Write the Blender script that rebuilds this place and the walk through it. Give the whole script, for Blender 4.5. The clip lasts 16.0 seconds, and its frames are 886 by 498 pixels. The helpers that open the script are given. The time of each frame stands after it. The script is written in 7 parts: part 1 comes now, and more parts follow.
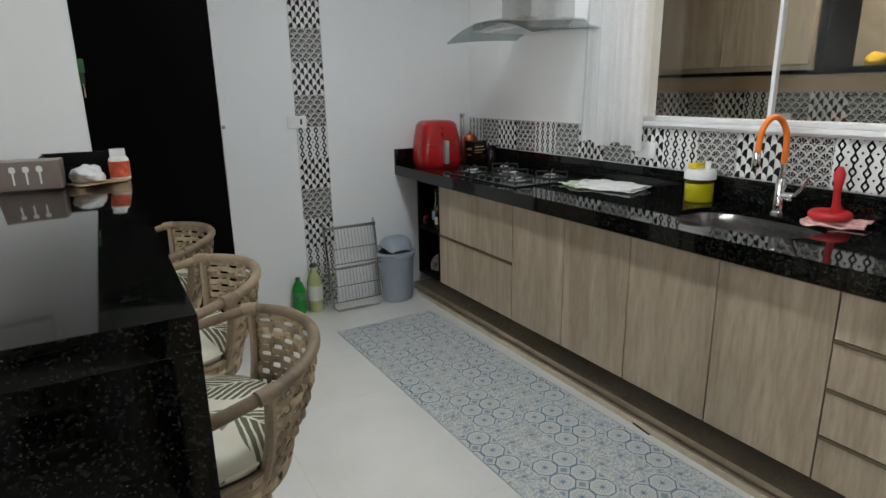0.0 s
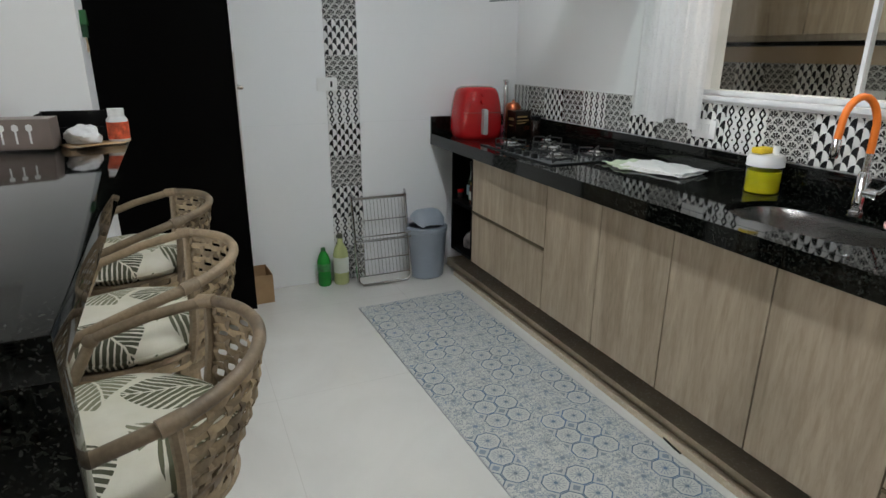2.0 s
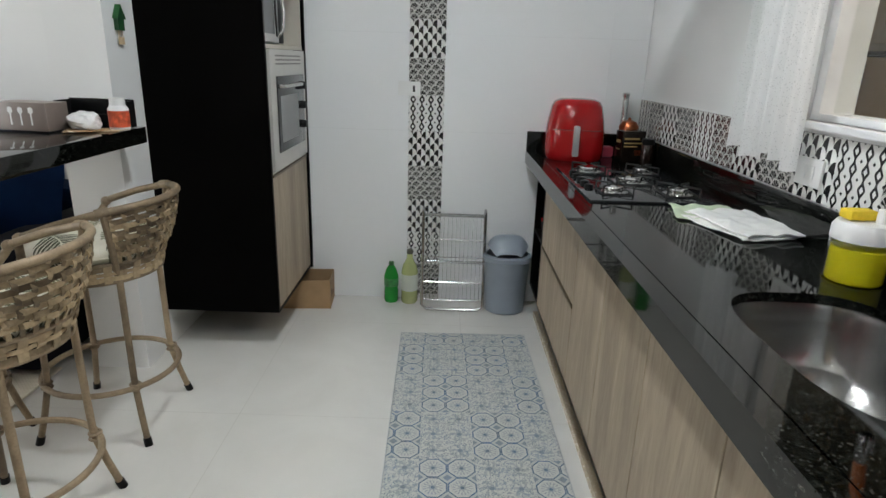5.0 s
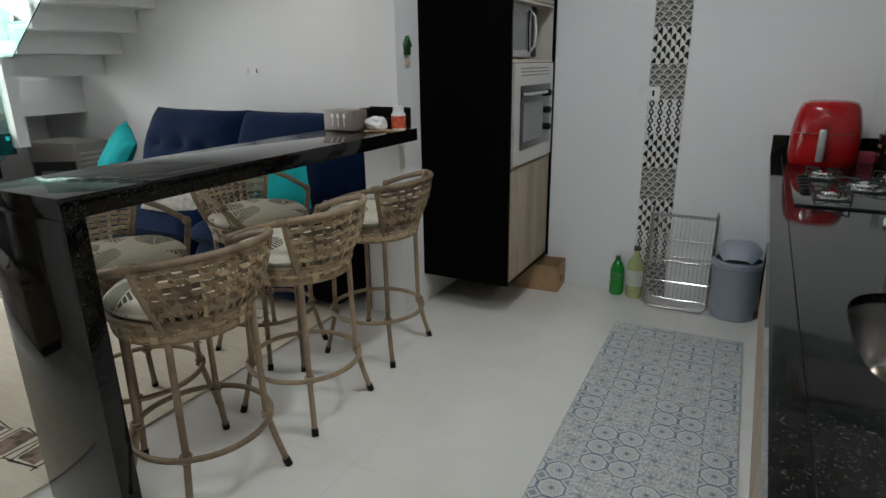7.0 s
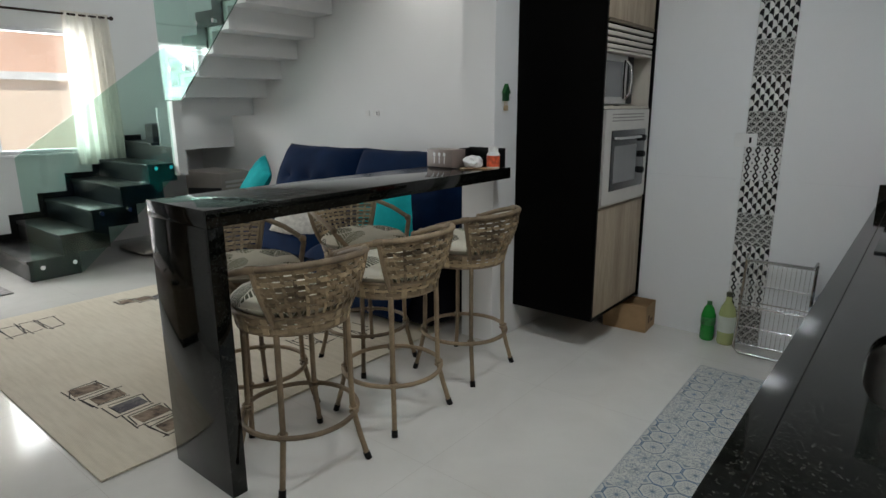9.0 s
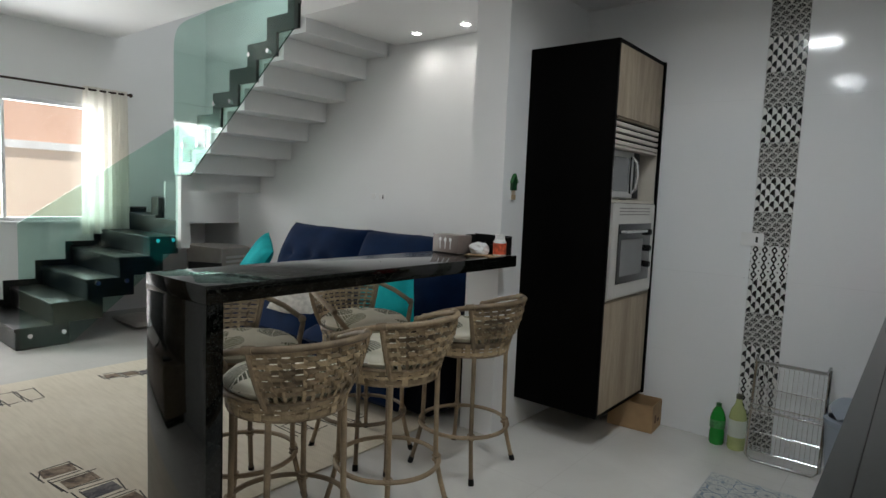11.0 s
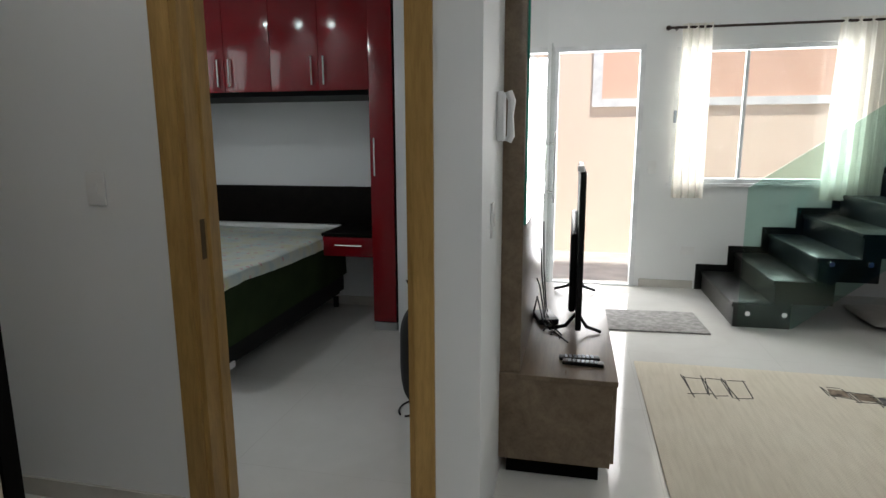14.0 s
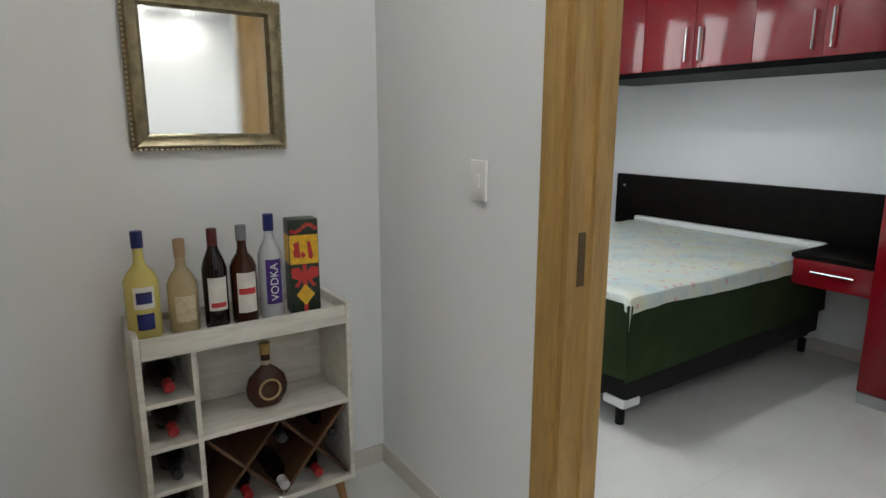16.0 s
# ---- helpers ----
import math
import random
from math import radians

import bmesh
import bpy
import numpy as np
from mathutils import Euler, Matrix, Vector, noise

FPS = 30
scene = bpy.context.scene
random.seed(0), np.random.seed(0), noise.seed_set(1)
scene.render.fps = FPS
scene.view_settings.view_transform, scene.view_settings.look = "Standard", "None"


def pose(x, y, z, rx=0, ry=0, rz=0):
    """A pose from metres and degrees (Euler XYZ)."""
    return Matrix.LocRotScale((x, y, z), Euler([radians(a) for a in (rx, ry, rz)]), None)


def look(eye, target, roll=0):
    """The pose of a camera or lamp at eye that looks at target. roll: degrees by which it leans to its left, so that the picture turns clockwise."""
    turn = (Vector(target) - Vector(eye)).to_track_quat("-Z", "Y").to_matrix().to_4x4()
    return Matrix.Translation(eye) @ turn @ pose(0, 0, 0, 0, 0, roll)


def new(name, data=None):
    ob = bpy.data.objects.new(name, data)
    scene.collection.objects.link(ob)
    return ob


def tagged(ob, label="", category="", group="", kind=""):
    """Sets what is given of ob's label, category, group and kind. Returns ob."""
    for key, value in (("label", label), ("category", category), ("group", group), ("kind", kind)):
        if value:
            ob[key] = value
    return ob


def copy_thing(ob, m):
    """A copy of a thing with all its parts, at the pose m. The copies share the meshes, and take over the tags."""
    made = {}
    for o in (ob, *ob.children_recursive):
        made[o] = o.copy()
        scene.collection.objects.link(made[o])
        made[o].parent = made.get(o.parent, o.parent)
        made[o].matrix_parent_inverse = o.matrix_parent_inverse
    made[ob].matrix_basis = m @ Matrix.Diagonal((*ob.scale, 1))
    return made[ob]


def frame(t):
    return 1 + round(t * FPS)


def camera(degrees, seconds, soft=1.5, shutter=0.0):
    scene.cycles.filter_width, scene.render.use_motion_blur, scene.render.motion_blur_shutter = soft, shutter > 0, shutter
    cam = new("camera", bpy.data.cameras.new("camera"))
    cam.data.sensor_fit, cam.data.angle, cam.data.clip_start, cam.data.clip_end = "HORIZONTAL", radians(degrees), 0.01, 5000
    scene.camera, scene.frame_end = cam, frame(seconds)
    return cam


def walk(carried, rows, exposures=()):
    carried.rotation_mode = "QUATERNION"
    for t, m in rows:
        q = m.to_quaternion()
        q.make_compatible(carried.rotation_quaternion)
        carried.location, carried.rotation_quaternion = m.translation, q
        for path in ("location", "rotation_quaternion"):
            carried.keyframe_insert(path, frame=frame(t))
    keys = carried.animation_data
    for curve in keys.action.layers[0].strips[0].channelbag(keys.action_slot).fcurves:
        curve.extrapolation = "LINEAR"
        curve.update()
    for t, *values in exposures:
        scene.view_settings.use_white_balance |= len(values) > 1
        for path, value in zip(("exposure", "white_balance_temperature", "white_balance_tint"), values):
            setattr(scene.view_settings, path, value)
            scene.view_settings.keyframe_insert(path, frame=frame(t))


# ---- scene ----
cam = camera(73.6, 16.0)
PATH = [
    (0, (0.064, 0.174, 1.406), (1.023, 1.85, 0.885), -1.0),
    (0.5, (0.037, 0.111, 1.421), (1.048, 1.74, 0.855), -1.2),
    (1, (0.056, 0.114, 1.418), (1.084, 1.723, 0.822), -0.9),
    (1.5, (0.195, 0.216, 1.445), (1.162, 1.85, 0.815), -0.6),
    (2, (0.323, 0.319, 1.406), (1.094, 2.054, 0.775), 0.4),
    (2.5, (0.488, 0.443, 1.416), (1.167, 2.212, 0.774), -0.2),
    (3, (0.64, 0.559, 1.402), (1.224, 2.365, 0.773), -0.1),
    (5.5, (1.518, 0.513, 1.371), (1.254, 2.401, 0.765), 1.1),
    (6, (1.614, 0.425, 1.39), (1.072, 2.25, 0.778), -0.0),
    (6.5, (1.627, 0.294, 1.447), (0.93, 2.056, 0.808), -0.2),
    (7, (1.742, 0.22, 1.409), (0.844, 1.904, 0.809), -0.9),
    (7.5, (1.828, 0.176, 1.397), (0.749, 1.754, 0.811), -0.6),
    (8, (1.926, 0.136, 1.409), (0.743, 1.635, 0.814), -0.5),
    (10.5, (2.003, 0.057, 1.415), (0.751, 1.603, 1.208), 2.0),
    (11, (1.916, 0.102, 1.407), (0.661, 1.649, 1.226), 2.3),
    (11.5, (1.788, 0.136, 1.406), (0.515, 1.667, 1.228), 2.4),
    (12, (1.656, 0.17, 1.404), (0.205, 1.529, 1.191), 1.2),
    (12.5, (1.528, 0.213, 1.397), (-0.228, 1.131, 1.125), -1.1),
    (13, (1.341, 0.306, 1.398), (-0.603, 0.679, 1.115), -0.6),
    (13.5, (1.15, 0.336, 1.393), (-0.818, 0.27, 1.044), 0.0),
    (14, (0.898, 0.395, 1.387), (-1.023, -0.026, 1.024), -0.2),
    (14.5, (0.683, 0.444, 1.389), (-1.106, -0.374, 1.026), -0.8),
    (15, (0.501, 0.46, 1.391), (-1.047, -0.749, 1.015), 0.5),
    (15.5, (0.328, 0.326, 1.379), (-0.943, -1.168, 0.988), 0.2),
    (16, (0.192, 0.174, 1.378), (-0.889, -1.459, 0.975), 0.1),
]
walk(cam, [(t, look(eye, target, roll)) for t, eye, target, roll in PATH], [(0, 1.48), (0.5, 1.45), (1, 1.38), (2.5, 1.6), (5.5, 1.72), (6, 1.7), (6.5, 1.46), (7, 1.2), (8, 1.02), (10.5, 1.03), (11.5, 0.96), (12.5, 1.05), (14.5, 1.0), (15.5, 1.5), (16, 2.3)])

# ---- world, sun and exposure ----
world = bpy.data.worlds.new("world")
scene.world = world
world.use_nodes = True
wn = world.node_tree.nodes
sky = wn.new("ShaderNodeTexSky")
sky.sky_type, sky.sun_disc = "NISHITA", False
sky.sun_elevation, sky.sun_rotation = radians(48), radians(200)
world.node_tree.links.new(sky.outputs[0], wn["Background"].inputs["Color"])
wn["Background"].inputs["Strength"].default_value = 0.10
sun = new("sun", bpy.data.lights.new("sun", "SUN"))
sun.data.energy, sun.data.angle, sun.data.color = 2.5, radians(4), (1, 0.94, 0.86)
sun.matrix_basis = look((0, 6, 16.5), (-7.3, 3.4, 0.5))

H = 2.67          # ceiling height
NY = 3.87         # long wall behind sofa and kitchen
EX = 2.42         # wall with the sink window
FX = -4.895        # street wall
DX = -0.86        # wall with the bedroom door


def area_lamp(name, at, size, watts, color, spread=170, aim=None, size_y=None):
    la = bpy.data.lights.new(name, "AREA")
    la.energy, la.color, la.size, la.spread = watts, color, size, radians(spread)
    if size_y:
        la.shape, la.size_y = "RECTANGLE", size_y
    ob = new(name, la)
    ob.matrix_basis = look(at, aim if aim else (at[0], at[1] + 0.0001, at[2] - 1))
    return ob


COOL = (0.88, 0.955, 1.0)
KITCHEN_LAMPS = [(1.22, 2.39), (1.22, 0.72)]
LIVING_SPOTS = [(-1.33, 3.66, H), (-0.84, 3.66, H), (-1.5, 1.75, 2.92), (-3.0, 1.75, 2.92)]
for lx, ly in KITCHEN_LAMPS:
    area_lamp("panel_light", (lx, ly, H - 0.03), 0.19, 5, COOL)
for lx, ly, lz in LIVING_SPOTS:
    area_lamp("spot_light", (lx, ly, lz - 0.012), 0.06, 0.5, (1, 0.97, 0.92), 150)
# added lamp that brightens the hall, no known source there
area_lamp("hall_light", (-0.35, -0.75, H - 0.03), 0.17, 0.42, (0.86, 0.95, 1.0))
# unseen lamp added to brighten the room behind the sink window
area_lamp("laundry_light", (3.15, 1.6, 2.5), 0.19, 4.6, (1, 0.88, 0.74))
# unseen lamp added under the closed stairwell top to brighten the upper flight
area_lamp("stairwell_daylight", (-3.3, 3.35, 4.1), 0.9, 4.5, (0.97, 0.99, 1.0), 170)
# daylight entering through the openings
area_lamp("door_daylight", (FX - 0.2, 0.6, 1.15), 0.75, 16, (0.97, 0.98, 1.0), 170, (0, 0.6, 1.0), 2.0)
area_lamp("window_daylight", (FX - 0.22, 2.0, 1.6), 1.45, 25, (0.97, 0.98, 1.0), 170, (0, 2.0, 1.4), 1.1)
BEDROOM_LAMP = (-1.4, -2.2)
area_lamp("bedroom_light", (*BEDROOM_LAMP, H - 0.03), 0.17, 2.6, COOL)
area_lamp("bedroom_daylight", (-1.52, -3.18, 1.85), 0.8, 1.8, (0.95, 0.98, 1.0), 165, (-2.0, 0, 1.0), 0.75)

# ---- node arithmetic ----


class Sx:
    """A value in a node tree; the operators make math nodes."""

    def __init__(self, tree, sock):
        self.tree, self.sock = tree, sock

    def op(self, kind, *others):
        n = self.tree.nodes.new("ShaderNodeMath")
        n.operation = kind
        for i, v in enumerate((self, *others)):
            if isinstance(v, Sx):
                self.tree.links.new(v.sock, n.inputs[i])
            else:
                n.inputs[i].default_value = v
        return Sx(self.tree, n.outputs[0])

    def __add__(self, o): return self.op("ADD", o)
    def __sub__(self, o): return self.op("SUBTRACT", o)
    def __mul__(self, o): return self.op("MULTIPLY", o)
    def __truediv__(self, o): return self.op("DIVIDE", o)
    def __lt__(self, o): return self.op("LESS_THAN", o)
    def __gt__(self, o): return self.op("GREATER_THAN", o)
    def fract(self): return self.op("FRACT")
    def floor(self): return self.op("FLOOR")
    def abs(self): return self.op("ABSOLUTE")
    def sin(self): return self.op("SINE")
    def sqrt(self): return self.op("SQRT")
    def mod(self, o): return self.op("FLOORED_MODULO", o)
    def mx(self, o): return self.op("MAXIMUM", o)
    def mn(self, o): return self.op("MINIMUM", o)
    def rev(self): return (self * -1.0) + 1.0
    def atan2(self, o): return self.op("ARCTAN2", o)


class Mat:
    """A node material under construction."""

    def __init__(self, name, rough=0.5, metal=0.0, spec=0.5):
        self.m = bpy.data.materials.new(name)
        self.m.use_nodes = True
        self.t = self.m.node_tree
        self.b = self.t.nodes["Principled BSDF"]
        self.b.inputs["Roughness"].default_value = rough
        self.b.inputs["Metallic"].default_value = metal
        self.b.inputs["Specular IOR Level"].default_value = spec

    def node(self, kind, **props):
        n = self.t.nodes.new(kind)
        for k, v in props.items():
            if k == "blend": n.blend_type = v
            elif k == "dtype": n.data_type = v
            elif k == "feature": n.feature = v
            elif k == "wave": n.wave_type = v
        return n

    def link(self, a, b):
        self.t.links.new(a, b)

    def coords(self, which="Object", scale=(1, 1, 1), rot=(0, 0, 0), loc=(0, 0, 0)):
        c = self.node("ShaderNodeTexCoord")
        mp = self.node("ShaderNodeMapping")
        mp.inputs["Scale"].default_value, mp.inputs["Rotation"].default_value, mp.inputs["Location"].default_value = scale, rot, loc
        self.link(c.outputs[which], mp.inputs[0])
        return mp.outputs[0]

    def axes(self, vec):
        s = self.node("ShaderNodeSeparateXYZ")
        self.link(vec, s.inputs[0])
        return [Sx(self.t, s.outputs[i]) for i in range(3)]

    def noise(self, vec, scale, detail=4, rough=0.55, dist=0.0):
        n = self.node("ShaderNodeTexNoise")
        n.inputs["Scale"].default_value, n.inputs["Detail"].default_value = scale, detail
        n.inputs["Roughness"].default_value, n.inputs["Distortion"].default_value = rough, dist
        self.link(vec, n.inputs["Vector"])
        return n.outputs["Fac"]

    def voronoi(self, vec, scale, out="Distance", feature="F1"):
        n = self.node("ShaderNodeTexVoronoi", feature=feature)
        n.inputs["Scale"].default_value = scale
        self.link(vec, n.inputs["Vector"])
        return n.outputs[out]

    def ramp(self, fac, stops):
        r = self.node("ShaderNodeValToRGB")
        e = r.color_ramp.elements
        while len(e) < len(stops):
            e.new(0.5)
        for el, (p, c) in zip(e, stops):
            el.position, el.color = p, (*c, 1)
        self.link(fac.sock if isinstance(fac, Sx) else fac, r.inputs[0])
        return r.outputs[0]

    def mix(self, fac, a, b, blend="MIX"):
        n = self.node("ShaderNodeMix", dtype="RGBA", blend=blend)
        for i, v in ((0, fac), (6, a), (7, b)):
            if isinstance(v, Sx): v = v.sock
            if isinstance(v, (int, float)): n.inputs[i].default_value = v
            elif isinstance(v, tuple): n.inputs[i].default_value = (*v, 1)
            else: self.link(v, n.inputs[i])
        return n.outputs[2]

    def color(self, sock):
        if isinstance(sock, tuple): self.b.inputs["Base Color"].default_value = (*sock, 1)
        else: self.link(sock, self.b.inputs["Base Color"])
        return self

    def roughness(self, fac, lo, hi):
        n = self.node("ShaderNodeMapRange")
        n.inputs["To Min"].default_value, n.inputs["To Max"].default_value = lo, hi
        self.link(fac.sock if isinstance(fac, Sx) else fac, n.inputs[0])
        self.link(n.outputs[0], self.b.inputs["Roughness"])
        return self

    def bump(self, fac, strength=0.2, dist=0.002):
        n = self.node("ShaderNodeBump")
        n.inputs["Strength"].default_value, n.inputs["Distance"].default_value = strength, dist
        self.link(fac.sock if isinstance(fac, Sx) else fac, n.inputs["Height"])
        self.link(n.outputs[0], self.b.inputs["Normal"])
        return self

    def rand(self):
        return Sx(self.t, self.node("ShaderNodeObjectInfo").outputs["Random"])


def plain(name, c, rough=0.5, metal=0.0, vary=0.12, scale=6.0, fine=90.0, bump=0.08, spec=0.5):
    """A paint, plastic or metal with soft uneven tone and fine grain."""
    M = Mat(name, rough, metal, spec)
    v = M.coords()
    n1, n2 = M.noise(v, scale, 3), M.noise(v, fine, 3)
    lo = tuple(max(0, k * (1 - vary)) for k in c)
    hi = tuple(min(1, k * (1 + vary)) for k in c)
    M.color(M.ramp(n1, [(0.3, lo), (0.7, hi)]))
    M.roughness(n2, max(0.02, rough - 0.06), min(1, rough + 0.08))
    if bump:
        M.bump(n2, bump, 0.001)
    return M.m


def glassy(name, tint=(1, 1, 1), rough=0.0, ior=1.45):
    M = Mat(name, rough)
    M.b.inputs["Transmission Weight"].default_value = 1.0
    M.b.inputs["IOR"].default_value = ior
    M.color(tint)
    return M.m


def pane_glass(name, tint, gloss=0.12, rough=0.0):
    """Thin sheet glass: tinted see-through with mirror gloss at grazing angles."""
    M = Mat(name)
    out = M.t.nodes["Material Output"]
    tr, gl, mx, fr = M.node("ShaderNodeBsdfTransparent"), M.node("ShaderNodeBsdfGlossy"), M.node("ShaderNodeMixShader"), M.node("ShaderNodeLayerWeight")
    tr.inputs[0].default_value = (*tint, 1)
    gl.inputs["Roughness"].default_value = rough
    fr.inputs["Blend"].default_value = 0.5
    edge = Sx(M.t, fr.outputs["Facing"]).op("POWER", 4.0) * 0.6 + gloss * 0.35
    M.link(edge.sock, mx.inputs[0])
    M.link(tr.outputs[0], mx.inputs[1])
    M.link(gl.outputs[0], mx.inputs[2])
    M.link(mx.outputs[0], out.inputs["Surface"])
    return M.m


def glow(name, c, strength):
    M = Mat(name)
    M.color(c)
    M.b.inputs["Emission Color"].default_value = (*c, 1)
    M.b.inputs["Emission Strength"].default_value = strength
    return M.m


# ---- materials ----
def wall_paint(name, c):
    M = Mat(name, 0.6)
    v = M.coords()
    big, fine = M.noise(v, 1.3, 4), M.noise(v, 160, 2)
    M.color(M.ramp(big, [(0.25, tuple(k * 0.96 for k in c)), (0.75, c)]))
    return M.bump(fine, 0.12, 0.001).m


WALL = wall_paint("white_wall_paint", (0.80, 0.81, 0.81))
CEIL = wall_paint("ceiling_paint", (0.82, 0.82, 0.81))


def glossy_tile():
    M = Mat("glossy_white_tile", 0.1)
    v = M.coords()
    M.color(M.mix(Sx(M.t, M.noise(v, 1.1, 3)), (0.78, 0.79, 0.80), (0.83, 0.84, 0.845)))
    M.roughness(M.noise(v, 2.5, 2), 0.06, 0.13)
    return M.bump(M.noise(v, 5, 1), 0.03, 0.004).m


TILE_WHITE = glossy_tile()


def porcelain():
    M = Mat("polished_porcelain_floor", 0.07)
    v = M.coords()
    x, y, z = M.axes(v)
    jx = ((x / 0.9 + 0.37).fract() - 0.5).abs() > 0.4985
    jy = ((y / 0.9 + 0.12).fract() - 0.5).abs() > 0.4985
    cloud = M.noise(v, 2.2, 6, 0.6, 0.6)
    base = M.ramp(cloud, [(0.3, (0.61, 0.60, 0.565)), (0.7, (0.68, 0.67, 0.635))])
    M.color(M.mix(jx.mx(jy), base, (0.56, 0.545, 0.51)))
    M.roughness(M.noise(v, 7, 4), 0.05, 0.15)
    return M.m


FLOOR = porcelain()


def granite(name, spec, lo, hi, pale):
    M = Mat(name, 0.04, 0, spec)
    v = M.coords()
    warp = M.node("ShaderNodeVectorMath")
    warp.operation = "ADD"
    nz = M.node("ShaderNodeTexNoise")
    nz.inputs["Scale"].default_value = 90
    M.link(v, nz.inputs["Vector"])
    sc = M.node("ShaderNodeVectorMath")
    sc.operation = "SCALE"
    sc.inputs["Scale"].default_value = 0.012
    M.link(nz.outputs["Color"], sc.inputs[0])
    M.link(v, warp.inputs[0])
    M.link(sc.outputs[0], warp.inputs[1])

    def cells(scale):
        sep = M.node("ShaderNodeSeparateColor")
        M.link(M.voronoi(warp.outputs[0], scale, "Color"), sep.inputs[0])
        return Sx(M.t, sep.outputs[0])
    big, small = cells(170), cells(330)
    patch = Sx(M.t, M.noise(v, 26, 3, 0.6))
    crystal = ((big - 0.62) * 2.4).mx(0.0).mn(1.0) * (patch * 2.2 - 0.55).mx(0.12).mn(1.0)
    glint = (small > 0.95) * 0.55
    col = M.mix(crystal, (0.0010, 0.0012, 0.0010), pale)
    M.color(M.mix(glint, col, (0.055, 0.057, 0.05)))
    M.roughness(M.noise(v, 40, 2), lo, hi)
    return M.m


GRANITE = granite("black_green_granite", 0.36, 0.025, 0.08, (0.024, 0.027, 0.022))
STAIR_GRANITE = granite("satin_stair_granite", 0.5, 0.24, 0.36, (0.022, 0.024, 0.022))


def wood(name, c0, c1, axis="z", rough=0.45, grain=1.0, spec=0.4):
    """Grained board; the grain runs along the axis."""
    M = Mat(name, rough, 0, spec)
    sc = {"x": (0.12, 1, 1), "y": (1, 0.12, 1), "z": (1, 1, 0.12)}[axis]
    v = M.coords("Object", sc)
    shift = M.node("ShaderNodeVectorMath")
    shift.operation = "ADD"
    M.link(v, shift.inputs[0])
    cmb = M.node("ShaderNodeCombineXYZ")
    r = M.rand() * 37.0
    for i in range(3):
        M.link(r.sock, cmb.inputs[i])
    M.link(cmb.outputs[0], shift.inputs[1])
    v = shift.outputs[0]
    big, fine, knot = M.noise(v, 9 * grain, 6, 0.62, 1.2), M.noise(v, 75 * grain, 5, 0.7, 0.3), M.noise(v, 3.2 * grain, 3, 0.5, 2.0)
    mid = tuple((p + q) / 2 for p, q in zip(c0, c1))
    body = M.ramp(big, [(0.3, c0), (0.5, mid), (0.72, c1)])
    lines = M.ramp(fine, [(0.36, (0.68, 0.65, 0.6)), (0.56, (1, 1, 1))])
    col = M.mix(0.55, body, lines, "MULTIPLY")
    M.color(M.mix(0.35, col, M.ramp(knot, [(0.3, (0.7, 0.66, 0.6)), (0.55, (1, 1, 1))]), "MULTIPLY"))
    M.roughness(fine, rough - 0.08, rough + 0.1)
    return M.bump(fine, 0.15, 0.0008).m


OAK = wood("grey_oak_laminate", (0.31, 0.245, 0.175), (0.50, 0.415, 0.31))
OAK_H = wood("grey_oak_laminate_flat", (0.28, 0.225, 0.165), (0.44, 0.37, 0.285), "x")
RACK_WOOD = wood("walnut_grey_board", (0.13, 0.092, 0.06), (0.22, 0.165, 0.11), "x", 0.3)
PINE = wood("varnished_pine_casing", (0.33, 0.19, 0.06), (0.52, 0.325, 0.11), "z", 0.35)
LEGWOOD = wood("turned_wood", (0.28, 0.14, 0.05), (0.45, 0.25, 0.1), "z", 0.35)
OFFWHITE = wood("whitewashed_board", (0.68, 0.65, 0.58), (0.74, 0.715, 0.65), "x", 0.45, 0.6)
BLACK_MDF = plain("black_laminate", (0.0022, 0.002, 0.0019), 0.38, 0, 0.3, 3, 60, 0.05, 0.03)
DARK_WENGE = wood("wenge_board", (0.0035, 0.0026, 0.0022), (0.009, 0.0068, 0.0055), "x", 0.45, 1.0, 0.08)
RED_GLOSS = plain("glossy_red_lacquer", (0.20, 0.005, 0.01), 0.1, 0, 0.14, 2, 30, 0.0)
ALU = plain("white_aluminium", (0.74, 0.75, 0.76), 0.4)
SINK_STEEL = plain("satin_sink_steel", (0.86, 0.86, 0.85), 0.17, 1.0, 0.05, 4, 140, 0.05)
STEEL = plain("brushed_steel", (0.62, 0.62, 0.61), 0.25, 1.0, 0.08, 4, 140, 0.06)
CHROME = plain("chrome", (0.82, 0.82, 0.83), 0.06, 1.0, 0.04, 5, 50, 0.0)
BLACK_PLASTIC = plain("black_plastic", (0.005, 0.005, 0.0053), 0.38, 0, 0.12, 6, 90, 0.08, 0.18)
BLACK_IRON = plain("cast_iron", (0.007, 0.007, 0.007), 0.5, 0, 0.3, 20, 200, 0.3)
WHITE_PLASTIC = plain("white_plastic", (0.76, 0.76, 0.75), 0.35, 0, 0.04)
GREY_PLASTIC = plain("blue_grey_plastic", (0.27, 0.31, 0.36), 0.38, 0, 0.06)
ORANGE = plain("orange_silicone", (0.85, 0.20, 0.02), 0.4, 0, 0.08)
RED_PLASTIC = plain("red_plastic", (0.36, 0.008, 0.01), 0.14, 0, 0.1)
RED_RUBBER = plain("red_rubber", (0.52, 0.02, 0.025), 0.45, 0, 0.1)
OVEN_FRONT = plain("pale_steel_enamel", (0.60, 0.585, 0.55), 0.3, 0.35, 0.05)
CREAM_PANEL = plain("cream_panel", (0.55, 0.51, 0.44), 0.45, 0, 0.06)
DARK_GLASS = plain("dark_oven_glass", (0.02, 0.022, 0.024), 0.05, 0, 0.2, 3, 30, 0)
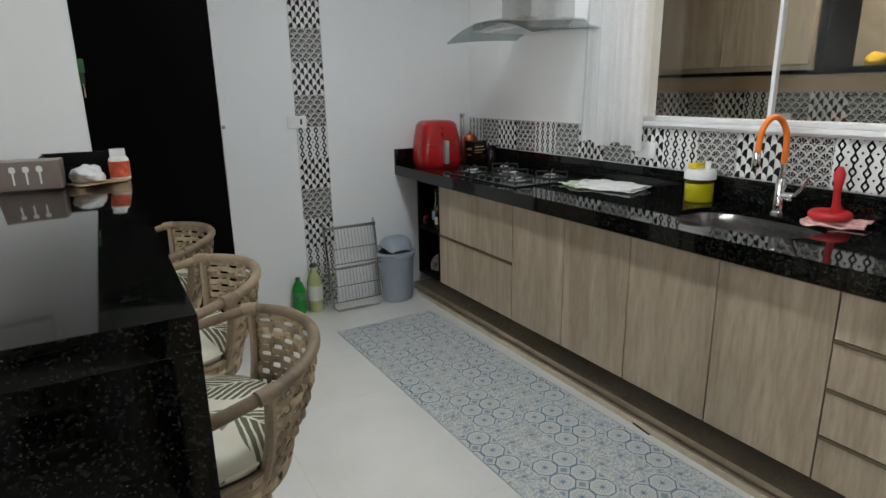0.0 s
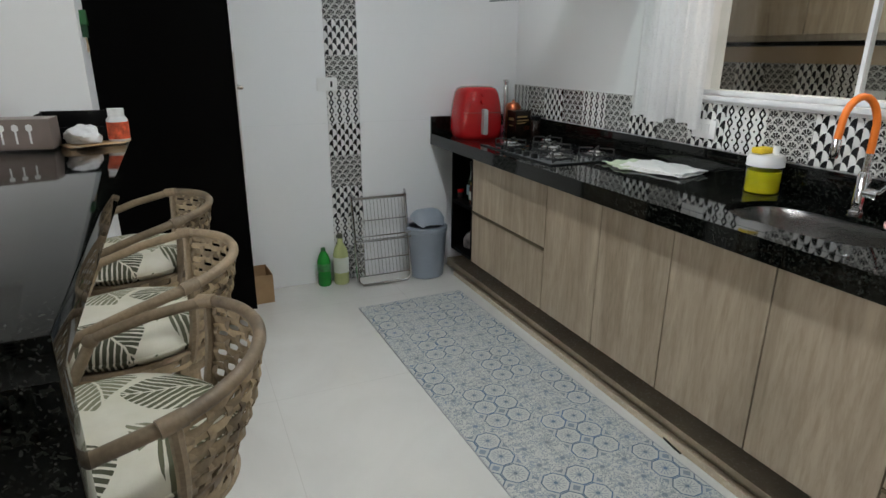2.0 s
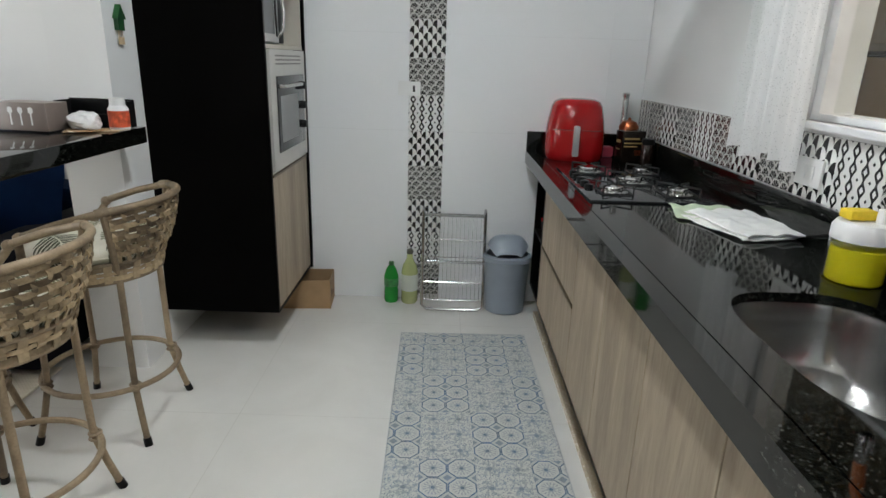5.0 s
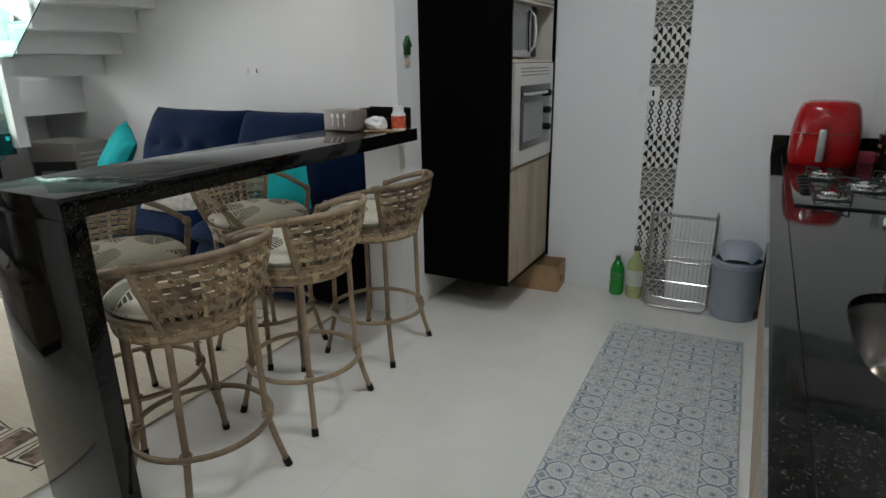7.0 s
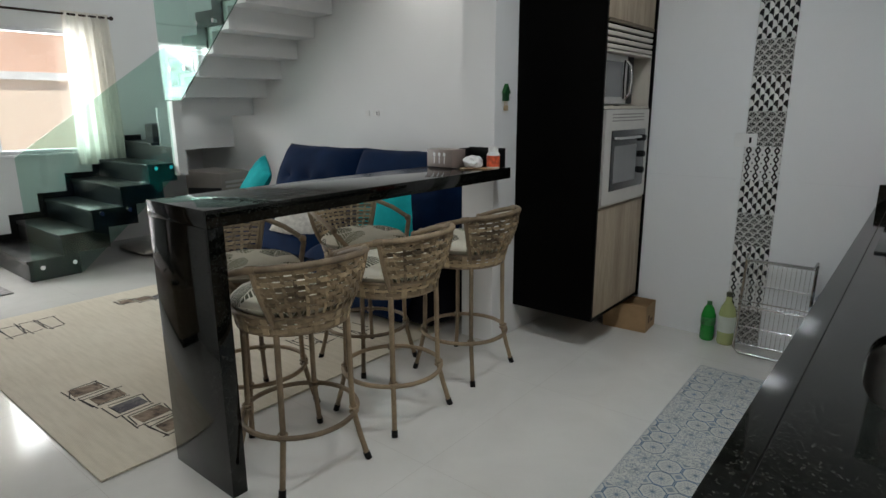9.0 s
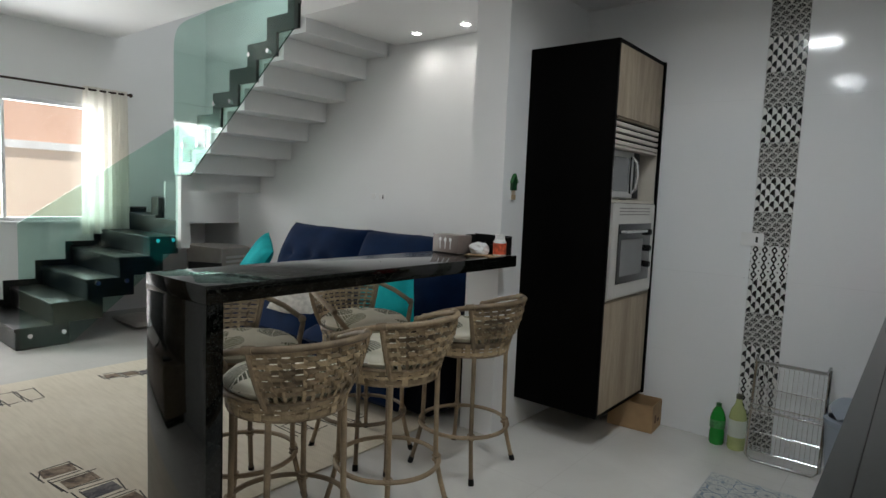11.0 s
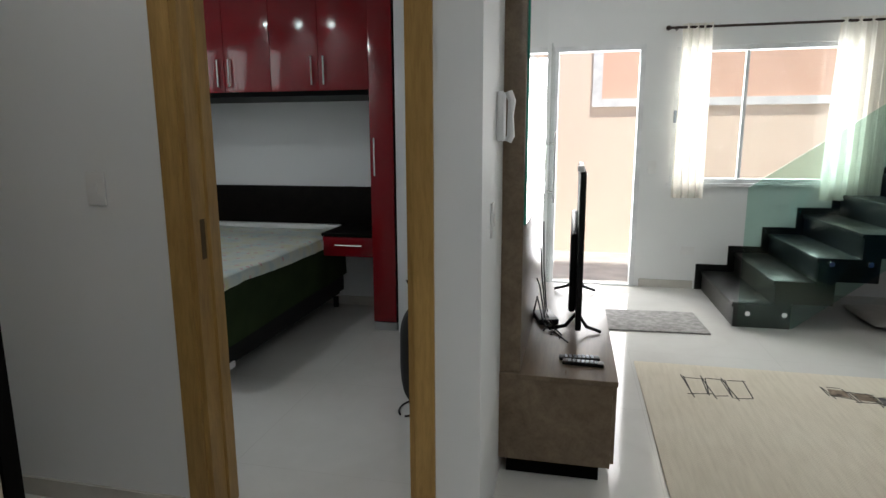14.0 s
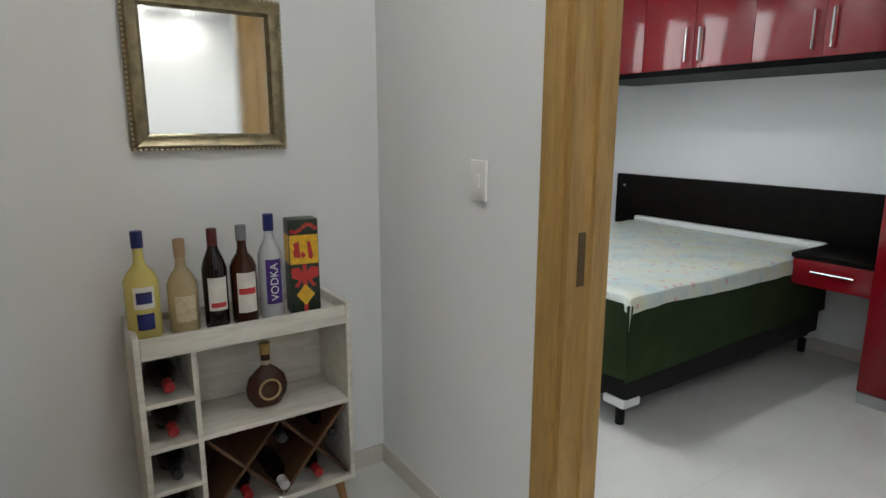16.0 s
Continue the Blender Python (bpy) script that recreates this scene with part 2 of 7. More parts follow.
GREY_GLASS = plain("grey_mirror_glass", (0.20, 0.205, 0.21), 0.12, 0.2, 0.1, 3, 30, 0)
PEACH = wall_paint("peach_render", (0.80, 0.655, 0.54))
PEACH_DEEP = wall_paint("orange_render", (0.78, 0.51, 0.39))
PAVING = plain("pale_paving", (0.55, 0.53, 0.50), 0.7, 0, 0.15, 3, 60, 0.2)
BASEBOARD = plain("porcelain_skirting", (0.60, 0.57, 0.52), 0.2, 0, 0.08)
GLASS_GREEN = pane_glass("green_stair_glass", (0.77, 0.91, 0.865))
GLASS_CLEAR = pane_glass("clear_window_glass", (0.93, 0.95, 0.94))
GLASS_HOOD = pane_glass("hood_glass", (0.62, 0.68, 0.66))
MIRROR = plain("mirror_silver", (0.9, 0.91, 0.9), 0.015, 1.0, 0.01, 3, 30, 0)
TAN_WALL = wall_paint("tan_wall", (0.62, 0.47, 0.31))
LAMP_GLOW = glow("lamp_diffuser", (1, 0.99, 0.96), 9.0)
CARDBOARD = plain("cardboard", (0.36, 0.23, 0.12), 0.8, 0, 0.15, 8, 120, 0.2)

# ---- mesh helpers ----


def box(bm, x0, y0, z0, x1, y1, z1, bevel=0.0, seg=2):
    vs = [bm.verts.new((x, y, z)) for x in (x0, x1) for y in (y0, y1) for z in (z0, z1)]
    fs = [bm.faces.new([vs[i] for i in q]) for q in ((0, 1, 3, 2), (4, 6, 7, 5), (0, 4, 5, 1), (2, 3, 7, 6), (0, 2, 6, 4), (1, 5, 7, 3))]
    if bevel:
        es = list({e for f in fs for e in f.edges})
        bmesh.ops.bevel(bm, geom=es, offset=bevel, segments=seg, profile=0.6, affect="EDGES")
    return bm


def tube(bm, pts, r, n=8, closed=False, cap=True, flat=1.0):
    """A round bar swept along points; r may be a list of radii."""
    pts = [Vector(p) for p in pts]
    k = len(pts)
    rs = r if isinstance(r, (list, tuple)) else [r] * k
    rings, side = [], None
    for i, p in enumerate(pts):
        a = pts[(i - 1) % k] if closed or i else p
        b = pts[(i + 1) % k] if closed or i < k - 1 else p
        d = (b - a).normalized()
        if side is None:
            side = d.cross(Vector((0, 0, 1)) if abs(d.z) < 0.9 else Vector((1, 0, 0))).normalized()
        side = (side - d * side.dot(d)).normalized()
        up = d.cross(side)
        rings.append([bm.verts.new(p + rs[i] * (math.cos(t) * side + flat * math.sin(t) * up)) for t in [2 * math.pi * j / n for j in range(n)]])
    for i in range(k if closed else k - 1):
        A, B = rings[i], rings[(i + 1) % k]
        for j in range(n):
            bm.faces.new((A[j], A[(j + 1) % n], B[(j + 1) % n], B[j]))
    if cap and not closed:
        bm.faces.new(rings[0][::-1])
        bm.faces.new(rings[-1])
    return bm


def cyl(bm, p0, p1, r0, r1=None, n=14):
    return tube(bm, [p0, p1], [r0, r0 if r1 is None else r1], n)


def lathe(bm, prof, n=24, at=(0, 0, 0), sx=1.0, sy=1.0, caps=True):
    """A turned shape from (radius, height) pairs."""
    rings = []
    for r, z in prof:
        rings.append([bm.verts.new((at[0] + sx * r * math.cos(2 * math.pi * j / n), at[1] + sy * r * math.sin(2 * math.pi * j / n), at[2] + z)) for j in range(n)])
    for A, B in zip(rings, rings[1:]):
        for j in range(n):
            bm.faces.new((A[j], A[(j + 1) % n], B[(j + 1) % n], B[j]))
    if caps:
        bm.faces.new(rings[0][::-1])
        bm.faces.new(rings[-1])
    return bm


def ring_pts(cx, cy, z, r, n=32, a0=0.0, a1=2 * math.pi, closed=True):
    m = n if closed else n - 1
    return [(cx + r * math.cos(a0 + (a1 - a0) * i / m), cy + r * math.sin(a0 + (a1 - a0) * i / m), z) for i in range(n)]


def sheet(bm, f, nu, nv, thick=0.0):
    """A surface f(u, v) over the unit square, with a thickness along its normal if given."""
    P = [[Vector(f(i / nu, j / nv)) for j in range(nv + 1)] for i in range(nu + 1)]
    g = [[bm.verts.new(p) for p in row] for row in P]
    fs = [bm.faces.new((g[i][j], g[i + 1][j], g[i + 1][j + 1], g[i][j + 1])) for i in range(nu) for j in range(nv)]
    if thick:
        bm.normal_update()
        bmesh.ops.solidify(bm, geom=fs, thickness=thick)
    return bm


def prism(bm, poly, axis, lo, hi):
    """A flat outline pushed from lo to hi along an axis; outline in the other two axes, in order."""
    def p3(a, b, c):
        return {"x": (c, a, b), "y": (a, c, b), "z": (a, b, c)}[axis]
    A = [bm.verts.new(p3(a, b, lo)) for a, b in poly]
    B = [bm.verts.new(p3(a, b, hi)) for a, b in poly]
    n = len(poly)
    bm.faces.new(A[::-1])
    bm.faces.new(B)
    for i in range(n):
        bm.faces.new((A[i], A[(i + 1) % n], B[(i + 1) % n], B[i]))
    bmesh.ops.recalc_face_normals(bm, faces=bm.faces)
    return bm


def mesh_of(name, bm, material, smooth=True, angle=38):
    bmesh.ops.recalc_face_normals(bm, faces=bm.faces)
    me = bpy.data.meshes.new(name)
    bm.to_mesh(me)
    bm.free()
    if material:
        me.materials.append(material)
    if smooth:
        me.shade_smooth()
        me.set_sharp_from_angle(angle=radians(angle))
    return me


def part(name, bm, material, parent, label="", at=None):
    """Links a bmesh as one mesh object under a thing or a part."""
    ob = new(name, bm if isinstance(bm, bpy.types.Mesh) else mesh_of(name, bm, material))
    ob.parent = parent
    if at:
        ob.matrix_basis = at if isinstance(at, Matrix) else Matrix.Translation(at)
    if label:
        ob["label"] = label
    return ob


OFF = Vector((0, 0, 0))   # shift of the section in hand


def thing(name, label, category, at=(0, 0, 0), rz=0.0, group="", kind=""):
    ob = new(name)
    ob.empty_display_size = 0.1
    ob.matrix_basis = Matrix.Translation(OFF) @ pose(*at, 0, 0, rz)
    return tagged(ob, label, category, group, kind)


def solid(name, bm, material, label, category, at=(0, 0, 0), rz=0.0, group="", kind=""):
    """A thing that is one mesh."""
    ob = new(name, mesh_of(name, bm, material))
    ob.matrix_basis = Matrix.Translation(OFF) @ pose(*at, 0, 0, rz)
    return tagged(ob, label, category, group, kind)


def setting(name, bm, material, label="", category=""):
    return tagged(new(name, mesh_of(name, bm, material, False)), label, category, "", "structure")


def B(*a, bevel=0.0, seg=2):
    return box(bmesh.new(), *a, bevel=bevel, seg=seg)


def boxes(*rows):
    bm = bmesh.new()
    for r in rows:
        box(bm, *r)
    return bm


# ---- the setting ----
setting("floor", B(-5.08, -3.35, -0.12, 4.0, 4.1, 0.0), FLOOR, "polished off-white porcelain tile floor", "floor")
setting("ground", B(-60, -60, -0.30, 60, 60, -0.125), PAVING, "pale paved yard outside the house", "ground")


def wall_x(name, x0, x1, y0, y1, holes, z1=H + 0.02, material=None, label="white painted wall", z0=0.0):
    """A wall that runs along y, between x0 and x1, with holes (ya, yb, za, zb)."""
    bm, y = bmesh.new(), y0
    for ya, yb, za, zb in sorted(holes):
        if ya > y: box(bm, x0, y, z0, x1, ya, z1)
        if za > z0: box(bm, x0, ya, z0, x1, yb, za)
        if zb < z1: box(bm, x0, ya, zb, x1, yb, z1)
        y = yb
    if y < y1: box(bm, x0, y, z0, x1, y1, z1)
    return setting(name, bm, material or WALL, label, "wall")


FDOOR = (0.19, 0.995, 0.0, 2.2)
FWIN = (1.255, 2.75, 0.99, 2.19)
wall_x("wall_street", FX - 0.15, FX, 0.0, NY, [FDOOR, FWIN], 3.2)
setting("wall_north", B(FX - 0.15, NY, 0, 0.08, NY + 0.15, 4.2), WALL, "white painted wall behind the sofa", "wall")
setting("wall_north_kitchen", B(0.08, NY + 0.006, 0, EX + 0.15, NY + 0.15, H + 0.02), WALL, "kitchen wall under glossy white tiles", "wall")
SWIN = (0.585, 2.345, 1.24, 2.28)
wall_x("wall_east", EX, EX + 0.14, -0.85, NY + 0.006, [SWIN], label="white wall over the sink counter")
setting("wall_column", B(-0.19, 2.93, 0, 0.04, NY, H + 0.02), WALL, "white wall end between sofa and oven tower", "wall")
BDOOR = (-0.876, -0.083, 0.0, 2.1)
wall_x("wall_bedroom_door", DX - 0.14, DX, -2.0, 0.13, [BDOOR])
setting("wall_tv", B(-3.0, 0.01, 0, DX - 0.14, 0.13, 3.05), WALL, "white wall behind the television", "wall")
setting("wall_tv_far", B(FX - 0.15, -0.12, 0, -3.0, 0.0, 3.05), WALL, "white wall beside the street door", "wall")
setting("wall_hall", B(DX, -2.0, 0, 0.57, -1.865, H + 0.02), WALL, "white hall wall with the mirror", "wall")
wall_x("wall_hall_side", 0.43, 0.57, -1.865, -0.82, [(-1.62, -0.9, 0, 2.1)])
setting("wall_hall_room", B(0.9, -1.99, 0, 1.0, -0.82, H + 0.02), WALL, "plain white wall past the hall door", "wall")
setting("wall_south", B(0.43, -0.97, 0, EX + 0.14, -0.82, H + 0.02), WALL, "white wall behind the tall cabinet", "wall")
# bedroom
wall_x("wall_bedroom_head", -3.88, -3.74, -3.35, -0.14, [])
bm = boxes((-3.88, -3.35, 0, -2.0, -3.2, H), (-1.05, -3.35, 0, DX, -3.2, H), (-2.0, -3.35, 0, -1.05, -3.2, 1.4), (-2.0, -3.35, 2.3, -1.05, -3.2, H))
setting("wall_bedroom_window", bm, WALL, "white bedroom wall with a window", "wall")
setting("wall_bedroom_side", B(DX - 0.14, -3.35, 0, DX, -2.0, H), WALL, "white bedroom wall", "wall")
setting("wall_bedroom_north", B(-3.78, -0.14, 0, DX - 0.14, 0.01, H + 0.02), WALL, "white bedroom wall", "wall")
setting("wall_bedroom_return", B(-3.74, -0.815, 0, -3.1, -0.14, H + 0.02), WALL, "white wall return beside the wardrobe", "wall")
# laundry behind the sink window
setting("wall_laundry", B(3.55, -0.85, 0, 3.69, NY + 0.1, H), TAN_WALL, "tan painted laundry wall", "wall")
setting("wall_laundry_end", boxes((EX + 0.14, NY - 0.05, 0, 3.55, NY + 0.1, H), (EX + 0.14, -0.97, 0, 3.55, -0.85, H)), WALL, "white laundry end wall", "wall")
# ceilings: the stairwell stays open above the upper flight
HF = 2.92
bm = boxes((FX - 0.15, -0.12, HF, -0.9, 2.87, HF + 0.12), (-1.75, 2.87, H, 0.08, NY, HF + 0.12), (-0.9, 0.15, H, 0.08, 2.87, HF + 0.12),
           (DX - 0.14, -2.0, H, 0.08, 0.15, HF + 0.12), (0.08, -2.0, H, 4.0, NY + 0.15, HF + 0.12),
           (-3.88, -3.35, H, DX, -2.0, HF + 0.12), (-3.88, -2.0, H, DX - 0.14, -0.12, HF + 0.12))
setting("ceiling", bm, CEIL, "flat white plaster ceiling", "ceiling")
bm = boxes((FX - 0.15, 2.77, HF + 0.12, -1.6, 2.87, 4.2), (-1.75, 2.87, HF + 0.12, -1.6, NY, 4.2), (FX - 0.15, 2.87, 3.2, FX, NY, 4.2), (FX - 0.15, 2.77, 4.2, -1.6, NY + 0.1, 4.3))
setting("stairwell", bm, WALL, "white stairwell above the upper flight", "wall")
setting("ceiling_beam", B(FX, 0.64, HF - 0.1, -1.2, 1.16, HF - 0.001), CEIL, "white boxed ceiling beam", "ceiling")
# skirting
bm = boxes((DX, -0.017, 0, DX + 0.012, 0.142, 0.075), (DX, -1.865, 0, DX + 0.012, -0.98, 0.075), (DX + 0.012, -1.865, 0, 0.43, -1.853, 0.075),
           (FX, 1.04, 0, FX + 0.012, 1.52, 0.075), (-3.1, -0.152, 0, DX - 0.22, -0.14, 0.075), (-3.74, -3.2, 0, -3.728, -0.85, 0.075))
setting("baseboard", bm, BASEBOARD, "beige porcelain skirting", "skirting")

# neighbour's house across the yard
nb = thing("neighbour_house", "peach rendered house wall with white-trimmed orange panel", "house", (-7.3, 0, 0))
part("wall", B(-0.2, -6, -0.125, 0, 8, 5.2), PEACH, nb)
part("panel", B(0.0, 0.72, 1.9, 0.02, 7, 3.6), PEACH_DEEP, nb, "deeper orange recessed panel")
part("trim", boxes((0.0, 0.6, 1.8, 0.06, 7.1, 1.9), (0.0, 0.6, 1.9, 0.06, 0.72, 3.6)), ALU, nb, "white render trim")
part("roof", B(-3, -6.2, 5.2, 0.4, 8.2, 5.35), PAVING, nb)

# street door: glass leaf swung open along the wall
d1 = thing("door_1", "white aluminium street door with clear glass leaf standing open", "door", (FX - 0.06, 0, 0), kind="structure")
fy0, fy1 = FDOOR[0], FDOOR[1]
part("door_frame", boxes((-0.04, fy0, 0, 0.07, fy0 + 0.04, 2.22), (-0.04, fy1 - 0.045, 0, 0.07, fy1, 2.22), (-0.04, fy0 + 0.04, 2.175, 0.07, fy1 - 0.045, 2.22), (-0.04, fy0 + 0.04, 0.0, 0.07, fy1 - 0.045, 0.012)), ALU, d1)
leaf = part("door_leaf", B(0.08, fy0 + 0.0, 0.02, 0.80, fy0 + 0.012, 2.15), GLASS_CLEAR, d1, "frameless clear glass leaf")
leaf.visible_shadow = False
bm = bmesh.new()
for s in (0.045, -0.035):
    cyl(bm, (0.72, fy0 + s, 0.85), (0.72, fy0 + s, 1.45), 0.012)
cyl(bm, (0.72, fy0 - 0.035, 0.95), (0.72, fy0 + 0.045, 0.95), 0.009)
cyl(bm, (0.72, fy0 - 0.035, 1.35), (0.72, fy0 + 0.045, 1.35), 0.009)
part("door_handle", bm, STEEL, leaf, "long tubular steel pull handle")

# living room window
w1 = thing("window_1", "white aluminium sliding window with two clear panes", "window", (FX - 0.07, 0, 0), kind="structure")
wy0, wy1, wz0, wz1 = FWIN
part("window_frame", boxes((-0.04, wy0, wz0, 0.05, wy0 + 0.04, wz1), (-0.04, wy1 - 0.04, wz0, 0.05, wy1, wz1), (-0.04, wy0 + 0.04, wz0, 0.05, wy1 - 0.04, wz0 + 0.04), (-0.04, wy0 + 0.04, wz1 - 0.04, 0.05, wy1 - 0.04, wz1), (-0.01, 1.84, wz0 + 0.04, 0.02, 1.87, wz1 - 0.04)), ALU, w1)
for a, b, x in ((wy0 + 0.04, 1.84, 0.0), (1.87, wy1 - 0.04, 0.01)):
    p = part("pane", B(x, a, wz0 + 0.04, x + 0.005, b, wz1 - 0.04), GLASS_CLEAR, w1)
    p.visible_shadow = False
part("window_sill", B(0.05, wy0 - 0.02, wz0 - 0.025, 0.10, wy1 + 0.02, wz0), ALU, w1)
part("latch", B(0.051, 1.262, 1.53, 0.07, 1.32, 1.64, bevel=0.006), GREY_PLASTIC, w1)

# sink window
w2 = thing("window_2", "white aluminium sliding window over the sink", "window", (EX + 0.04, 0, 0), kind="structure")
sy0, sy1, sz0, sz1 = SWIN
part("window_frame", boxes((-0.02, sy0, sz0, 0.08, sy0 + 0.04, sz1), (-0.02, sy1 - 0.04, sz0, 0.08, sy1, sz1), (-0.02, sy0 + 0.04, sz0, 0.08, sy1 - 0.04, sz0 + 0.02), (-0.02, sy0 + 0.04, sz1 - 0.04, 0.08, sy1 - 0.04, sz1)), ALU, w2)
part("mullion", B(0.004, 1.652, sz0 + 0.02, 0.03, 1.667, sz1 - 0.04), ALU, w2)
for a, b, x in ((sy0 + 0.04, 1.652, 0.012), (1.667, sy1 - 0.04, 0.02)):
    p = part("pane", B(x, a, sz0 + 0.02, x + 0.005, b, sz1 - 0.04), GLASS_CLEAR, w2)
    p.visible_shadow = False
part("window_sill", B(-0.075, sy0 - 0.03, sz0 - 0.018, -0.02, sy1 + 0.03, sz0), ALU, w2)

# bedroom door: varnished casing, leaf swung inside
d2 = thing("door_2", "open bedroom doorway with varnished pine casing", "door", (0, 0, 0), kind="structure")
c0, c1, cz = BDOOR[0], BDOOR[1], BDOOR[3]
part("casing", boxes((DX, c0 - 0.075, 0, DX + 0.012, c0, cz + 0.07), (DX, c1, 0, DX + 0.012, c1 + 0.065, cz + 0.07), (DX, c0, cz, DX + 0.012, c1, cz + 0.07)), PINE, d2)
part("jamb", boxes((DX - 0.15, c0 - 0.0, 0, DX + 0.001, c0 + 0.022, cz - 0.022), (DX - 0.15, c1 - 0.022, 0, DX + 0.001, c1, cz - 0.022), (DX - 0.15, c0, cz - 0.022, DX + 0.001, c1, cz)), PINE, d2)
part("door_stop", boxes((DX - 0.12, c0 + 0.022, 0, DX - 0.075, c0 + 0.034, cz - 0.022), (DX - 0.12, c1 - 0.034, 0, DX - 0.075, c1 - 0.022, cz - 0.022)), PINE, d2)
part("strike_plate", B(DX - 0.06, c0 + 0.0222, 0.98, DX - 0.035, c0 + 0.024, 1.12), plain("aged_brass", (0.12, 0.08, 0.04), 0.4, 0.7), d2)
# hall side door
d3 = thing("door_3", "closed varnished pine door in the hall", "door", (0, 0, 0), kind="structure")
part("casing", boxes((0.418, -1.69, 0, 0.43, -1.62, 2.17), (0.418, -0.9, 0, 0.43, -0.83, 2.17), (0.418, -1.62, 2.1, 0.43, -0.9, 2.17)), PINE, d3)
part("door_leaf", B(0.45, -1.62, 0.008, 0.485, -0.9, 2.1), PINE, d3)
# bedroom window
w3 = thing("window_3", "white aluminium bedroom window", "window", (0, 0, 0), kind="structure")
part("window_frame", boxes((-2.0, -3.3, 1.4, -1.96, -3.22, 2.3), (-1.09, -3.3, 1.4, -1.05, -3.22, 2.3), (-1.96, -3.3, 1.4, -1.09, -3.22, 1.44), (-1.96, -3.3, 2.26, -1.09, -3.22, 2.3), (-1.545, -3.28, 1.44, -1.505, -3.24, 2.26)), ALU, w3)
for a, b in ((-1.96, -1.545), (-1.505, -1.09)):
    p = part("pane", B(a, -3.265, 1.44, b, -3.26, 2.26), GLASS_CLEAR, w3)
    p.visible_shadow = False

# ceiling lamps; the hall panel is an added fixture for the fill lamp
for lx, ly in KITCHEN_LAMPS + [(-0.35, -0.75), BEDROOM_LAMP]:
    t = thing("ceiling_light", "small square white recessed ceiling panel light", "ceiling light", (lx, ly, H), group="panel lights")
    part("frame", boxes((-0.12, -0.12, -0.012, 0.12, -0.1, 0), (-0.12, 0.1, -0.012, 0.12, 0.12, 0), (-0.12, -0.1, -0.012, -0.1, 0.1, 0), (0.1, -0.1, -0.012, 0.12, 0.1, 0)), WHITE_PLASTIC, t)
    part("diffuser", B(-0.1, -0.1, -0.008, 0.1, 0.1, -0.001), LAMP_GLOW, t)
for lx, ly, lz in LIVING_SPOTS:
    t = thing("ceiling_spot", "small round recessed ceiling spotlight", "spotlight", (lx, ly, lz), group="ceiling spots")
    part("ring", lathe(bmesh.new(), [(0.034, -0.004), (0.045, -0.008), (0.05, -0.001)], 20, caps=False), WHITE_PLASTIC, t)
    part("lens", lathe(bmesh.new(), [(0.034, -0.004), (0.034, -0.001)], 20), LAMP_GLOW, t)

# ---- stairs ----
RISE, GO = 0.181, 0.27
SX0, SX1 = FX, -3.74
WHITE_STAIR = WALL
lower = thing("lower_stair_flight", "black granite stairs with white underside rising along the street wall", "stairs", (0, 0, 0))
Y0 = 1.60
for i in range(5):
    ya, zt = Y0 + GO * i, RISE * (i + 1)
    part("tread", B(SX0 + 0.02, ya - 0.012, zt - 0.03, SX1, ya + GO + 0.02, zt, bevel=0.003), STAIR_GRANITE, lower)
    part("riser", B(SX0 + 0.02, ya, zt - RISE + (0.0005 if i else 0.001), SX1 - 0.002, ya + 0.02, zt - 0.03), STAIR_GRANITE, lower)


ST = 0.12
poly = [(Y0, 0.001)]
for i in range(5):
    poly += [(Y0 + GO * i, RISE * (i + 1)), (Y0 + GO * (i + 1), RISE * (i + 1))]
poly += [(Y0 + GO * 5, RISE * 5 - ST - 0.05)]
for i in range(4, 0, -1):
    poly += [(Y0 + GO * i + ST, RISE * (i + 1) - ST - 0.05), (Y0 + GO * i + ST, RISE * i - ST - 0.05 if i > 1 else 0.001)]
part("stringer", prism(bmesh.new(), poly, "x", SX1 - 0.03, SX1 + 0.004), STAIR_GRANITE, lower, "stepped black granite side")
# stepped skirting on the wall
poly = [(Y0 - 0.06, 0.001)]
for i in range(6):
    poly += [(Y0 - 0.06 + GO * i, RISE * (i + 1) + 0.06), (Y0 - 0.06 + GO * (i + 1), RISE * (i + 1) + 0.06)]
poly += [(Y0 - 0.06 + GO * 6, RISE * 5)]
for i in range(5, 0, -1):
    poly += [(Y0 + GO * i + 0.02, RISE * i), (Y0 + GO * i + 0.02, RISE * (i - 1) + 0.001)]
part("skirting", prism(bmesh.new(), poly, "x", SX0 + 0.001, SX0 + 0.02), STAIR_GRANITE, lower, "stepped black granite skirting")
# landing with winders
land = thing("stair_landing", "black granite corner winders on a white slab", "stairs", (0, 0, 0))
LY = Y0 + GO * 5
LX = -4.19
part("slab", B(SX0 + 0.001, LY + 0.03, RISE * 6 - 0.085, LX, NY - 0.001, RISE * 6 - 0.0305), WALL, land)
part("tread", B(SX0 + 0.001, LY - 0.012, RISE * 6 - 0.03, LX, NY - 0.001, RISE * 6, bevel=0.003), STAIR_GRANITE, land)
part("riser", B(SX0 + 0.02, LY, RISE * 5 + 0.001, SX1 - 0.002, LY + 0.02, RISE * 6 - 0.03), STAIR_GRANITE, land)
part("winder", prism(bmesh.new(), [(SX0 + 0.002, NY - 0.002), (SX0 + 0.002, LY + 0.35), (LX - 0.15, LY + 0.02), (LX, LY + 0.02), (LX, NY - 0.002)], "z", RISE * 6 + 0.001, RISE * 7), STAIR_GRANITE, land)
part("post", B(SX1 + 0.0, 2.93, 0.79, SX1 + 0.10, 3.02, 1.53), WALL, land, "white plastered post")
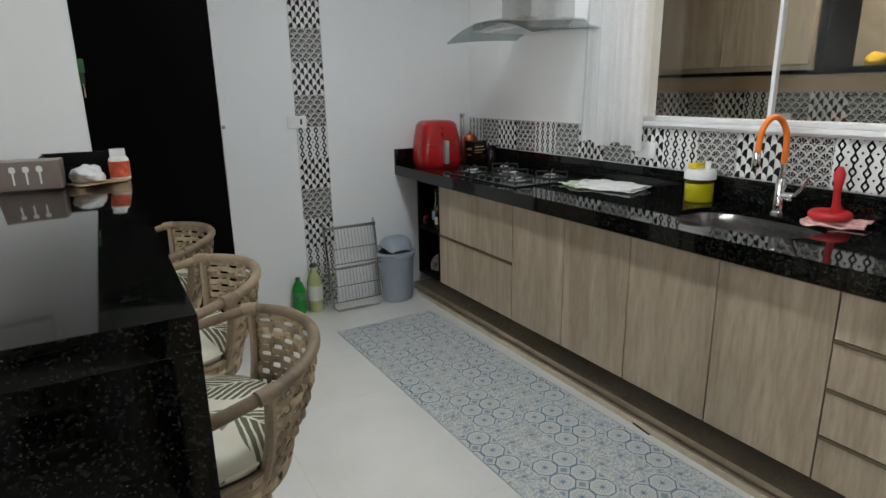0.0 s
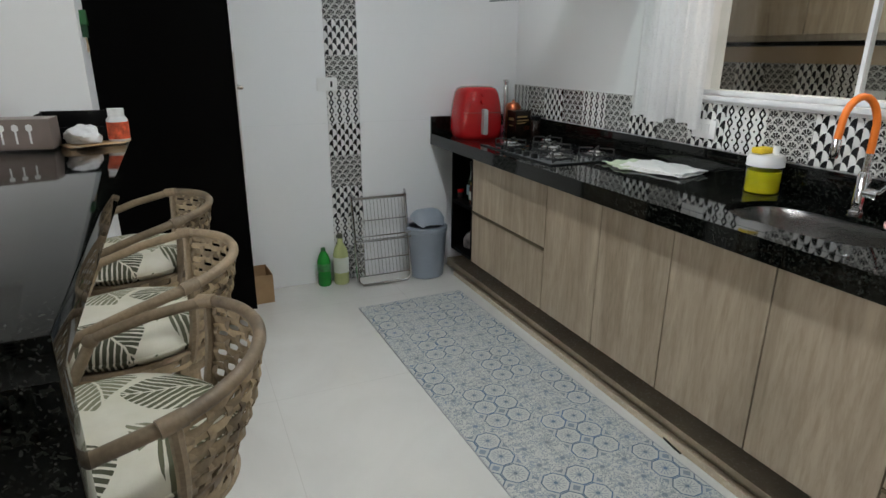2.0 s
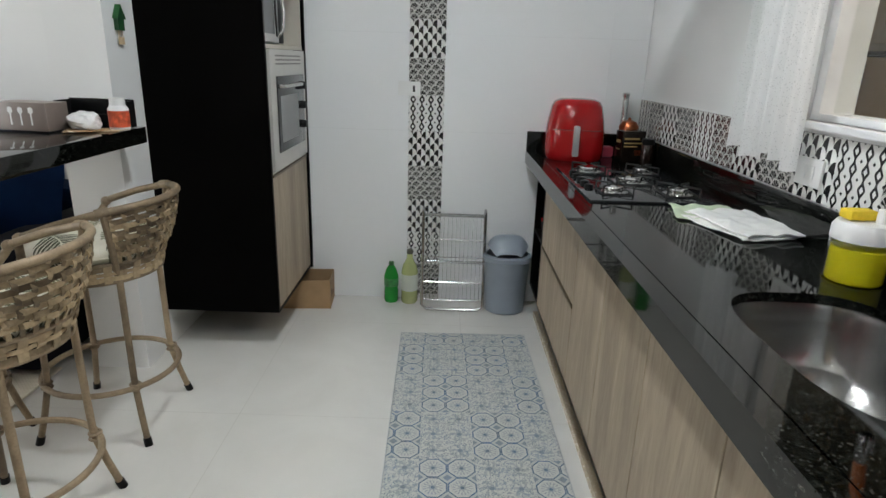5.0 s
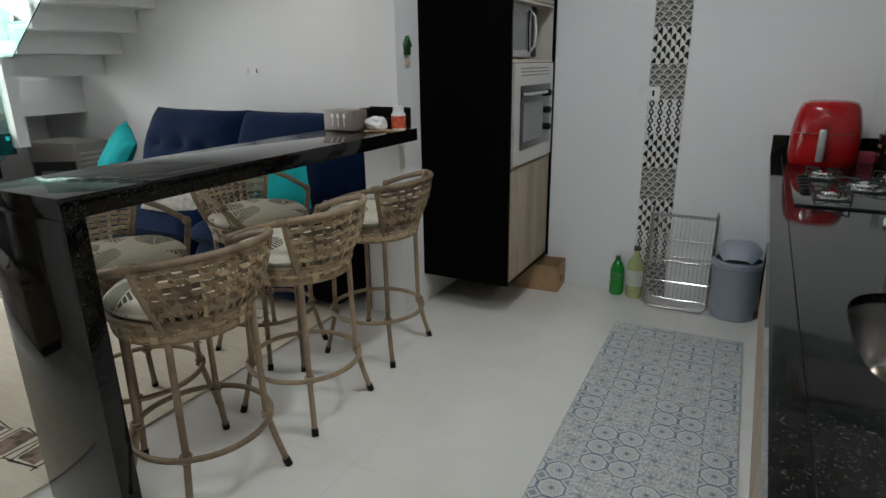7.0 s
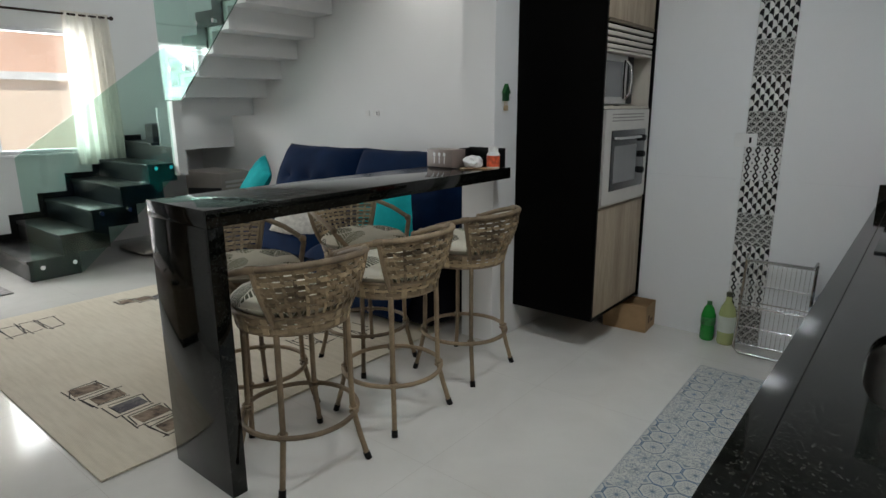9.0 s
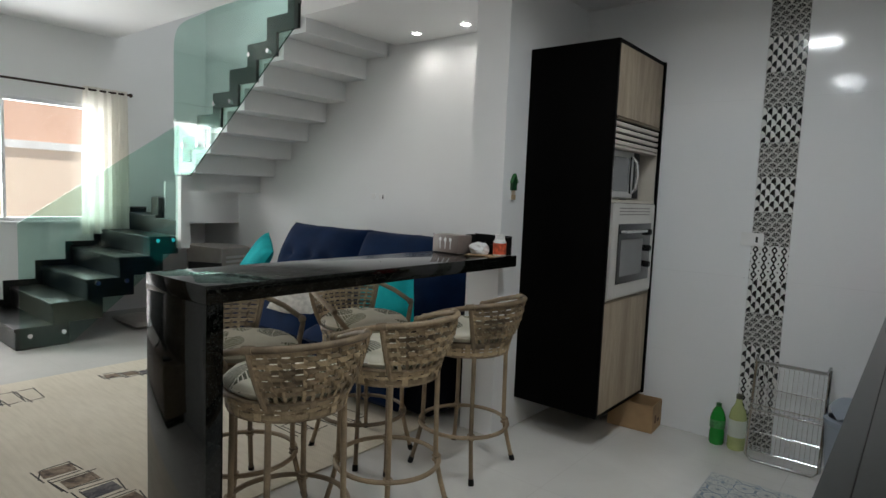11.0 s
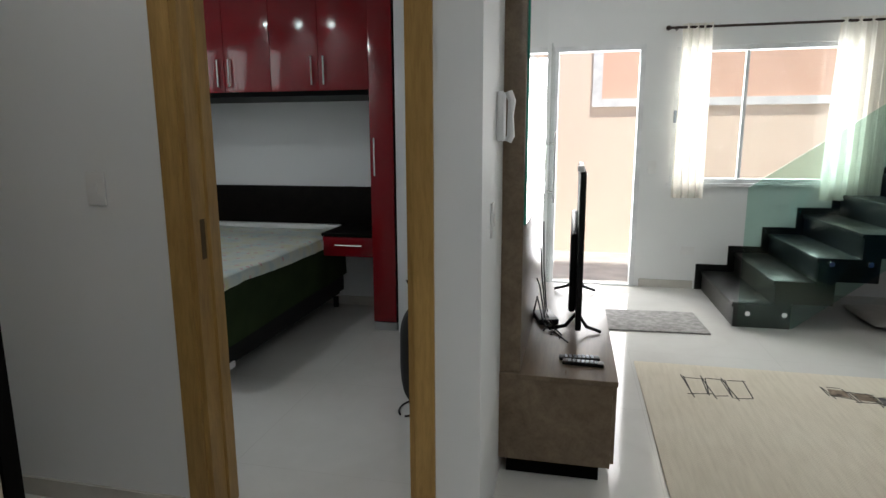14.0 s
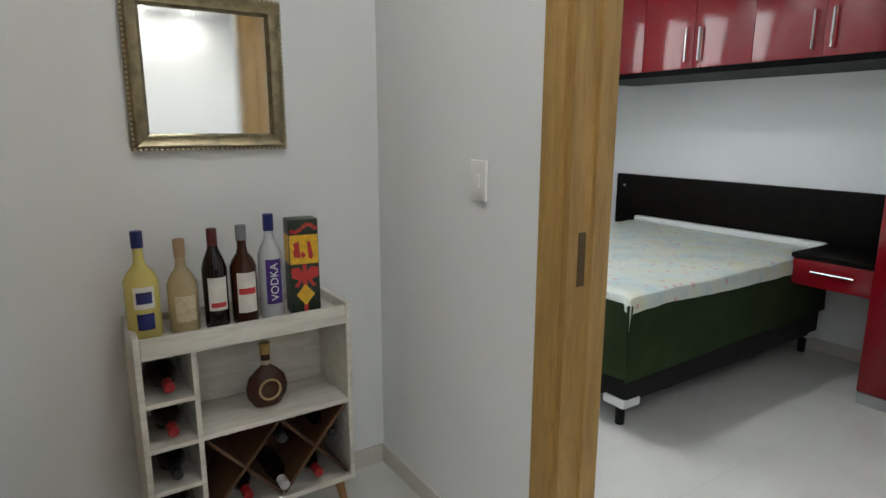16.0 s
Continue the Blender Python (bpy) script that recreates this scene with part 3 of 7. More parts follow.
part("upstand", B(LX + 0.001, 3.03, RISE * 6 - 0.085, LX + 0.03, NY - 0.001, 1.43), WALL, land, "white upstand closing the winders")
# upper flight
upper = thing("upper_stair_flight", "upper stairs with white stepped underside and black granite treads", "stairs", (0, 0, 0))
UX, UZ, UG, UR = -4.185, 1.326, 0.271, 0.178
UY0 = 2.97
N = 10
XP = [UX + UG * i for i in range(N + 1)]
k0 = 2
prof = []
for i in range(k0, N):
    prof += [(XP[i], UZ + UR * i), (XP[i], UZ + UR * (i + 1) - 0.031)]
prof += [(XP[N], UZ + UR * N - 0.031), (XP[N], UZ + UR * N - 0.333)]
for i in range(N - 1, k0, -1):
    prof += [(XP[i - 1] + 0.176, UZ + UR * (i + 1) - 0.333), (XP[i - 1] + 0.176, UZ + UR * i - 0.333)]
prof += [(XP[k0 - 1] + 0.176, UZ + UR * (k0 + 1) - 0.333), (XP[k0 - 1] + 0.176, UZ + UR * k0 - 0.333), (XP[k0] - 0.13, UZ + UR * k0 - 0.333), (XP[k0] - 0.13, UZ + UR * k0)]
part("slab", prism(bmesh.new(), prof, "y", UY0 + 0.012, NY - 0.001), WALL, upper, "white stepped underside")
# the two lowest steps wind into the corner
for i in range(k0):
    part("winder", B(XP[i] + 0.03, UY0 + 0.55, max(1.38, UZ + UR * i - 0.06), min(XP[i + 1] - 0.001, SX1 - 0.05), NY - 0.002, UZ + UR * (i + 1) - 0.0305), WALL, upper, "white winder slab")
for i in range(N):
    part("tread", B(XP[i] - 0.012, UY0 + (0.012 if i >= k0 else 0.54), UZ + UR * (i + 1) - 0.03, XP[i + 1] + 0.01 if i != k0 - 1 else SX1 - 0.04, NY - 0.002, UZ + UR * (i + 1), bevel=0.003), STAIR_GRANITE, upper)
poly = [(XP[k0] - 0.02, UZ + UR * k0 - 0.06)]
for i in range(k0, N):
    poly += [(XP[i] - 0.02, UZ + UR * (i + 1) + 0.012), (XP[i + 1] - 0.02, UZ + UR * (i + 1) + 0.012)]
poly += [(XP[N] - 0.02, UZ + UR * N - 0.12)]
for i in range(N - 1, k0, -1):
    poly += [(XP[i] + 0.11, UZ + UR * (i + 1) - 0.12), (XP[i] + 0.11, UZ + UR * i - 0.12)]
poly += [(XP[k0] + 0.11, UZ + UR * (k0 + 1) - 0.12), (XP[k0] + 0.11, UZ + UR * k0 - 0.06)]
part("stringer", prism(bmesh.new(), poly, "y", UY0 - 0.012, UY0 + 0.012), STAIR_GRANITE, upper, "stepped black granite side")


def glass_sheet(poly, axis, lo, name, label, knobs):
    t = thing(name, label, "glass railing")
    g = part("pane", prism(bmesh.new(), poly, axis, lo, lo + 0.010), GLASS_GREEN, t)
    g.visible_shadow = False
    for a, z in knobs:
        p0, p1 = ((lo - 0.03, a, z), (lo + 0.022, a, z)) if axis == "x" else ((a, lo - 0.018, z), (a, lo + 0.035, z))
        part("standoff", cyl(bmesh.new(), p0, p1, 0.019, n=16), CHROME, t)
    return t


def rounded(poly, at, r, n=6):
    """Rounds one corner of an outline."""
    k = len(poly)
    p, a, b = Vector(poly[at]), Vector(poly[at - 1]), Vector(poly[(at + 1) % k])
    p0, p1 = p + (a - p).normalized() * r, p + (b - p).normalized() * r
    arc = [tuple(p0.lerp(p, t).lerp(p.lerp(p1, t), t)) for t in [i / n for i in range(n + 1)]]
    return poly[:at] + arc + poly[at + 1:]


g1 = [(Y0 + 0.02, 0.02), (Y0 + 0.40, 0.02), (2.92, 0.79), (2.94, 0.84), (2.94, 1.98), (Y0 + 0.02, 1.045)]
glass_sheet(g1, "x", SX1 + 0.03, "lower_glass_railing", "green-tinted tempered glass balustrade on steel standoffs", [(1.686, 0.118), (1.933, 0.12), (2.205, 0.51), (2.449, 0.515), (2.733, 0.87), (2.88, 0.872)])
g2 = [(SX1 - 0.03, 1.50), (-3.455, 1.50), (-1.92, 2.62), (-1.92, HF + 0.10), (SX1 - 0.03, HF - 0.02)]
g2 = rounded(g2, 4, 0.22)
glass_sheet(g2, "y", UY0 - 0.045, "upper_glass_railing", "green-tinted tempered glass balustrade of the upper flight", [(XP[i] + 0.07 + d, UZ + UR * (i + 1) - 0.085) for i in (2, 4, 6) for d in (0, 0.26)])

# dark polished lower edge of the upper pane
EDGE_GREEN = plain("dark_glass_edge", (0.012, 0.045, 0.036), 0.15)
eg = [o for o in bpy.data.objects if o.name == "upper_glass_railing"][0]
part("glass_edge", tube(bmesh.new(), [(SX1 - 0.03, UY0 - 0.04, 1.497), (-3.455, UY0 - 0.04, 1.497), (-1.92, UY0 - 0.04, 2.617)], 0.0045, 6), EDGE_GREEN, eg, "dark polished glass edge")

# ---- kitchen ----
CT = 0.91        # worktop height
FXC = 1.846       # cabinet fronts
EDGE = 1.805      # worktop front edge


def uv_tile(name, material, w=0.2, d=0.008):
    """One square wall tile facing -y at the origin's corner, with a face map from 0 to 1."""
    bm = bmesh.new()
    box(bm, 0.0008, -d, 0.0008, w - 0.0008, 0, w - 0.0008)
    uv = bm.loops.layers.uv.new("UVMap")
    for f in bm.faces:
        for l in f.loops:
            l[uv].uv = (l.vert.co.x / w, l.vert.co.z / w)
    es = [e for e in bm.edges if all(v.co.y < -d + 1e-5 for v in e.verts)]
    bmesh.ops.bevel(bm, geom=es, offset=0.0012, segments=1, affect="EDGES")
    me = bpy.data.meshes.new(name)
    bm.to_mesh(me)
    bm.free()
    me.materials.append(material)
    return me


def pattern(name, build, dark=(0.012, 0.012, 0.013), light=(0.74, 0.74, 0.72)):
    M = Mat(name, 0.12)
    u, v, _ = M.axes(M.coords("UV"))
    ink = build(u, v)
    soft = M.noise(M.coords("UV"), 60, 2)
    M.color(M.mix(ink, M.mix(soft, light, tuple(k * 0.93 for k in light)), dark))
    return M.m


def fans(u, v):
    """Overlapping scales, the left half of each black."""
    r = v * 6.0
    odd = (r.floor()).mod(2.0)
    a = (u * 4.0 + odd * 0.5).fract()
    h = r.fract()
    c = a * 2.0 - 1.0
    dome = h < ((c * c * -1.0) + 1.0).sqrt() * 0.98
    left = a < 0.5
    rim = (h - ((c * c * -1.0) + 1.0).sqrt() * 0.98).abs() < 0.06
    return (dome * left).mx(dome.rev() * left.rev()) * rim.rev()


def scales(u, v):
    """Wide staggered fans with fine pale ribs and rims."""
    r = v * 7.0
    odd = (r.floor()).mod(2.0)
    a = (u * 4.0 + odd * 0.5).fract() - 0.5
    h = r.fract()
    d = (a * a * 4.0 + h * h).sqrt()
    ribs = (((a * 2.0).atan2(h + 0.08) * 9.0).sin() > -0.80) * (d < 0.84) * (d > 0.15)
    corner = ((d - 0.97).abs() < 0.05) * 0.3
    return ribs.mx(corner).mx((d > 1.12) * 0.75)


def chains(u, v):
    """Upright chains of pierced links with dots between."""
    a = (u * 4.0).fract() - 0.5
    h = (v * 4.0).fract() - 0.5
    wide = (h * 6.2832 + 1.5708).sin() * 0.12 + 0.19
    link = (a.abs() < wide) * ((a.abs() * 1.5 + h.abs()) > 0.23)
    b = (a.abs() - 0.5).abs()
    dot = (b + (h.abs() - 0.5).abs() * 0.9) < 0.11
    return link.mx(dot)


PAT = [pattern("tile_fans", fans), pattern("tile_scales", scales, (0.022, 0.021, 0.021), (0.66, 0.65, 0.62)), pattern("tile_chains", chains)]
TILE_ME = [uv_tile("pattern_tile", m) for m in PAT]

# lower cabinets
HANDLE = plain("bronze_profile", (0.16, 0.125, 0.075), 0.35, 0.6)


def front(parent, y0, y1, z0, z1, rail_top=True):
    """A cabinet front facing -x with a profile grip along its upper edge."""
    d = part("door" if z1 - z0 > 0.4 else "drawer_front", B(FXC, y0 + 0.0024, z0, FXC + 0.018, y1 - 0.0024, z1 - 0.014, bevel=0.0012, seg=1), OAK, parent)
    part("grip", B(FXC - 0.004, y0 + 0.002, z1 - 0.013, FXC + 0.016, y1 - 0.002, z1 - 0.001, bevel=0.001, seg=1), HANDLE, d, "bronze profile grip")
    return d


def cabinet(y0, y1, label, fronts):
    t = thing("base_cabinet", label, "cabinet", group="kitchen base cabinets")
    part("body", boxes((FXC + 0.019, y0 + 0.0005, 0.21, EX - 0.02, y0 + 0.018, 0.84), (FXC + 0.019, y1 - 0.018, 0.21, EX - 0.02, y1 - 0.0005, 0.84), (FXC + 0.019, y0 + 0.018, 0.21, EX - 0.02, y1 - 0.018, 0.228), (EX - 0.035, y0 + 0.018, 0.228, EX - 0.02, y1 - 0.018, 0.84)), DARK_WENGE, t)
    for f in fronts:
        front(t, *f)
    return t


cabinet(2.567, 3.33, "grey oak cabinet with two wide drawers under the hob", [(2.567, 3.33, 0.21, 0.524), (2.567, 3.33, 0.526, 0.84)])
cabinet(1.781, 2.567, "grey oak double-door cabinet under granite worktop", [(1.781, 2.172, 0.21, 0.84), (2.172, 2.567, 0.21, 0.84)])
cabinet(0.997, 1.781, "grey oak double-door cabinet under the sink", [(0.997, 1.386, 0.21, 0.84), (1.386, 1.781, 0.21, 0.84)])
cabinet(0.4, 0.997, "grey oak cabinet with four stacked drawers", [(0.4, 0.997, 0.21 + i * 0.1575, 0.21 + (i + 1) * 0.1575) for i in range(4)])
ni = thing("open_niche_shelf", "black open niche shelf at the end of the counter", "shelf")
part("body", boxes((FXC, 3.332, 0.21, EX - 0.02, 3.349, 0.84), (FXC, 3.60, 0.21, EX - 0.02, 3.618, 0.84), (FXC, 3.349, 0.21, EX - 0.02, 3.60, 0.228), (EX - 0.035, 3.349, 0.228, EX - 0.02, 3.60, 0.84)), BLACK_MDF, ni)
part("shelf", B(FXC + 0.004, 3.349, 0.515, EX - 0.036, 3.60, 0.533), BLACK_MDF, ni)
KERB = plain("beige_porcelain_kerb", (0.46, 0.39, 0.29), 0.25, 0, 0.12)
setting("plinth", boxes((FXC + 0.085, 0.4, 0.0005, EX, NY, 0.05)), KERB, "low beige porcelain plinth under the cabinets", "plinth")
setting("plinth_kerb", B(1.885, 0.42, 0.0005, 1.912, 3.66, 0.028), KERB, "raised porcelain kerb along the cabinets", "plinth")
# black box puts the shade of the toe recess into colour
setting("toe_wall", B(EX - 0.12, 0.4, 0.0505, EX, NY, 0.209), BLACK_MDF, "black sheet for the shade in the recess under the cabinets", "plinth")

# worktop with a bowl cut-out
top = thing("worktop", "polished black granite kitchen worktop with upstand", "worktop")
bm = bmesh.new()
SCX, SCY, SRX, SRY = 2.115, 1.49, 0.172, 0.265


def bowl_rim(k, n, s=1.0):
    t = 2 * math.pi * k / n
    c, q = math.cos(t), math.sin(t)
    e = 2 / 3.2
    return (SCX + s * SRX * math.copysign(abs(c) ** e, c), SCY + s * SRY * math.copysign(abs(q) ** e, q))


n = 56
inner = [bowl_rim(k, n) for k in range(n)]
hx0, hx1, hy0, hy1 = EDGE + 0.053, 2.31, 1.16, 1.82
outer = []
for x, y in inner:
    dx, dy = x - SCX, y - SCY
    f = min((hx1 - SCX) / dx if dx > 1e-6 else 9e9, (hx0 - SCX) / dx if dx < -1e-6 else 9e9, (hy1 - SCY) / dy if dy > 1e-6 else 9e9, (hy0 - SCY) / dy if dy < -1e-6 else 9e9)
    outer.append((SCX + dx * f, SCY + dy * f))
corners = [(hx1, hy1), (hx0, hy1), (hx0, hy0), (hx1, hy0)]
for cn in corners:
    k = min(range(n), key=lambda i: (outer[i][0] - cn[0]) ** 2 + (outer[i][1] - cn[1]) ** 2)
    outer[k] = cn
for z, flip in ((CT, False), (CT - 0.02, True)):
    I = [bm.verts.new((x, y, z)) for x, y in inner]
    O = [bm.verts.new((x, y, z)) for x, y in outer]
    for k in range(n):
        f = (O[k], O[(k + 1) % n], I[(k + 1) % n], I[k])
        bm.faces.new(f[::-1] if flip else f)
    if not flip: I0 = I
for k in range(n):
    bm.faces.new((I0[k], I0[(k + 1) % n], I[(k + 1) % n], I[k]))
box(bm, hx0, hy1, CT - 0.02, EX - 0.001, NY - 0.003, CT)
box(bm, hx0, 0.38, CT - 0.02, EX - 0.001, hy0, CT)
box(bm, hx1, hy0, CT - 0.02, EX - 0.001, hy1, CT)
part("slab", bm, GRANITE, top)
part("front_edge", boxes((EDGE, 0.36, 0.842, EDGE + 0.02, NY - 0.003, CT), (EDGE + 0.02, 0.36, CT - 0.02, EDGE + 0.05, NY - 0.003, CT)), GRANITE, top, "thick polished granite edge band")
part("joint", B(EDGE + 0.0502, 0.3802, CT - 0.02, EDGE + 0.0528, NY - 0.003, CT - 0.0035), BLACK_PLASTIC, top, "dark glued joint")
part("end_edge", B(EDGE + 0.0505, 0.36, 0.842, EX - 0.001, 0.3795, CT, bevel=0.002), GRANITE, top)
part("upstand", B(EX - 0.021, 0.36, CT + 0.0003, EX - 0.001, NY - 0.023, 1.018, bevel=0.002), GRANITE, top)
part("end_upstand", B(EDGE, NY - 0.022, CT + 0.0003, EX - 0.001, NY - 0.003, 1.018, bevel=0.002), GRANITE, top)

# sink
sk = thing("sink", "oval brushed stainless steel undermount sink", "sink")
bm = bmesh.new()
rings = []
for s, z in ((1.03, 0.888), (0.99, 0.8875), (0.96, 0.85), (0.93, 0.78), (0.86, 0.752), (0.5, 0.744), (0.12, 0.742)):
    rings.append([bm.verts.new((*bowl_rim(k, n, s), z)) for k in range(n)])
for A, Bq in zip(rings, rings[1:]):
    for k in range(n):
        bm.faces.new((A[k], A[(k + 1) % n], Bq[(k + 1) % n], Bq[k]))
bmesh.ops.solidify(bm, geom=bm.faces[:], thickness=-0.0015)
part("bowl", bm, SINK_STEEL, sk)
part("drain", lathe(bmesh.new(), [(0.04, 0.0), (0.045, 0.006), (0.03, 0.003), (0.012, 0.002)], 24, (SCX, SCY, 0.742)), CHROME, sk)

# tap with an orange hose
tp = thing("kitchen_tap", "chrome kitchen tap with an orange flexible neck", "tap", (2.325, 1.49, CT))
part("base", lathe(bmesh.new(), [(0.027, 0), (0.027, 0.012), (0.02, 0.016), (0.02, 0.13), (0.016, 0.14)], 20), CHROME, tp)
part("lever", tube(bmesh.new(), [(0, -0.018, 0.075), (0.0, -0.06, 0.085), (-0.005, -0.09, 0.125), (-0.008, -0.105, 0.16)], [0.012, 0.009, 0.006, 0.005], 10), CHROME, tp)
part("lever_body", cyl(bmesh.new(), (0, -0.005, 0.075), (0, -0.055, 0.075), 0.017), CHROME, tp)
neck = [(0, 0, 0.12), (0, 0, 0.20), (0, 0, 0.29)] + [(-0.07 + 0.07 * math.cos(a), 0.02 * math.sin(a / 2), 0.29 + 0.085 * math.sin(a)) for a in [math.pi * i / 12 for i in range(1, 12)]] + [(-0.14, 0.02, 0.28), (-0.144, 0.02, 0.25)]
part("stem", cyl(bmesh.new(), (0, 0, 0.13), (0, 0, 0.20), 0.011), CHROME, tp)
part("hose", tube(bmesh.new(), neck[1:], 0.0115, 12), ORANGE, tp, "orange silicone hose")
part("spout", lathe(bmesh.new(), [(0.010, 0), (0.014, 0.008), (0.014, 0.045), (0.012, 0.06)], 16, (-0.1445, 0.02, 0.19)), CHROME, tp)

# backsplash tiles, one row
bs = thing("backsplash", "black and white patterned tile row above the worktop", "tile panel", kind="structure")
seq = [2, 1, 0, 1, 2, 1, 0, 1, 0, 2, 1, 0, 1, 2, 1, 0, 2, 1]
yy, k = NY - 0.004, 0
while yy - 0.2 > 0.35:
    ob = new("tile", TILE_ME[seq[k % len(seq)]])
    ob.parent = bs
    ob.matrix_basis = pose(EX - 0.001, yy, 1.022, 0, 0, -90) @ Matrix.Diagonal((0.97 if k else 0.89, 1, 0.93, 1))
    yy -= 0.194 if k else 0.178
    k += 1
# patterned strip and white tiles on the long wall
stp = thing("tile_strip", "vertical strip of black and white patterned tiles", "tile panel", kind="structure")
seqv = [0, 1, 2, 0, 1, 0, 2, 1, 0, 1, 0, 1, 0, 1, 0]
for k in range(15):
    z0, z1 = max(0.001, k * 0.194 - 0.165), min(H - 0.002, (k + 1) * 0.194 - 0.165)
    if z1 - z0 < 0.01:
        continue
    ob = new("tile", TILE_ME[seqv[k]])
    ob.parent = stp
    ob.matrix_basis = pose(1.147, NY + 0.004, z0) @ Matrix.Diagonal((0.97, 1, (z1 - z0) / 0.2, 1))
wt = thing("white_tiling", "large glossy white wall tiles", "tile panel", kind="structure")
for xa, xb in ((0.045, 0.32), (0.32, 1.146), (1.342, 2.22), (2.22, EX - 0.002)):
    for za, zb in ((0.002, 0.49), (0.49, 1.0), (1.0, 1.51), (1.51, 2.02), (2.02, H - 0.001)):
        part("tile", B(xa + 0.0002, NY - 0.003, za + 0.0002, xb - 0.0002, NY + 0.005, zb - 0.0002), TILE_WHITE, wt)


def plate(name, at, rz, w, h, slots, label):
    """A wall plate facing -y before turning."""
    t = thing(name, label, "switch plate", at, rz)
    part("plate", B(-w / 2, -0.009, -h / 2, w / 2, 0, h / 2, bevel=0.003), WHITE_PLASTIC, t)
    for sx, dark in slots:
        if dark:
            part("slot", B(sx - 0.006, -0.0105, -0.016, sx + 0.006, -0.009, 0.016, bevel=0.0005, seg=1), BLACK_PLASTIC, t)
        else:
            part("rocker", B(sx - 0.011, -0.013, -0.02, sx + 0.011, -0.009, 0.02, bevel=0.002), WHITE_PLASTIC, t)
    return t


plate("wall_socket", (1.15, NY - 0.004, 1.225), 0, 0.12, 0.075, [(0.025, True)], "white wall socket plate beside the patterned strip")
plate("wall_socket", (EX - 0.009, 2.235, 1.10), -90, 0.125, 0.08, [(-0.02, False), (0.02, False)], "white socket plate on the backsplash tiles")
plate("wall_socket", (EX - 0.009, 0.93, 1.10), -90, 0.125, 0.08, [(0.0, False)], "white socket plate on tiles beside the window")
plate("wall_socket", (-1.86, NY, 1.37), 0, 0.075, 0.05, [(0.015, True)], "small white socket plate above the sofa")
plate("wall_socket", (-1.97, NY, 1.37), 0, 0.05, 0.05, [], "small blank white plate above the sofa")
plate("light_switch", (DX, -1.22, 1.225), 90, 0.075, 0.118, [(0.0, False)], "white light switch by the bedroom door")
plate("light_switch", (FX, 1.10, 1.13), 90, 0.075, 0.118, [(0.0, False)], "white light switch beside the street door")
plate("wall_socket", (FX, 1.46, 0.36), 90, 0.118, 0.075, [(0.0, False)], "white low socket on the street wall")

# hob
hb = thing("gas_hob", "black glass five-burner gas hob set in the worktop", "hob", (2.12, 2.96, CT))
part("glass_plate", B(-0.24, -0.36, 0.0005, 0.24, 0.36, 0.008, bevel=0.003), DARK_GLASS, hb)
for bx, by, br in ((-0.12, -0.22, 0.034), (0.12, -0.22, 0.04), (0.0, 0.0, 0.055), (-0.12, 0.22, 0.04), (0.12, 0.22, 0.034)):
    bn = part("burner", lathe(bmesh.new(), [(br + 0.016, 0.008), (br + 0.016, 0.014), (br, 0.018), (br, 0.028)], 20, (bx, by, 0)), STEEL, hb)
    part("cap", lathe(bmesh.new(), [(br * 0.95, 0.0282), (br * 0.9, 0.034), (0.004, 0.036)], 20, (bx, by, 0)), CHROME, bn)
    bm = bmesh.new()
    for q in range(4):
        a = math.pi / 4 + q * math.pi / 2
        c, s = math.cos(a), math.sin(a)
        tube(bm, [(bx + c * (br + 0.045), by + s * (br + 0.045), 0.009), (bx + c * (br + 0.045), by + s * (br + 0.045), 0.042), (bx + c * 0.018, by + s * 0.018, 0.044)], 0.004, 6)
    for q in range(4):
        a, b = math.pi / 4 + q * math.pi / 2, math.pi / 4 + (q + 1) * math.pi / 2
        tube(bm, [(bx + math.cos(a) * (br + 0.045), by + math.sin(a) * (br + 0.045), 0.012), (bx + math.cos(b) * (br + 0.045), by + math.sin(b) * (br + 0.045), 0.012)], 0.0034, 6)
    part("trivet", bm, BLACK_IRON, hb)
for i in range(5):
    part("knob", lathe(bmesh.new(), [(0.018, 0.008), (0.017, 0.024), (0.008, 0.027)], 16, (-0.2, -0.15 + i * 0.075, 0)), BLACK_PLASTIC, hb)

# cooker hood
hd = thing("cooker_hood", "stainless steel chimney hood with curved glass visor", "cooker hood", (EX, 2.93, 1.70))
part("chimney", B(-0.30, -0.13, 0.06, -0.001, 0.13, H - 1.70, bevel=0.002), STEEL, hd)
part("motor_box", B(-0.44, -0.22, 0.012, -0.001, 0.22, 0.06, bevel=0.006), STEEL, hd)
g = part("visor", sheet(bmesh.new(), lambda u, v: (-0.5 + 0.499 * u, -0.40 + 0.80 * v, 0.075 - 0.32 * (v - 0.5) ** 2 - 0.03 * (1 - u) ** 2), 10, 20, 0.006), GLASS_HOOD, hd, "curved grey glass visor")
part("filter", B(-0.4, -0.18, 0.006, -0.05, 0.18, 0.012), ALU, hd)

# air fryer
af = thing("air_fryer", "glossy red air fryer with steel-grey handle", "air fryer", (2.025, 3.665, CT), 82)
af.scale = (1.06, 1.06, 1.0)
bm = bmesh.new()
lathe(bm, [(0.132, 0), (0.14, 0.012), (0.143, 0.05), (0.142, 0.12), (0.133, 0.2), (0.12, 0.265), (0.108, 0.287), (0.085, 0.298), (0.03, 0.302)], 40, (0, 0, 0))
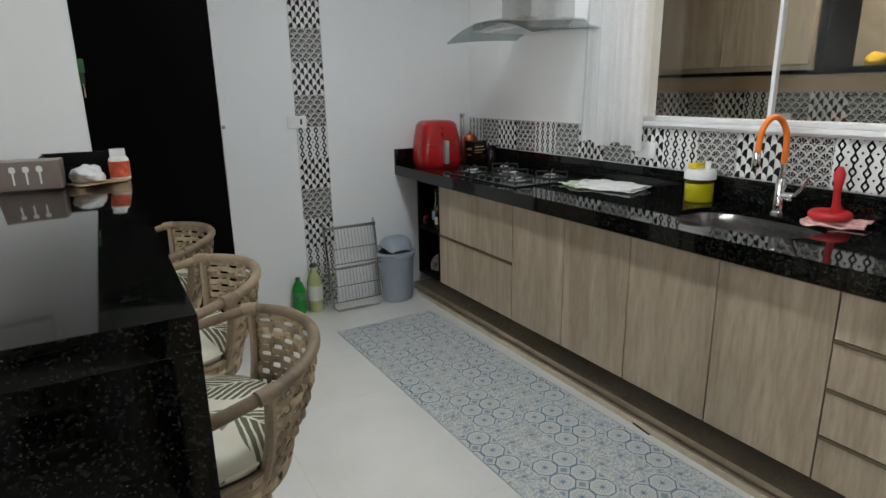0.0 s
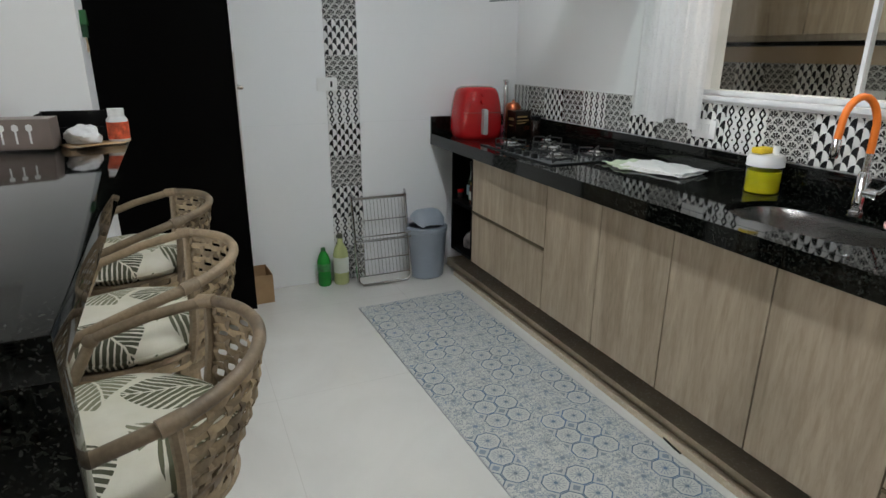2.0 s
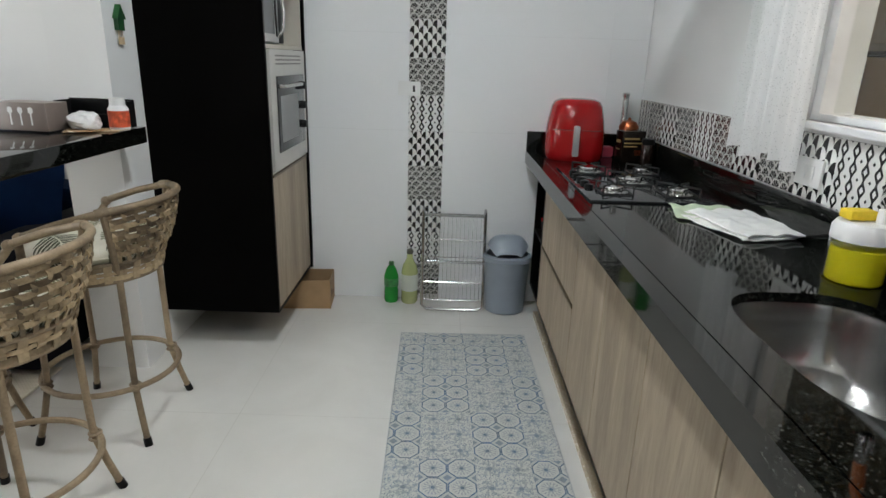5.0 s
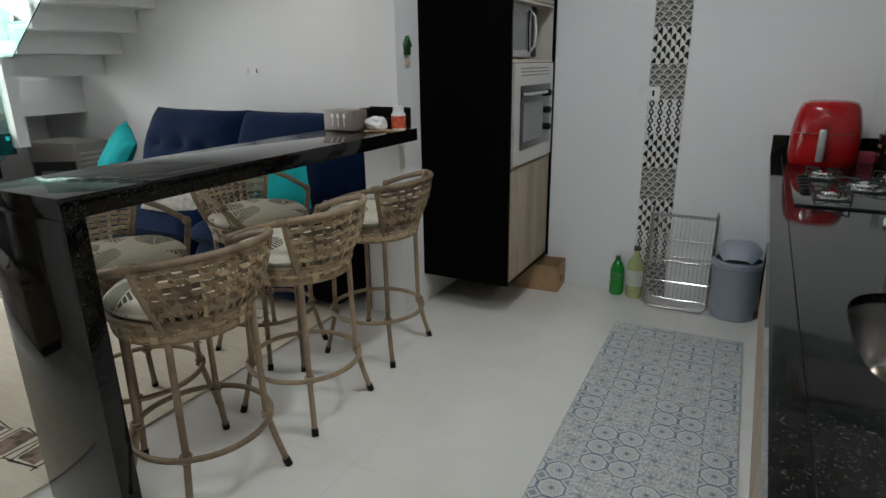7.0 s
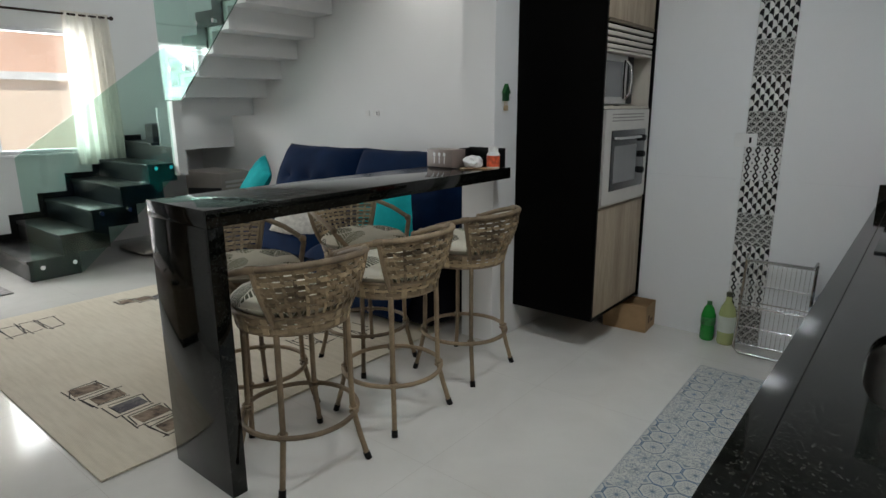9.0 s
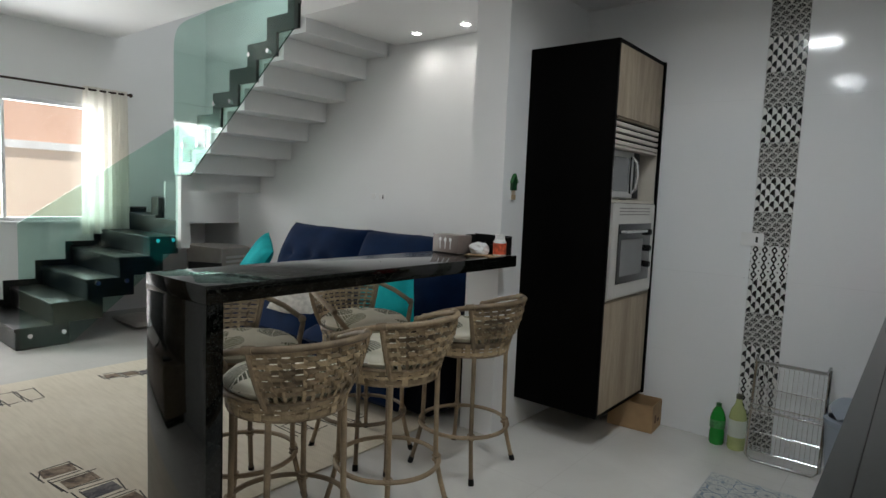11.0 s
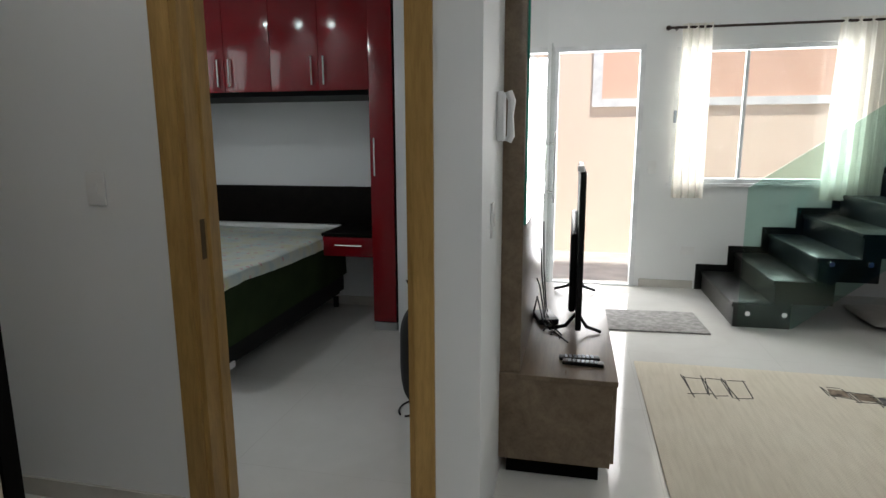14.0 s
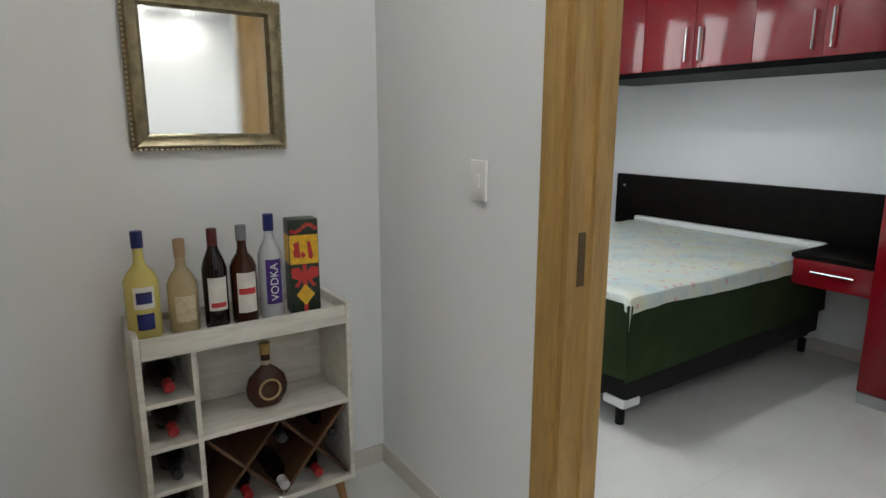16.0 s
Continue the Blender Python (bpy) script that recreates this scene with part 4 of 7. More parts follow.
for v in bm.verts:
    r = math.hypot(v.co.x, v.co.y)
    if r > 1e-6:
        a = math.atan2(v.co.y, v.co.x)
        k = 1 / (abs(math.cos(a)) ** 4 + abs(math.sin(a)) ** 4) ** 0.25
        v.co.x *= 1 + (k - 1) * 0.6
        v.co.y *= 1 + (k - 1) * 0.6
part("body", bm, RED_PLASTIC, af)
part("basket_line", tube(bmesh.new(), [(-0.147 + 0.012 * abs(q) ** 2, q * 0.115, 0.155) for q in [i / 6 - 1 for i in range(13)]], 0.0022, 6), plain("dark_red_seam", (0.10, 0.004, 0.005), 0.4), af)
part("handle", B(-0.182, -0.014, 0.03, -0.138, 0.014, 0.178, bevel=0.007), plain("silver_handle", (0.5, 0.5, 0.5), 0.35, 0.5), af, "silver-grey pull handle")
part("dial", cyl(bmesh.new(), (-0.136, 0, 0.218), (-0.156, 0, 0.221), 0.02, n=20), RED_PLASTIC, af)
part("dial_ring", cyl(bmesh.new(), (-0.118, 0, 0.258), (-0.13, 0, 0.262), 0.013), RED_PLASTIC, af)

# clutter by the hob
TIN = plain("dark_brown_gloss", (0.012, 0.007, 0.005), 0.2)
COPPER = plain("copper", (0.42, 0.13, 0.06), 0.28, 1.0)
GOLD_INK = plain("gold_ink", (0.42, 0.30, 0.12), 0.4, 0.4)
bt = thing("coffee_packet", "black and copper coffee packet with gold print", "packet", (2.30, 3.60, CT), 8)
part("carton", B(-0.062, -0.042, 0.0005, 0.062, 0.042, 0.155, bevel=0.006), TIN, bt)
part("print", boxes((-0.05, -0.0428, 0.112, 0.03, -0.0422, 0.122), (-0.05, -0.0428, 0.092, 0.045, -0.0422, 0.099), (-0.05, -0.0428, 0.076, 0.02, -0.0422, 0.082), (-0.0628, -0.025, 0.095, -0.0622, 0.025, 0.11), (-0.0628, -0.02, 0.06, -0.0622, 0.02, 0.066)), GOLD_INK, bt, "unreadable gold print bars")
part("seal", boxes((0.01, -0.0428, 0.035, 0.05, -0.0422, 0.06)), COPPER, bt)
bt = thing("copper_canister", "small copper canister with domed lid behind the packet", "canister", (2.315, 3.705, CT))
part("body", lathe(bmesh.new(), [(0.045, 0), (0.05, 0.01), (0.05, 0.15), (0.047, 0.155)], 24), COPPER, bt)
part("lid", lathe(bmesh.new(), [(0.051, 0.1555), (0.05, 0.168), (0.035, 0.19), (0.01, 0.198), (0.004, 0.212)], 24), COPPER, bt)
bt = thing("grinder", "slim brushed steel lighter standing on the worktop", "lighter", (2.31, 3.80, CT))
part("tube", lathe(bmesh.new(), [(0.016, 0), (0.016, 0.29), (0.013, 0.30), (0.019, 0.318), (0.019, 0.328), (0.012, 0.332)], 16), STEEL, bt)
bt = thing("spice_jar", "small dark jar with black lid", "jar", (2.36, 3.50, CT))
part("body", lathe(bmesh.new(), [(0.03, 0), (0.033, 0.01), (0.033, 0.09), (0.028, 0.1)], 20), TIN, bt)
part("lid", lathe(bmesh.new(), [(0.031, 0.1005), (0.031, 0.125), (0.006, 0.13)], 20), BLACK_PLASTIC, bt)
bt = thing("sponge_dish", "pink plastic dish on the worktop", "dish", (2.20, 3.74, CT))
PINK = plain("pink_plastic", (0.65, 0.10, 0.16), 0.35)
part("dish", B(-0.05, -0.035, 0.0005, 0.05, 0.035, 0.055, bevel=0.012), PINK, bt)


def cloth(name, label, at, rz, w, d, layers, material, seed, group=""):
    """Folded flat cloth: stacked wavy sheets."""
    t = thing(name, label, "cloth", at, rz, group)
    rnd = random.Random(seed)
    for k in range(layers):
        p = [rnd.uniform(0, 6) for _ in range(4)]
        sh = 0.02 * k
        part("fold", sheet(bmesh.new(), lambda u, v: (w * (u - 0.5) * (1 - 0.06 * k) + sh + 0.008 * math.sin(5 * v + p[0]), d * (v - 0.5) * (1 - 0.09 * k) - sh + 0.008 * math.sin(4 * u + p[1]), 0.006 + 0.009 * k + 0.007 * abs(math.sin(7 * u + p[2]) * math.sin(6 * v + p[3])) + 0.006 * noise.noise(Vector((u * 6, v * 6, seed)))), 26, 26, 0.004), material, t)
    return t


TOWEL = plain("white_terry", (0.72, 0.72, 0.70), 0.9, 0, 0.06, 20, 260, 0.5)
TOWEL_G = plain("green_trim_terry", (0.50, 0.58, 0.42), 0.9, 0, 0.2, 9, 260, 0.5)
CLOTH_P = plain("pink_spotted_cloth", (0.70, 0.40, 0.38), 0.9, 0, 0.35, 30, 200, 0.4)
cloth("dish_towel", "folded white dish towels lying on the worktop", (2.27, 2.33, CT), 12, 0.22, 0.34, 2, TOWEL, 3)
cloth("dish_towel", "pale green edged towel under the white ones", (2.23, 2.47, CT), -8, 0.20, 0.20, 1, TOWEL_G, 5)
cloth("dish_cloth", "pink spotted dish cloth under the red brush", (2.31, 1.275, CT), 20, 0.13, 0.19, 2, CLOTH_P, 8)

sp = thing("soap_dispenser", "clear soap dispenser half full of yellow liquid", "soap dispenser", (2.325, 1.85, CT))
YEL = plain("yellow_detergent", (0.74, 0.66, 0.02), 0.12)
CLEAR_P = glassy("clear_plastic", (0.97, 0.98, 0.9), 0.05, 1.2)
part("liquid", lathe(bmesh.new(), [(0.056, 0.002), (0.06, 0.008), (0.06, 0.082), (0.058, 0.084)], 28), YEL, sp)
part("cup", lathe(bmesh.new(), [(0.064, 0.0), (0.0645, 0.10), (0.0615, 0.10), (0.061, 0.004)], 28, caps=False), CLEAR_P, sp)
part("top", lathe(bmesh.new(), [(0.066, 0.101), (0.066, 0.128), (0.058, 0.142), (0.01, 0.145)], 28), WHITE_PLASTIC, sp, "white press top")
part("pump", cyl(bmesh.new(), (0.02, -0.02, 0.14), (0.02, -0.02, 0.175), 0.012), WHITE_PLASTIC, sp)
part("sponge", B(-0.045, -0.01, 0.1455, 0.02, 0.035, 0.168, bevel=0.006), plain("yellow_sponge", (0.72, 0.52, 0.03), 0.9, 0, 0.2, 40, 200, 0.6), sp, "yellow sponge")

rb = thing("sink_plunger", "red rubber sink brush standing on a cloth", "brush", (2.31, 1.29, CT + 0.022))
bm = bmesh.new()
tube(bm, ring_pts(0, 0, 0.014, 0.055, 28), 0.016, 10, True)
part("ring", bm, RED_RUBBER, rb)
part("handle", tube(bmesh.new(), [(0.045, 0, 0.02), (0.03, 0, 0.05), (0.025, 0, 0.1), (0.025, 0.0, 0.16), (0.025, 0, 0.185)], [0.024, 0.013, 0.012, 0.02, 0.008], 12), RED_RUBBER, rb)
cn = thing("canister", "white plastic canister with black lid and blue label", "canister", (2.29, 0.86, CT))
part("body", B(-0.075, -0.075, 0.0005, 0.075, 0.075, 0.16, bevel=0.015), WHITE_PLASTIC, cn)
part("lid", B(-0.08, -0.08, 0.1605, 0.08, 0.08, 0.20, bevel=0.015), BLACK_PLASTIC, cn)
part("label", B(-0.0765, -0.04, 0.06, -0.0752, 0.04, 0.11), plain("blue_label", (0.02, 0.05, 0.35), 0.4), cn)

# sink window curtains


def curtain_mat(name, c, lace):
    M = Mat(name, 0.85)
    v = M.coords()
    x, y, z = M.axes(v)
    weave = ((y * 520.0).sin() * (z * 520.0).sin())
    n = M.noise(v, 10, 3)
    M.color(M.ramp(n, [(0.3, tuple(k * 0.93 for k in c)), (0.7, c)]))
    M.bump(weave, 0.1, 0.001)
    out = M.t.nodes["Material Output"]
    tl, mx, tr, m2 = M.node("ShaderNodeBsdfTranslucent"), M.node("ShaderNodeMixShader"), M.node("ShaderNodeBsdfTransparent"), M.node("ShaderNodeMixShader")
    tl.inputs[0].default_value = (*c, 1)
    mx.inputs[0].default_value = 0.45
    M.link(M.b.outputs[0], mx.inputs[1])
    M.link(tl.outputs[0], mx.inputs[2])
    holes = (Sx(M.t, M.voronoi(v, 150)) < 0.22) * lace + 0.03
    M.link(holes.sock, m2.inputs[0])
    M.link(mx.outputs[0], m2.inputs[1])
    M.link(tr.outputs[0], m2.inputs[2])
    M.link(m2.outputs[0], out.inputs["Surface"])
    return M.m


VOILE = curtain_mat("white_lace_voile", (0.84, 0.84, 0.84), 0.25)
LINEN = curtain_mat("cream_linen_curtain", (0.80, 0.77, 0.70), 0.0)


def drape(parent, name, material, p0, p1, z0, z1, waves, depth, flare=0.0, seed=1, normal=(1, 0), rag=0.0):
    """A hanging cloth between two plan points with folds that grow towards the hem."""
    rnd = random.Random(seed)
    ph = [rnd.uniform(0, 6) for _ in range(6)]

    def f(u, v):
        w = u + 0.03 * math.sin(6 * u + ph[0])
        off = depth * (0.55 + 0.45 * v) * (math.sin(2 * math.pi * waves * w + ph[1] + 0.6 * v * math.sin(3 * u + ph[2])) + 0.35 * math.sin(2 * math.pi * waves * 2.3 * w + ph[3]))
        spread = 1 + flare * v
        uu = 0.5 + (u - 0.5) * spread
        hem = rag * (math.sin(11 * u + ph[4]) + 0.5 * math.sin(29 * u + ph[5])) * v
        return (p0[0] + (p1[0] - p0[0]) * uu + normal[0] * off, p0[1] + (p1[1] - p0[1]) * uu + normal[1] * off, z1 + (z0 - z1) * v + hem)
    return part(name, sheet(bmesh.new(), f, 90, 26), material, parent)


cu = thing("window_curtain", "white lace voile curtain at the sink window", "curtain", group="kitchen curtains")
drape(cu, "cloth", VOILE, (EX - 0.075, 2.62), (EX - 0.075, 2.24), 1.115, 2.38, 5, 0.016, 0.12, 4, rag=0.012)
cu = thing("window_curtain", "white lace voile curtain at the sink window", "curtain", group="kitchen curtains")
drape(cu, "cloth", VOILE, (EX - 0.075, 1.13), (EX - 0.075, 0.6), 1.10, 2.38, 6, 0.016, 0.1, 6, rag=0.012)
rd = thing("curtain_rod", "white curtain rod above the sink window", "curtain rod")
part("rod", cyl(bmesh.new(), (EX - 0.075, 0.45, 2.43), (EX - 0.075, 2.75, 2.43), 0.01), ALU, rd)
for y in (0.47, 2.73):
    part("bracket", B(EX - 0.085, y - 0.01, 2.415, EX - 0.001, y + 0.01, 2.445), ALU, rd)

# laundry behind the window
lc = thing("wall_cabinet", "grey oak wall cabinet with black base trim in the laundry", "cabinet", (3.21, 1.95, 1.47))
part("body", B(0.02, 0, 0, 0.339, 1.5, 0.75), OAK_H, lc)
for i in range(3):
    part("door", B(0.0, 0.002 + i * 0.5, 0.03, 0.0195, 0.498 + i * 0.5, 0.75, bevel=0.001, seg=1), OAK, lc)
part("base_trim", B(-0.005, 0, -0.02, 0.339, 1.5, -0.0005), BLACK_MDF, lc)
sh = thing("wall_shelf", "black laundry shelf with an oak back", "shelf", (3.25, 0.9, 1.45))
part("board", B(0, 0, 0, 0.299, 1.04, 0.03, bevel=0.002), BLACK_MDF, sh)
part("divider", B(0, 1.0, 0.0305, 0.299, 1.04, 0.75), BLACK_MDF, sh)
part("back", B(0.28, 0, 0.0305, 0.299, 0.999, 0.75), OAK_H, sh)
jr = thing("jar", "glass jar with a white lid on the laundry shelf", "jar", (3.38, 1.62, 1.4805))
part("body", lathe(bmesh.new(), [(0.035, 0), (0.04, 0.008), (0.04, 0.06), (0.034, 0.07)], 18), GREY_GLASS, jr)
part("lid", lathe(bmesh.new(), [(0.036, 0.0705), (0.036, 0.095), (0.005, 0.098)], 18), WHITE_PLASTIC, jr)
YC = plain("yellow_cloth", (0.75, 0.48, 0.04), 0.9, 0, 0.2, 20, 150, 0.4)
for yq in (1.50, 1.72):
    bm = bmesh.new()
    bmesh.ops.create_icosphere(bm, subdivisions=3, radius=0.05)
    for v in bm.verts:
        v.co *= 1 + 0.25 * noise.noise(v.co * 30 + Vector((yq * 9, 0, 0)))
        v.co.z = max(v.co.z * 0.7, -0.03)
    solid("cleaning_cloth", bm, YC, "crumpled yellow cleaning cloth on the laundry shelf", "cloth", (3.38, yq, 1.5105), group="yellow cloths")
lt = thing("laundry_tiles", "patterned tile row on the laundry wall", "tile panel", kind="structure")
for k in range(12):
    ob = new("tile", TILE_ME[seq[(k + 4) % len(seq)]])
    ob.parent = lt
    ob.matrix_basis = pose(3.55, 3.5 - 0.2 * k, 1.16, 0, 0, -90)
plate("wall_socket", (3.541, 2.25, 1.20), -90, 0.12, 0.075, [(0.0, False)], "white socket plate on the laundry tiles")

# floor runner
def runner_mat():
    M = Mat("blue_patterned_vinyl", 0.5)
    v = M.coords()
    x, y, _ = M.axes(v)
    px, py = x / 0.1, y / 0.1
    block = ((px / 2.0).floor() + (py / 3.0).floor()).mod(2.0)
    a, b = px.fract() - 0.5, py.fract() - 0.5
    d = (a * a + b * b).sqrt()
    ang = a.atan2(b)
    octo = (a.abs().mx(b.abs())).mx((a.abs() + b.abs()) * 0.72)
    n, fine = M.noise(v, 45, 4), M.noise(v, 260, 3, 0.7)
    rim = ((octo - 0.47).abs() < 0.026) * 1.0
    diamond = ((octo > 0.497) * 0.18).mx((octo > 0.60) * 0.75)
    inner = ((octo - 0.36 - (ang * 8.0).sin() * 0.012).abs() < 0.012) * 0.22
    star = ((d + (ang * 8.0).sin() * 0.05) < 0.17) * 0.45
    heart = (d < 0.07) * 0.95
    lace = ((ang * 16.0).sin() > 0.1) * ((d - 0.28).abs() < 0.06) * 0.5
    med = rim.mx(diamond).mx(inner).mx(star).mx(heart).mx(lace)
    speck = Sx(M.t, M.voronoi(v, 120, "Distance"))
    curl = Sx(M.t, M.voronoi(v, 52, "Distance"))
    flower = ((ang * 6.0 + d * 14.0).sin() > 0.35) * (d < 0.40) * 0.4
    leaf = (((a * b) * 42.0).sin().abs() < 0.25) * 0.35
    busy = ((speck < 0.29) * 0.8).mx(((curl - 0.36).abs() < 0.06) * 0.55).mx(flower).mx(leaf).mx((d < 0.09) * 0.8)
    ink = (med * block + busy * block.rev()) * (Sx(M.t, fine) * 0.9 + 0.45)
    tone = M.ramp(M.noise(v, 14, 3), [(0.35, (0.06, 0.10, 0.15)), (0.55, (0.05, 0.12, 0.215)), (0.72, (0.03, 0.11, 0.28))])
    base = M.mix(n, (0.46, 0.475, 0.45), (0.60, 0.595, 0.55))
    M.color(M.mix(ink, base, tone))
    M.roughness(n, 0.42, 0.6)
    return M.bump(fine, 0.15, 0.0008).m


fr = thing("floor_runner", "blue and cream tile-patterned vinyl kitchen runner on the floor", "rug", (1.506, 2.045, 0.0005), 1.2)
part("mat", B(-0.322, -1.337, 0.0, 0.322, 1.337, 0.005, bevel=0.002, seg=1), runner_mat(), fr)
part("binding", boxes((-0.325, -1.34, 0, -0.3222, 1.34, 0.0046), (0.3222, -1.34, 0, 0.325, 1.34, 0.0046), (-0.3222, -1.34, 0, 0.3222, -1.3372, 0.0046), (-0.3222, 1.3372, 0, 0.3222, 1.34, 0.0046)), plain("grey_vinyl_edge", (0.42, 0.44, 0.45), 0.5), fr, "plain grey vinyl edge")
wd = thing("door_wedge", "small black rubber wedge by the runner's edge", "door wedge", (1.90, 1.69, 0.0005), 84)
bm = bmesh.new()
prism(bm, [(-0.05, 0.0), (0.05, 0.0), (0.05, 0.012)], "y", -0.02, 0.02)
part("wedge", bm, BLACK_PLASTIC, wd)

# things along the far wall
RACK_CHROME = plain("worn_rack_chrome", (0.50, 0.50, 0.50), 0.16, 1.0, 0.12, 8, 90, 0.05)
dr = thing("dish_rack", "chrome wire dish rack leaning upright against the wall", "dish rack", (1.42, 3.84, 0.006))
bm = bmesh.new()
W2, HR = 0.175, 0.56


def lean(x, d, z):
    return (x, -0.16 + 0.115 * z / HR - d, z)


tube(bm, [lean(-W2, 0, HR), lean(-W2, 0, 0.03), lean(-W2 + 0.03, 0, 0.005), lean(W2 - 0.03, 0, 0.005), lean(W2, 0, 0.03), lean(W2, 0, HR)], 0.009, 8)
tube(bm, [lean(-W2, 0, HR), lean(-W2, 0.0, HR + 0.01), lean(-W2 + 0.01, 0.05, HR - 0.01), lean(W2 - 0.01, 0.05, HR - 0.01), lean(W2, 0, HR + 0.01)], 0.008, 8)
part("frame", bm, RACK_CHROME, dr)
for i in range(1, 15):
    x = -W2 + 2 * W2 * i / 15
    part("wire", tube(bmesh.new(), [lean(x, 0.002, 0.06), lean(x, 0.002, HR - 0.03)], 0.0014, 5), RACK_CHROME, dr)
for z in (0.06, 0.16, 0.28, 0.40, 0.53):
    part("crossbar", tube(bmesh.new(), [lean(-W2, 0.0, z), lean(W2, 0.0, z)], 0.0035, 6), RACK_CHROME, dr)
bm = bmesh.new()
for z in (0.30, 0.33):
    tube(bm, [lean(-W2, 0, z), lean(-W2, 0.06, z - 0.01), lean(W2, 0.06, z - 0.01), lean(W2, 0, z)], 0.004, 6)
part("rail", bm, RACK_CHROME, dr)

bn = thing("waste_bin", "blue-grey plastic swing-lid waste bin", "bin", (1.725, 3.74, 0.0005))
bm = bmesh.new()
lathe(bm, [(0.105, 0), (0.112, 0.006), (0.132, 0.30), (0.134, 0.305), (0.128, 0.305), (0.108, 0.012)], 32, sx=1.0, sy=0.85)
part("body", bm, GREY_PLASTIC, bn)
part("collar", lathe(bmesh.new(), [(0.134, 0.3055), (0.139, 0.31), (0.139, 0.335), (0.120, 0.345), (0.116, 0.34)], 32, sx=1, sy=0.85, caps=False), GREY_PLASTIC, bn)
part("lid", sheet(bmesh.new(), lambda u, v: ((2 * u - 1) * 0.115 * math.cos((v - 0.5) * 1.9), (v - 0.5) * 0.215, 0.338 + 0.115 * math.cos((v - 0.5) * 2.6) * (1 - (2 * u - 1) ** 4 * 0.5)), 16, 16, 0.003), GREY_PLASTIC, bn, "arched swing lid")


def bottle(name, label, at, prof, cap, mat_b, mat_c, lab=None, group="", n=22):
    t = thing(name, label, "bottle", at, 0, group)
    part("body", lathe(bmesh.new(), prof, n), mat_b, t)
    part("cap", lathe(bmesh.new(), cap, n), mat_c, t)
    if lab:
        z0, z1, r, m, lb = lab
        part("label", lathe(bmesh.new(), [(r, z0), (r, z1)], n, caps=False), m, t, lb)
    return t


GREEN_PET = plain("green_pet", (0.02, 0.28, 0.04), 0.1, 0, 0.2)
LIME_PET = plain("cloudy_lime_liquid", (0.45, 0.50, 0.22), 0.15, 0, 0.12)
GREEN_CAP = plain("dark_green_cap", (0.02, 0.12, 0.03), 0.4)
LABEL_W = plain("pale_label", (0.62, 0.66, 0.58), 0.5, 0, 0.1)
LABEL_G = plain("green_label", (0.03, 0.20, 0.05), 0.4, 0, 0.5, 40)
bottle("soda_bottle", "green plastic soda bottle standing on the floor", (1.06, 3.815, 0.0005), [(0.036, 0), (0.042, 0.01), (0.042, 0.07), (0.038, 0.09), (0.042, 0.11), (0.042, 0.16), (0.03, 0.20), (0.014, 0.225)], [(0.015, 0.2255), (0.015, 0.245), (0.004, 0.247)], GREEN_PET, GREEN_CAP, (0.10, 0.15, 0.0427, LABEL_G, "printed green label"))
bottle("detergent_bottle", "clear bottle of cloudy lime detergent with dark cap", (1.168, 3.81, 0.0005), [(0.042, 0), (0.048, 0.01), (0.048, 0.19), (0.04, 0.23), (0.018, 0.27), (0.016, 0.30)], [(0.018, 0.3005), (0.018, 0.325), (0.004, 0.33)], LIME_PET, plain("olive_cap", (0.06, 0.06, 0.035), 0.4), (0.08, 0.18, 0.0487, LABEL_W, "pale printed label"))
bottle("sauce_bottle", "dark glass sauce bottle in the niche shelf", (1.94, 3.53, 0.5335), [(0.028, 0), (0.03, 0.01), (0.03, 0.12), (0.012, 0.17), (0.012, 0.22)], [(0.014, 0.2205), (0.014, 0.24), (0.003, 0.242)], plain("dark_green_glass", (0.01, 0.03, 0.015), 0.08), BLACK_PLASTIC, (0.04, 0.1, 0.0306, plain("blue_pale_label", (0.25, 0.42, 0.5), 0.5), "pale blue label"))
bottle("condiment_bottle", "squeeze bottle with a yellow cap in the niche shelf", (1.91, 3.44, 0.5335), [(0.026, 0), (0.028, 0.01), (0.028, 0.1), (0.02, 0.12)], [(0.02, 0.1205), (0.014, 0.15), (0.003, 0.155)], plain("brown_sauce", (0.08, 0.03, 0.02), 0.2), plain("yellow_cap", (0.7, 0.5, 0.05), 0.4), (0.03, 0.08, 0.0286, LABEL_W, "white label"))
bottle("oil_jar", "red capped jar lying low in the niche shelf", (1.90, 3.62, 0.5335), [(0.025, 0), (0.03, 0.01), (0.03, 0.04)], [(0.03, 0.0405), (0.03, 0.06), (0.004, 0.062)], plain("glass_dark", (0.03, 0.02, 0.02), 0.1), RED_PLASTIC)
bgm = bmesh.new()
bmesh.ops.create_icosphere(bgm, subdivisions=3, radius=0.08)
for v in bgm.verts:
    v.co *= 1 + 0.22 * noise.noise(v.co * 22)
    v.co.y *= 0.8
    v.co.z = max(v.co.z, -0.06)
solid("plastic_bag", bgm, plain("grey_print_plastic", (0.25, 0.22, 0.22), 0.3, 0, 0.9, 18), "crumpled printed plastic bag in the niche shelf", "bag", (1.98, 3.53, 0.2635))

cb = thing("cardboard_box", "small open brown cardboard box under the oven tower", "box", (0.58, 3.755, 0.0005), 4)
for q in ((-0.14, -0.1, 0.004, 0.14, -0.096, 0.17), (-0.14, 0.096, 0.004, 0.14, 0.1, 0.17), (-0.14, -0.096, 0.004, -0.136, 0.096, 0.17), (0.136, -0.096, 0.004, 0.14, 0.096, 0.17)):
    part("side", B(*q), CARDBOARD, cb)
part("bottom", B(-0.14, -0.1, 0, 0.14, 0.1, 0.004), CARDBOARD, cb)
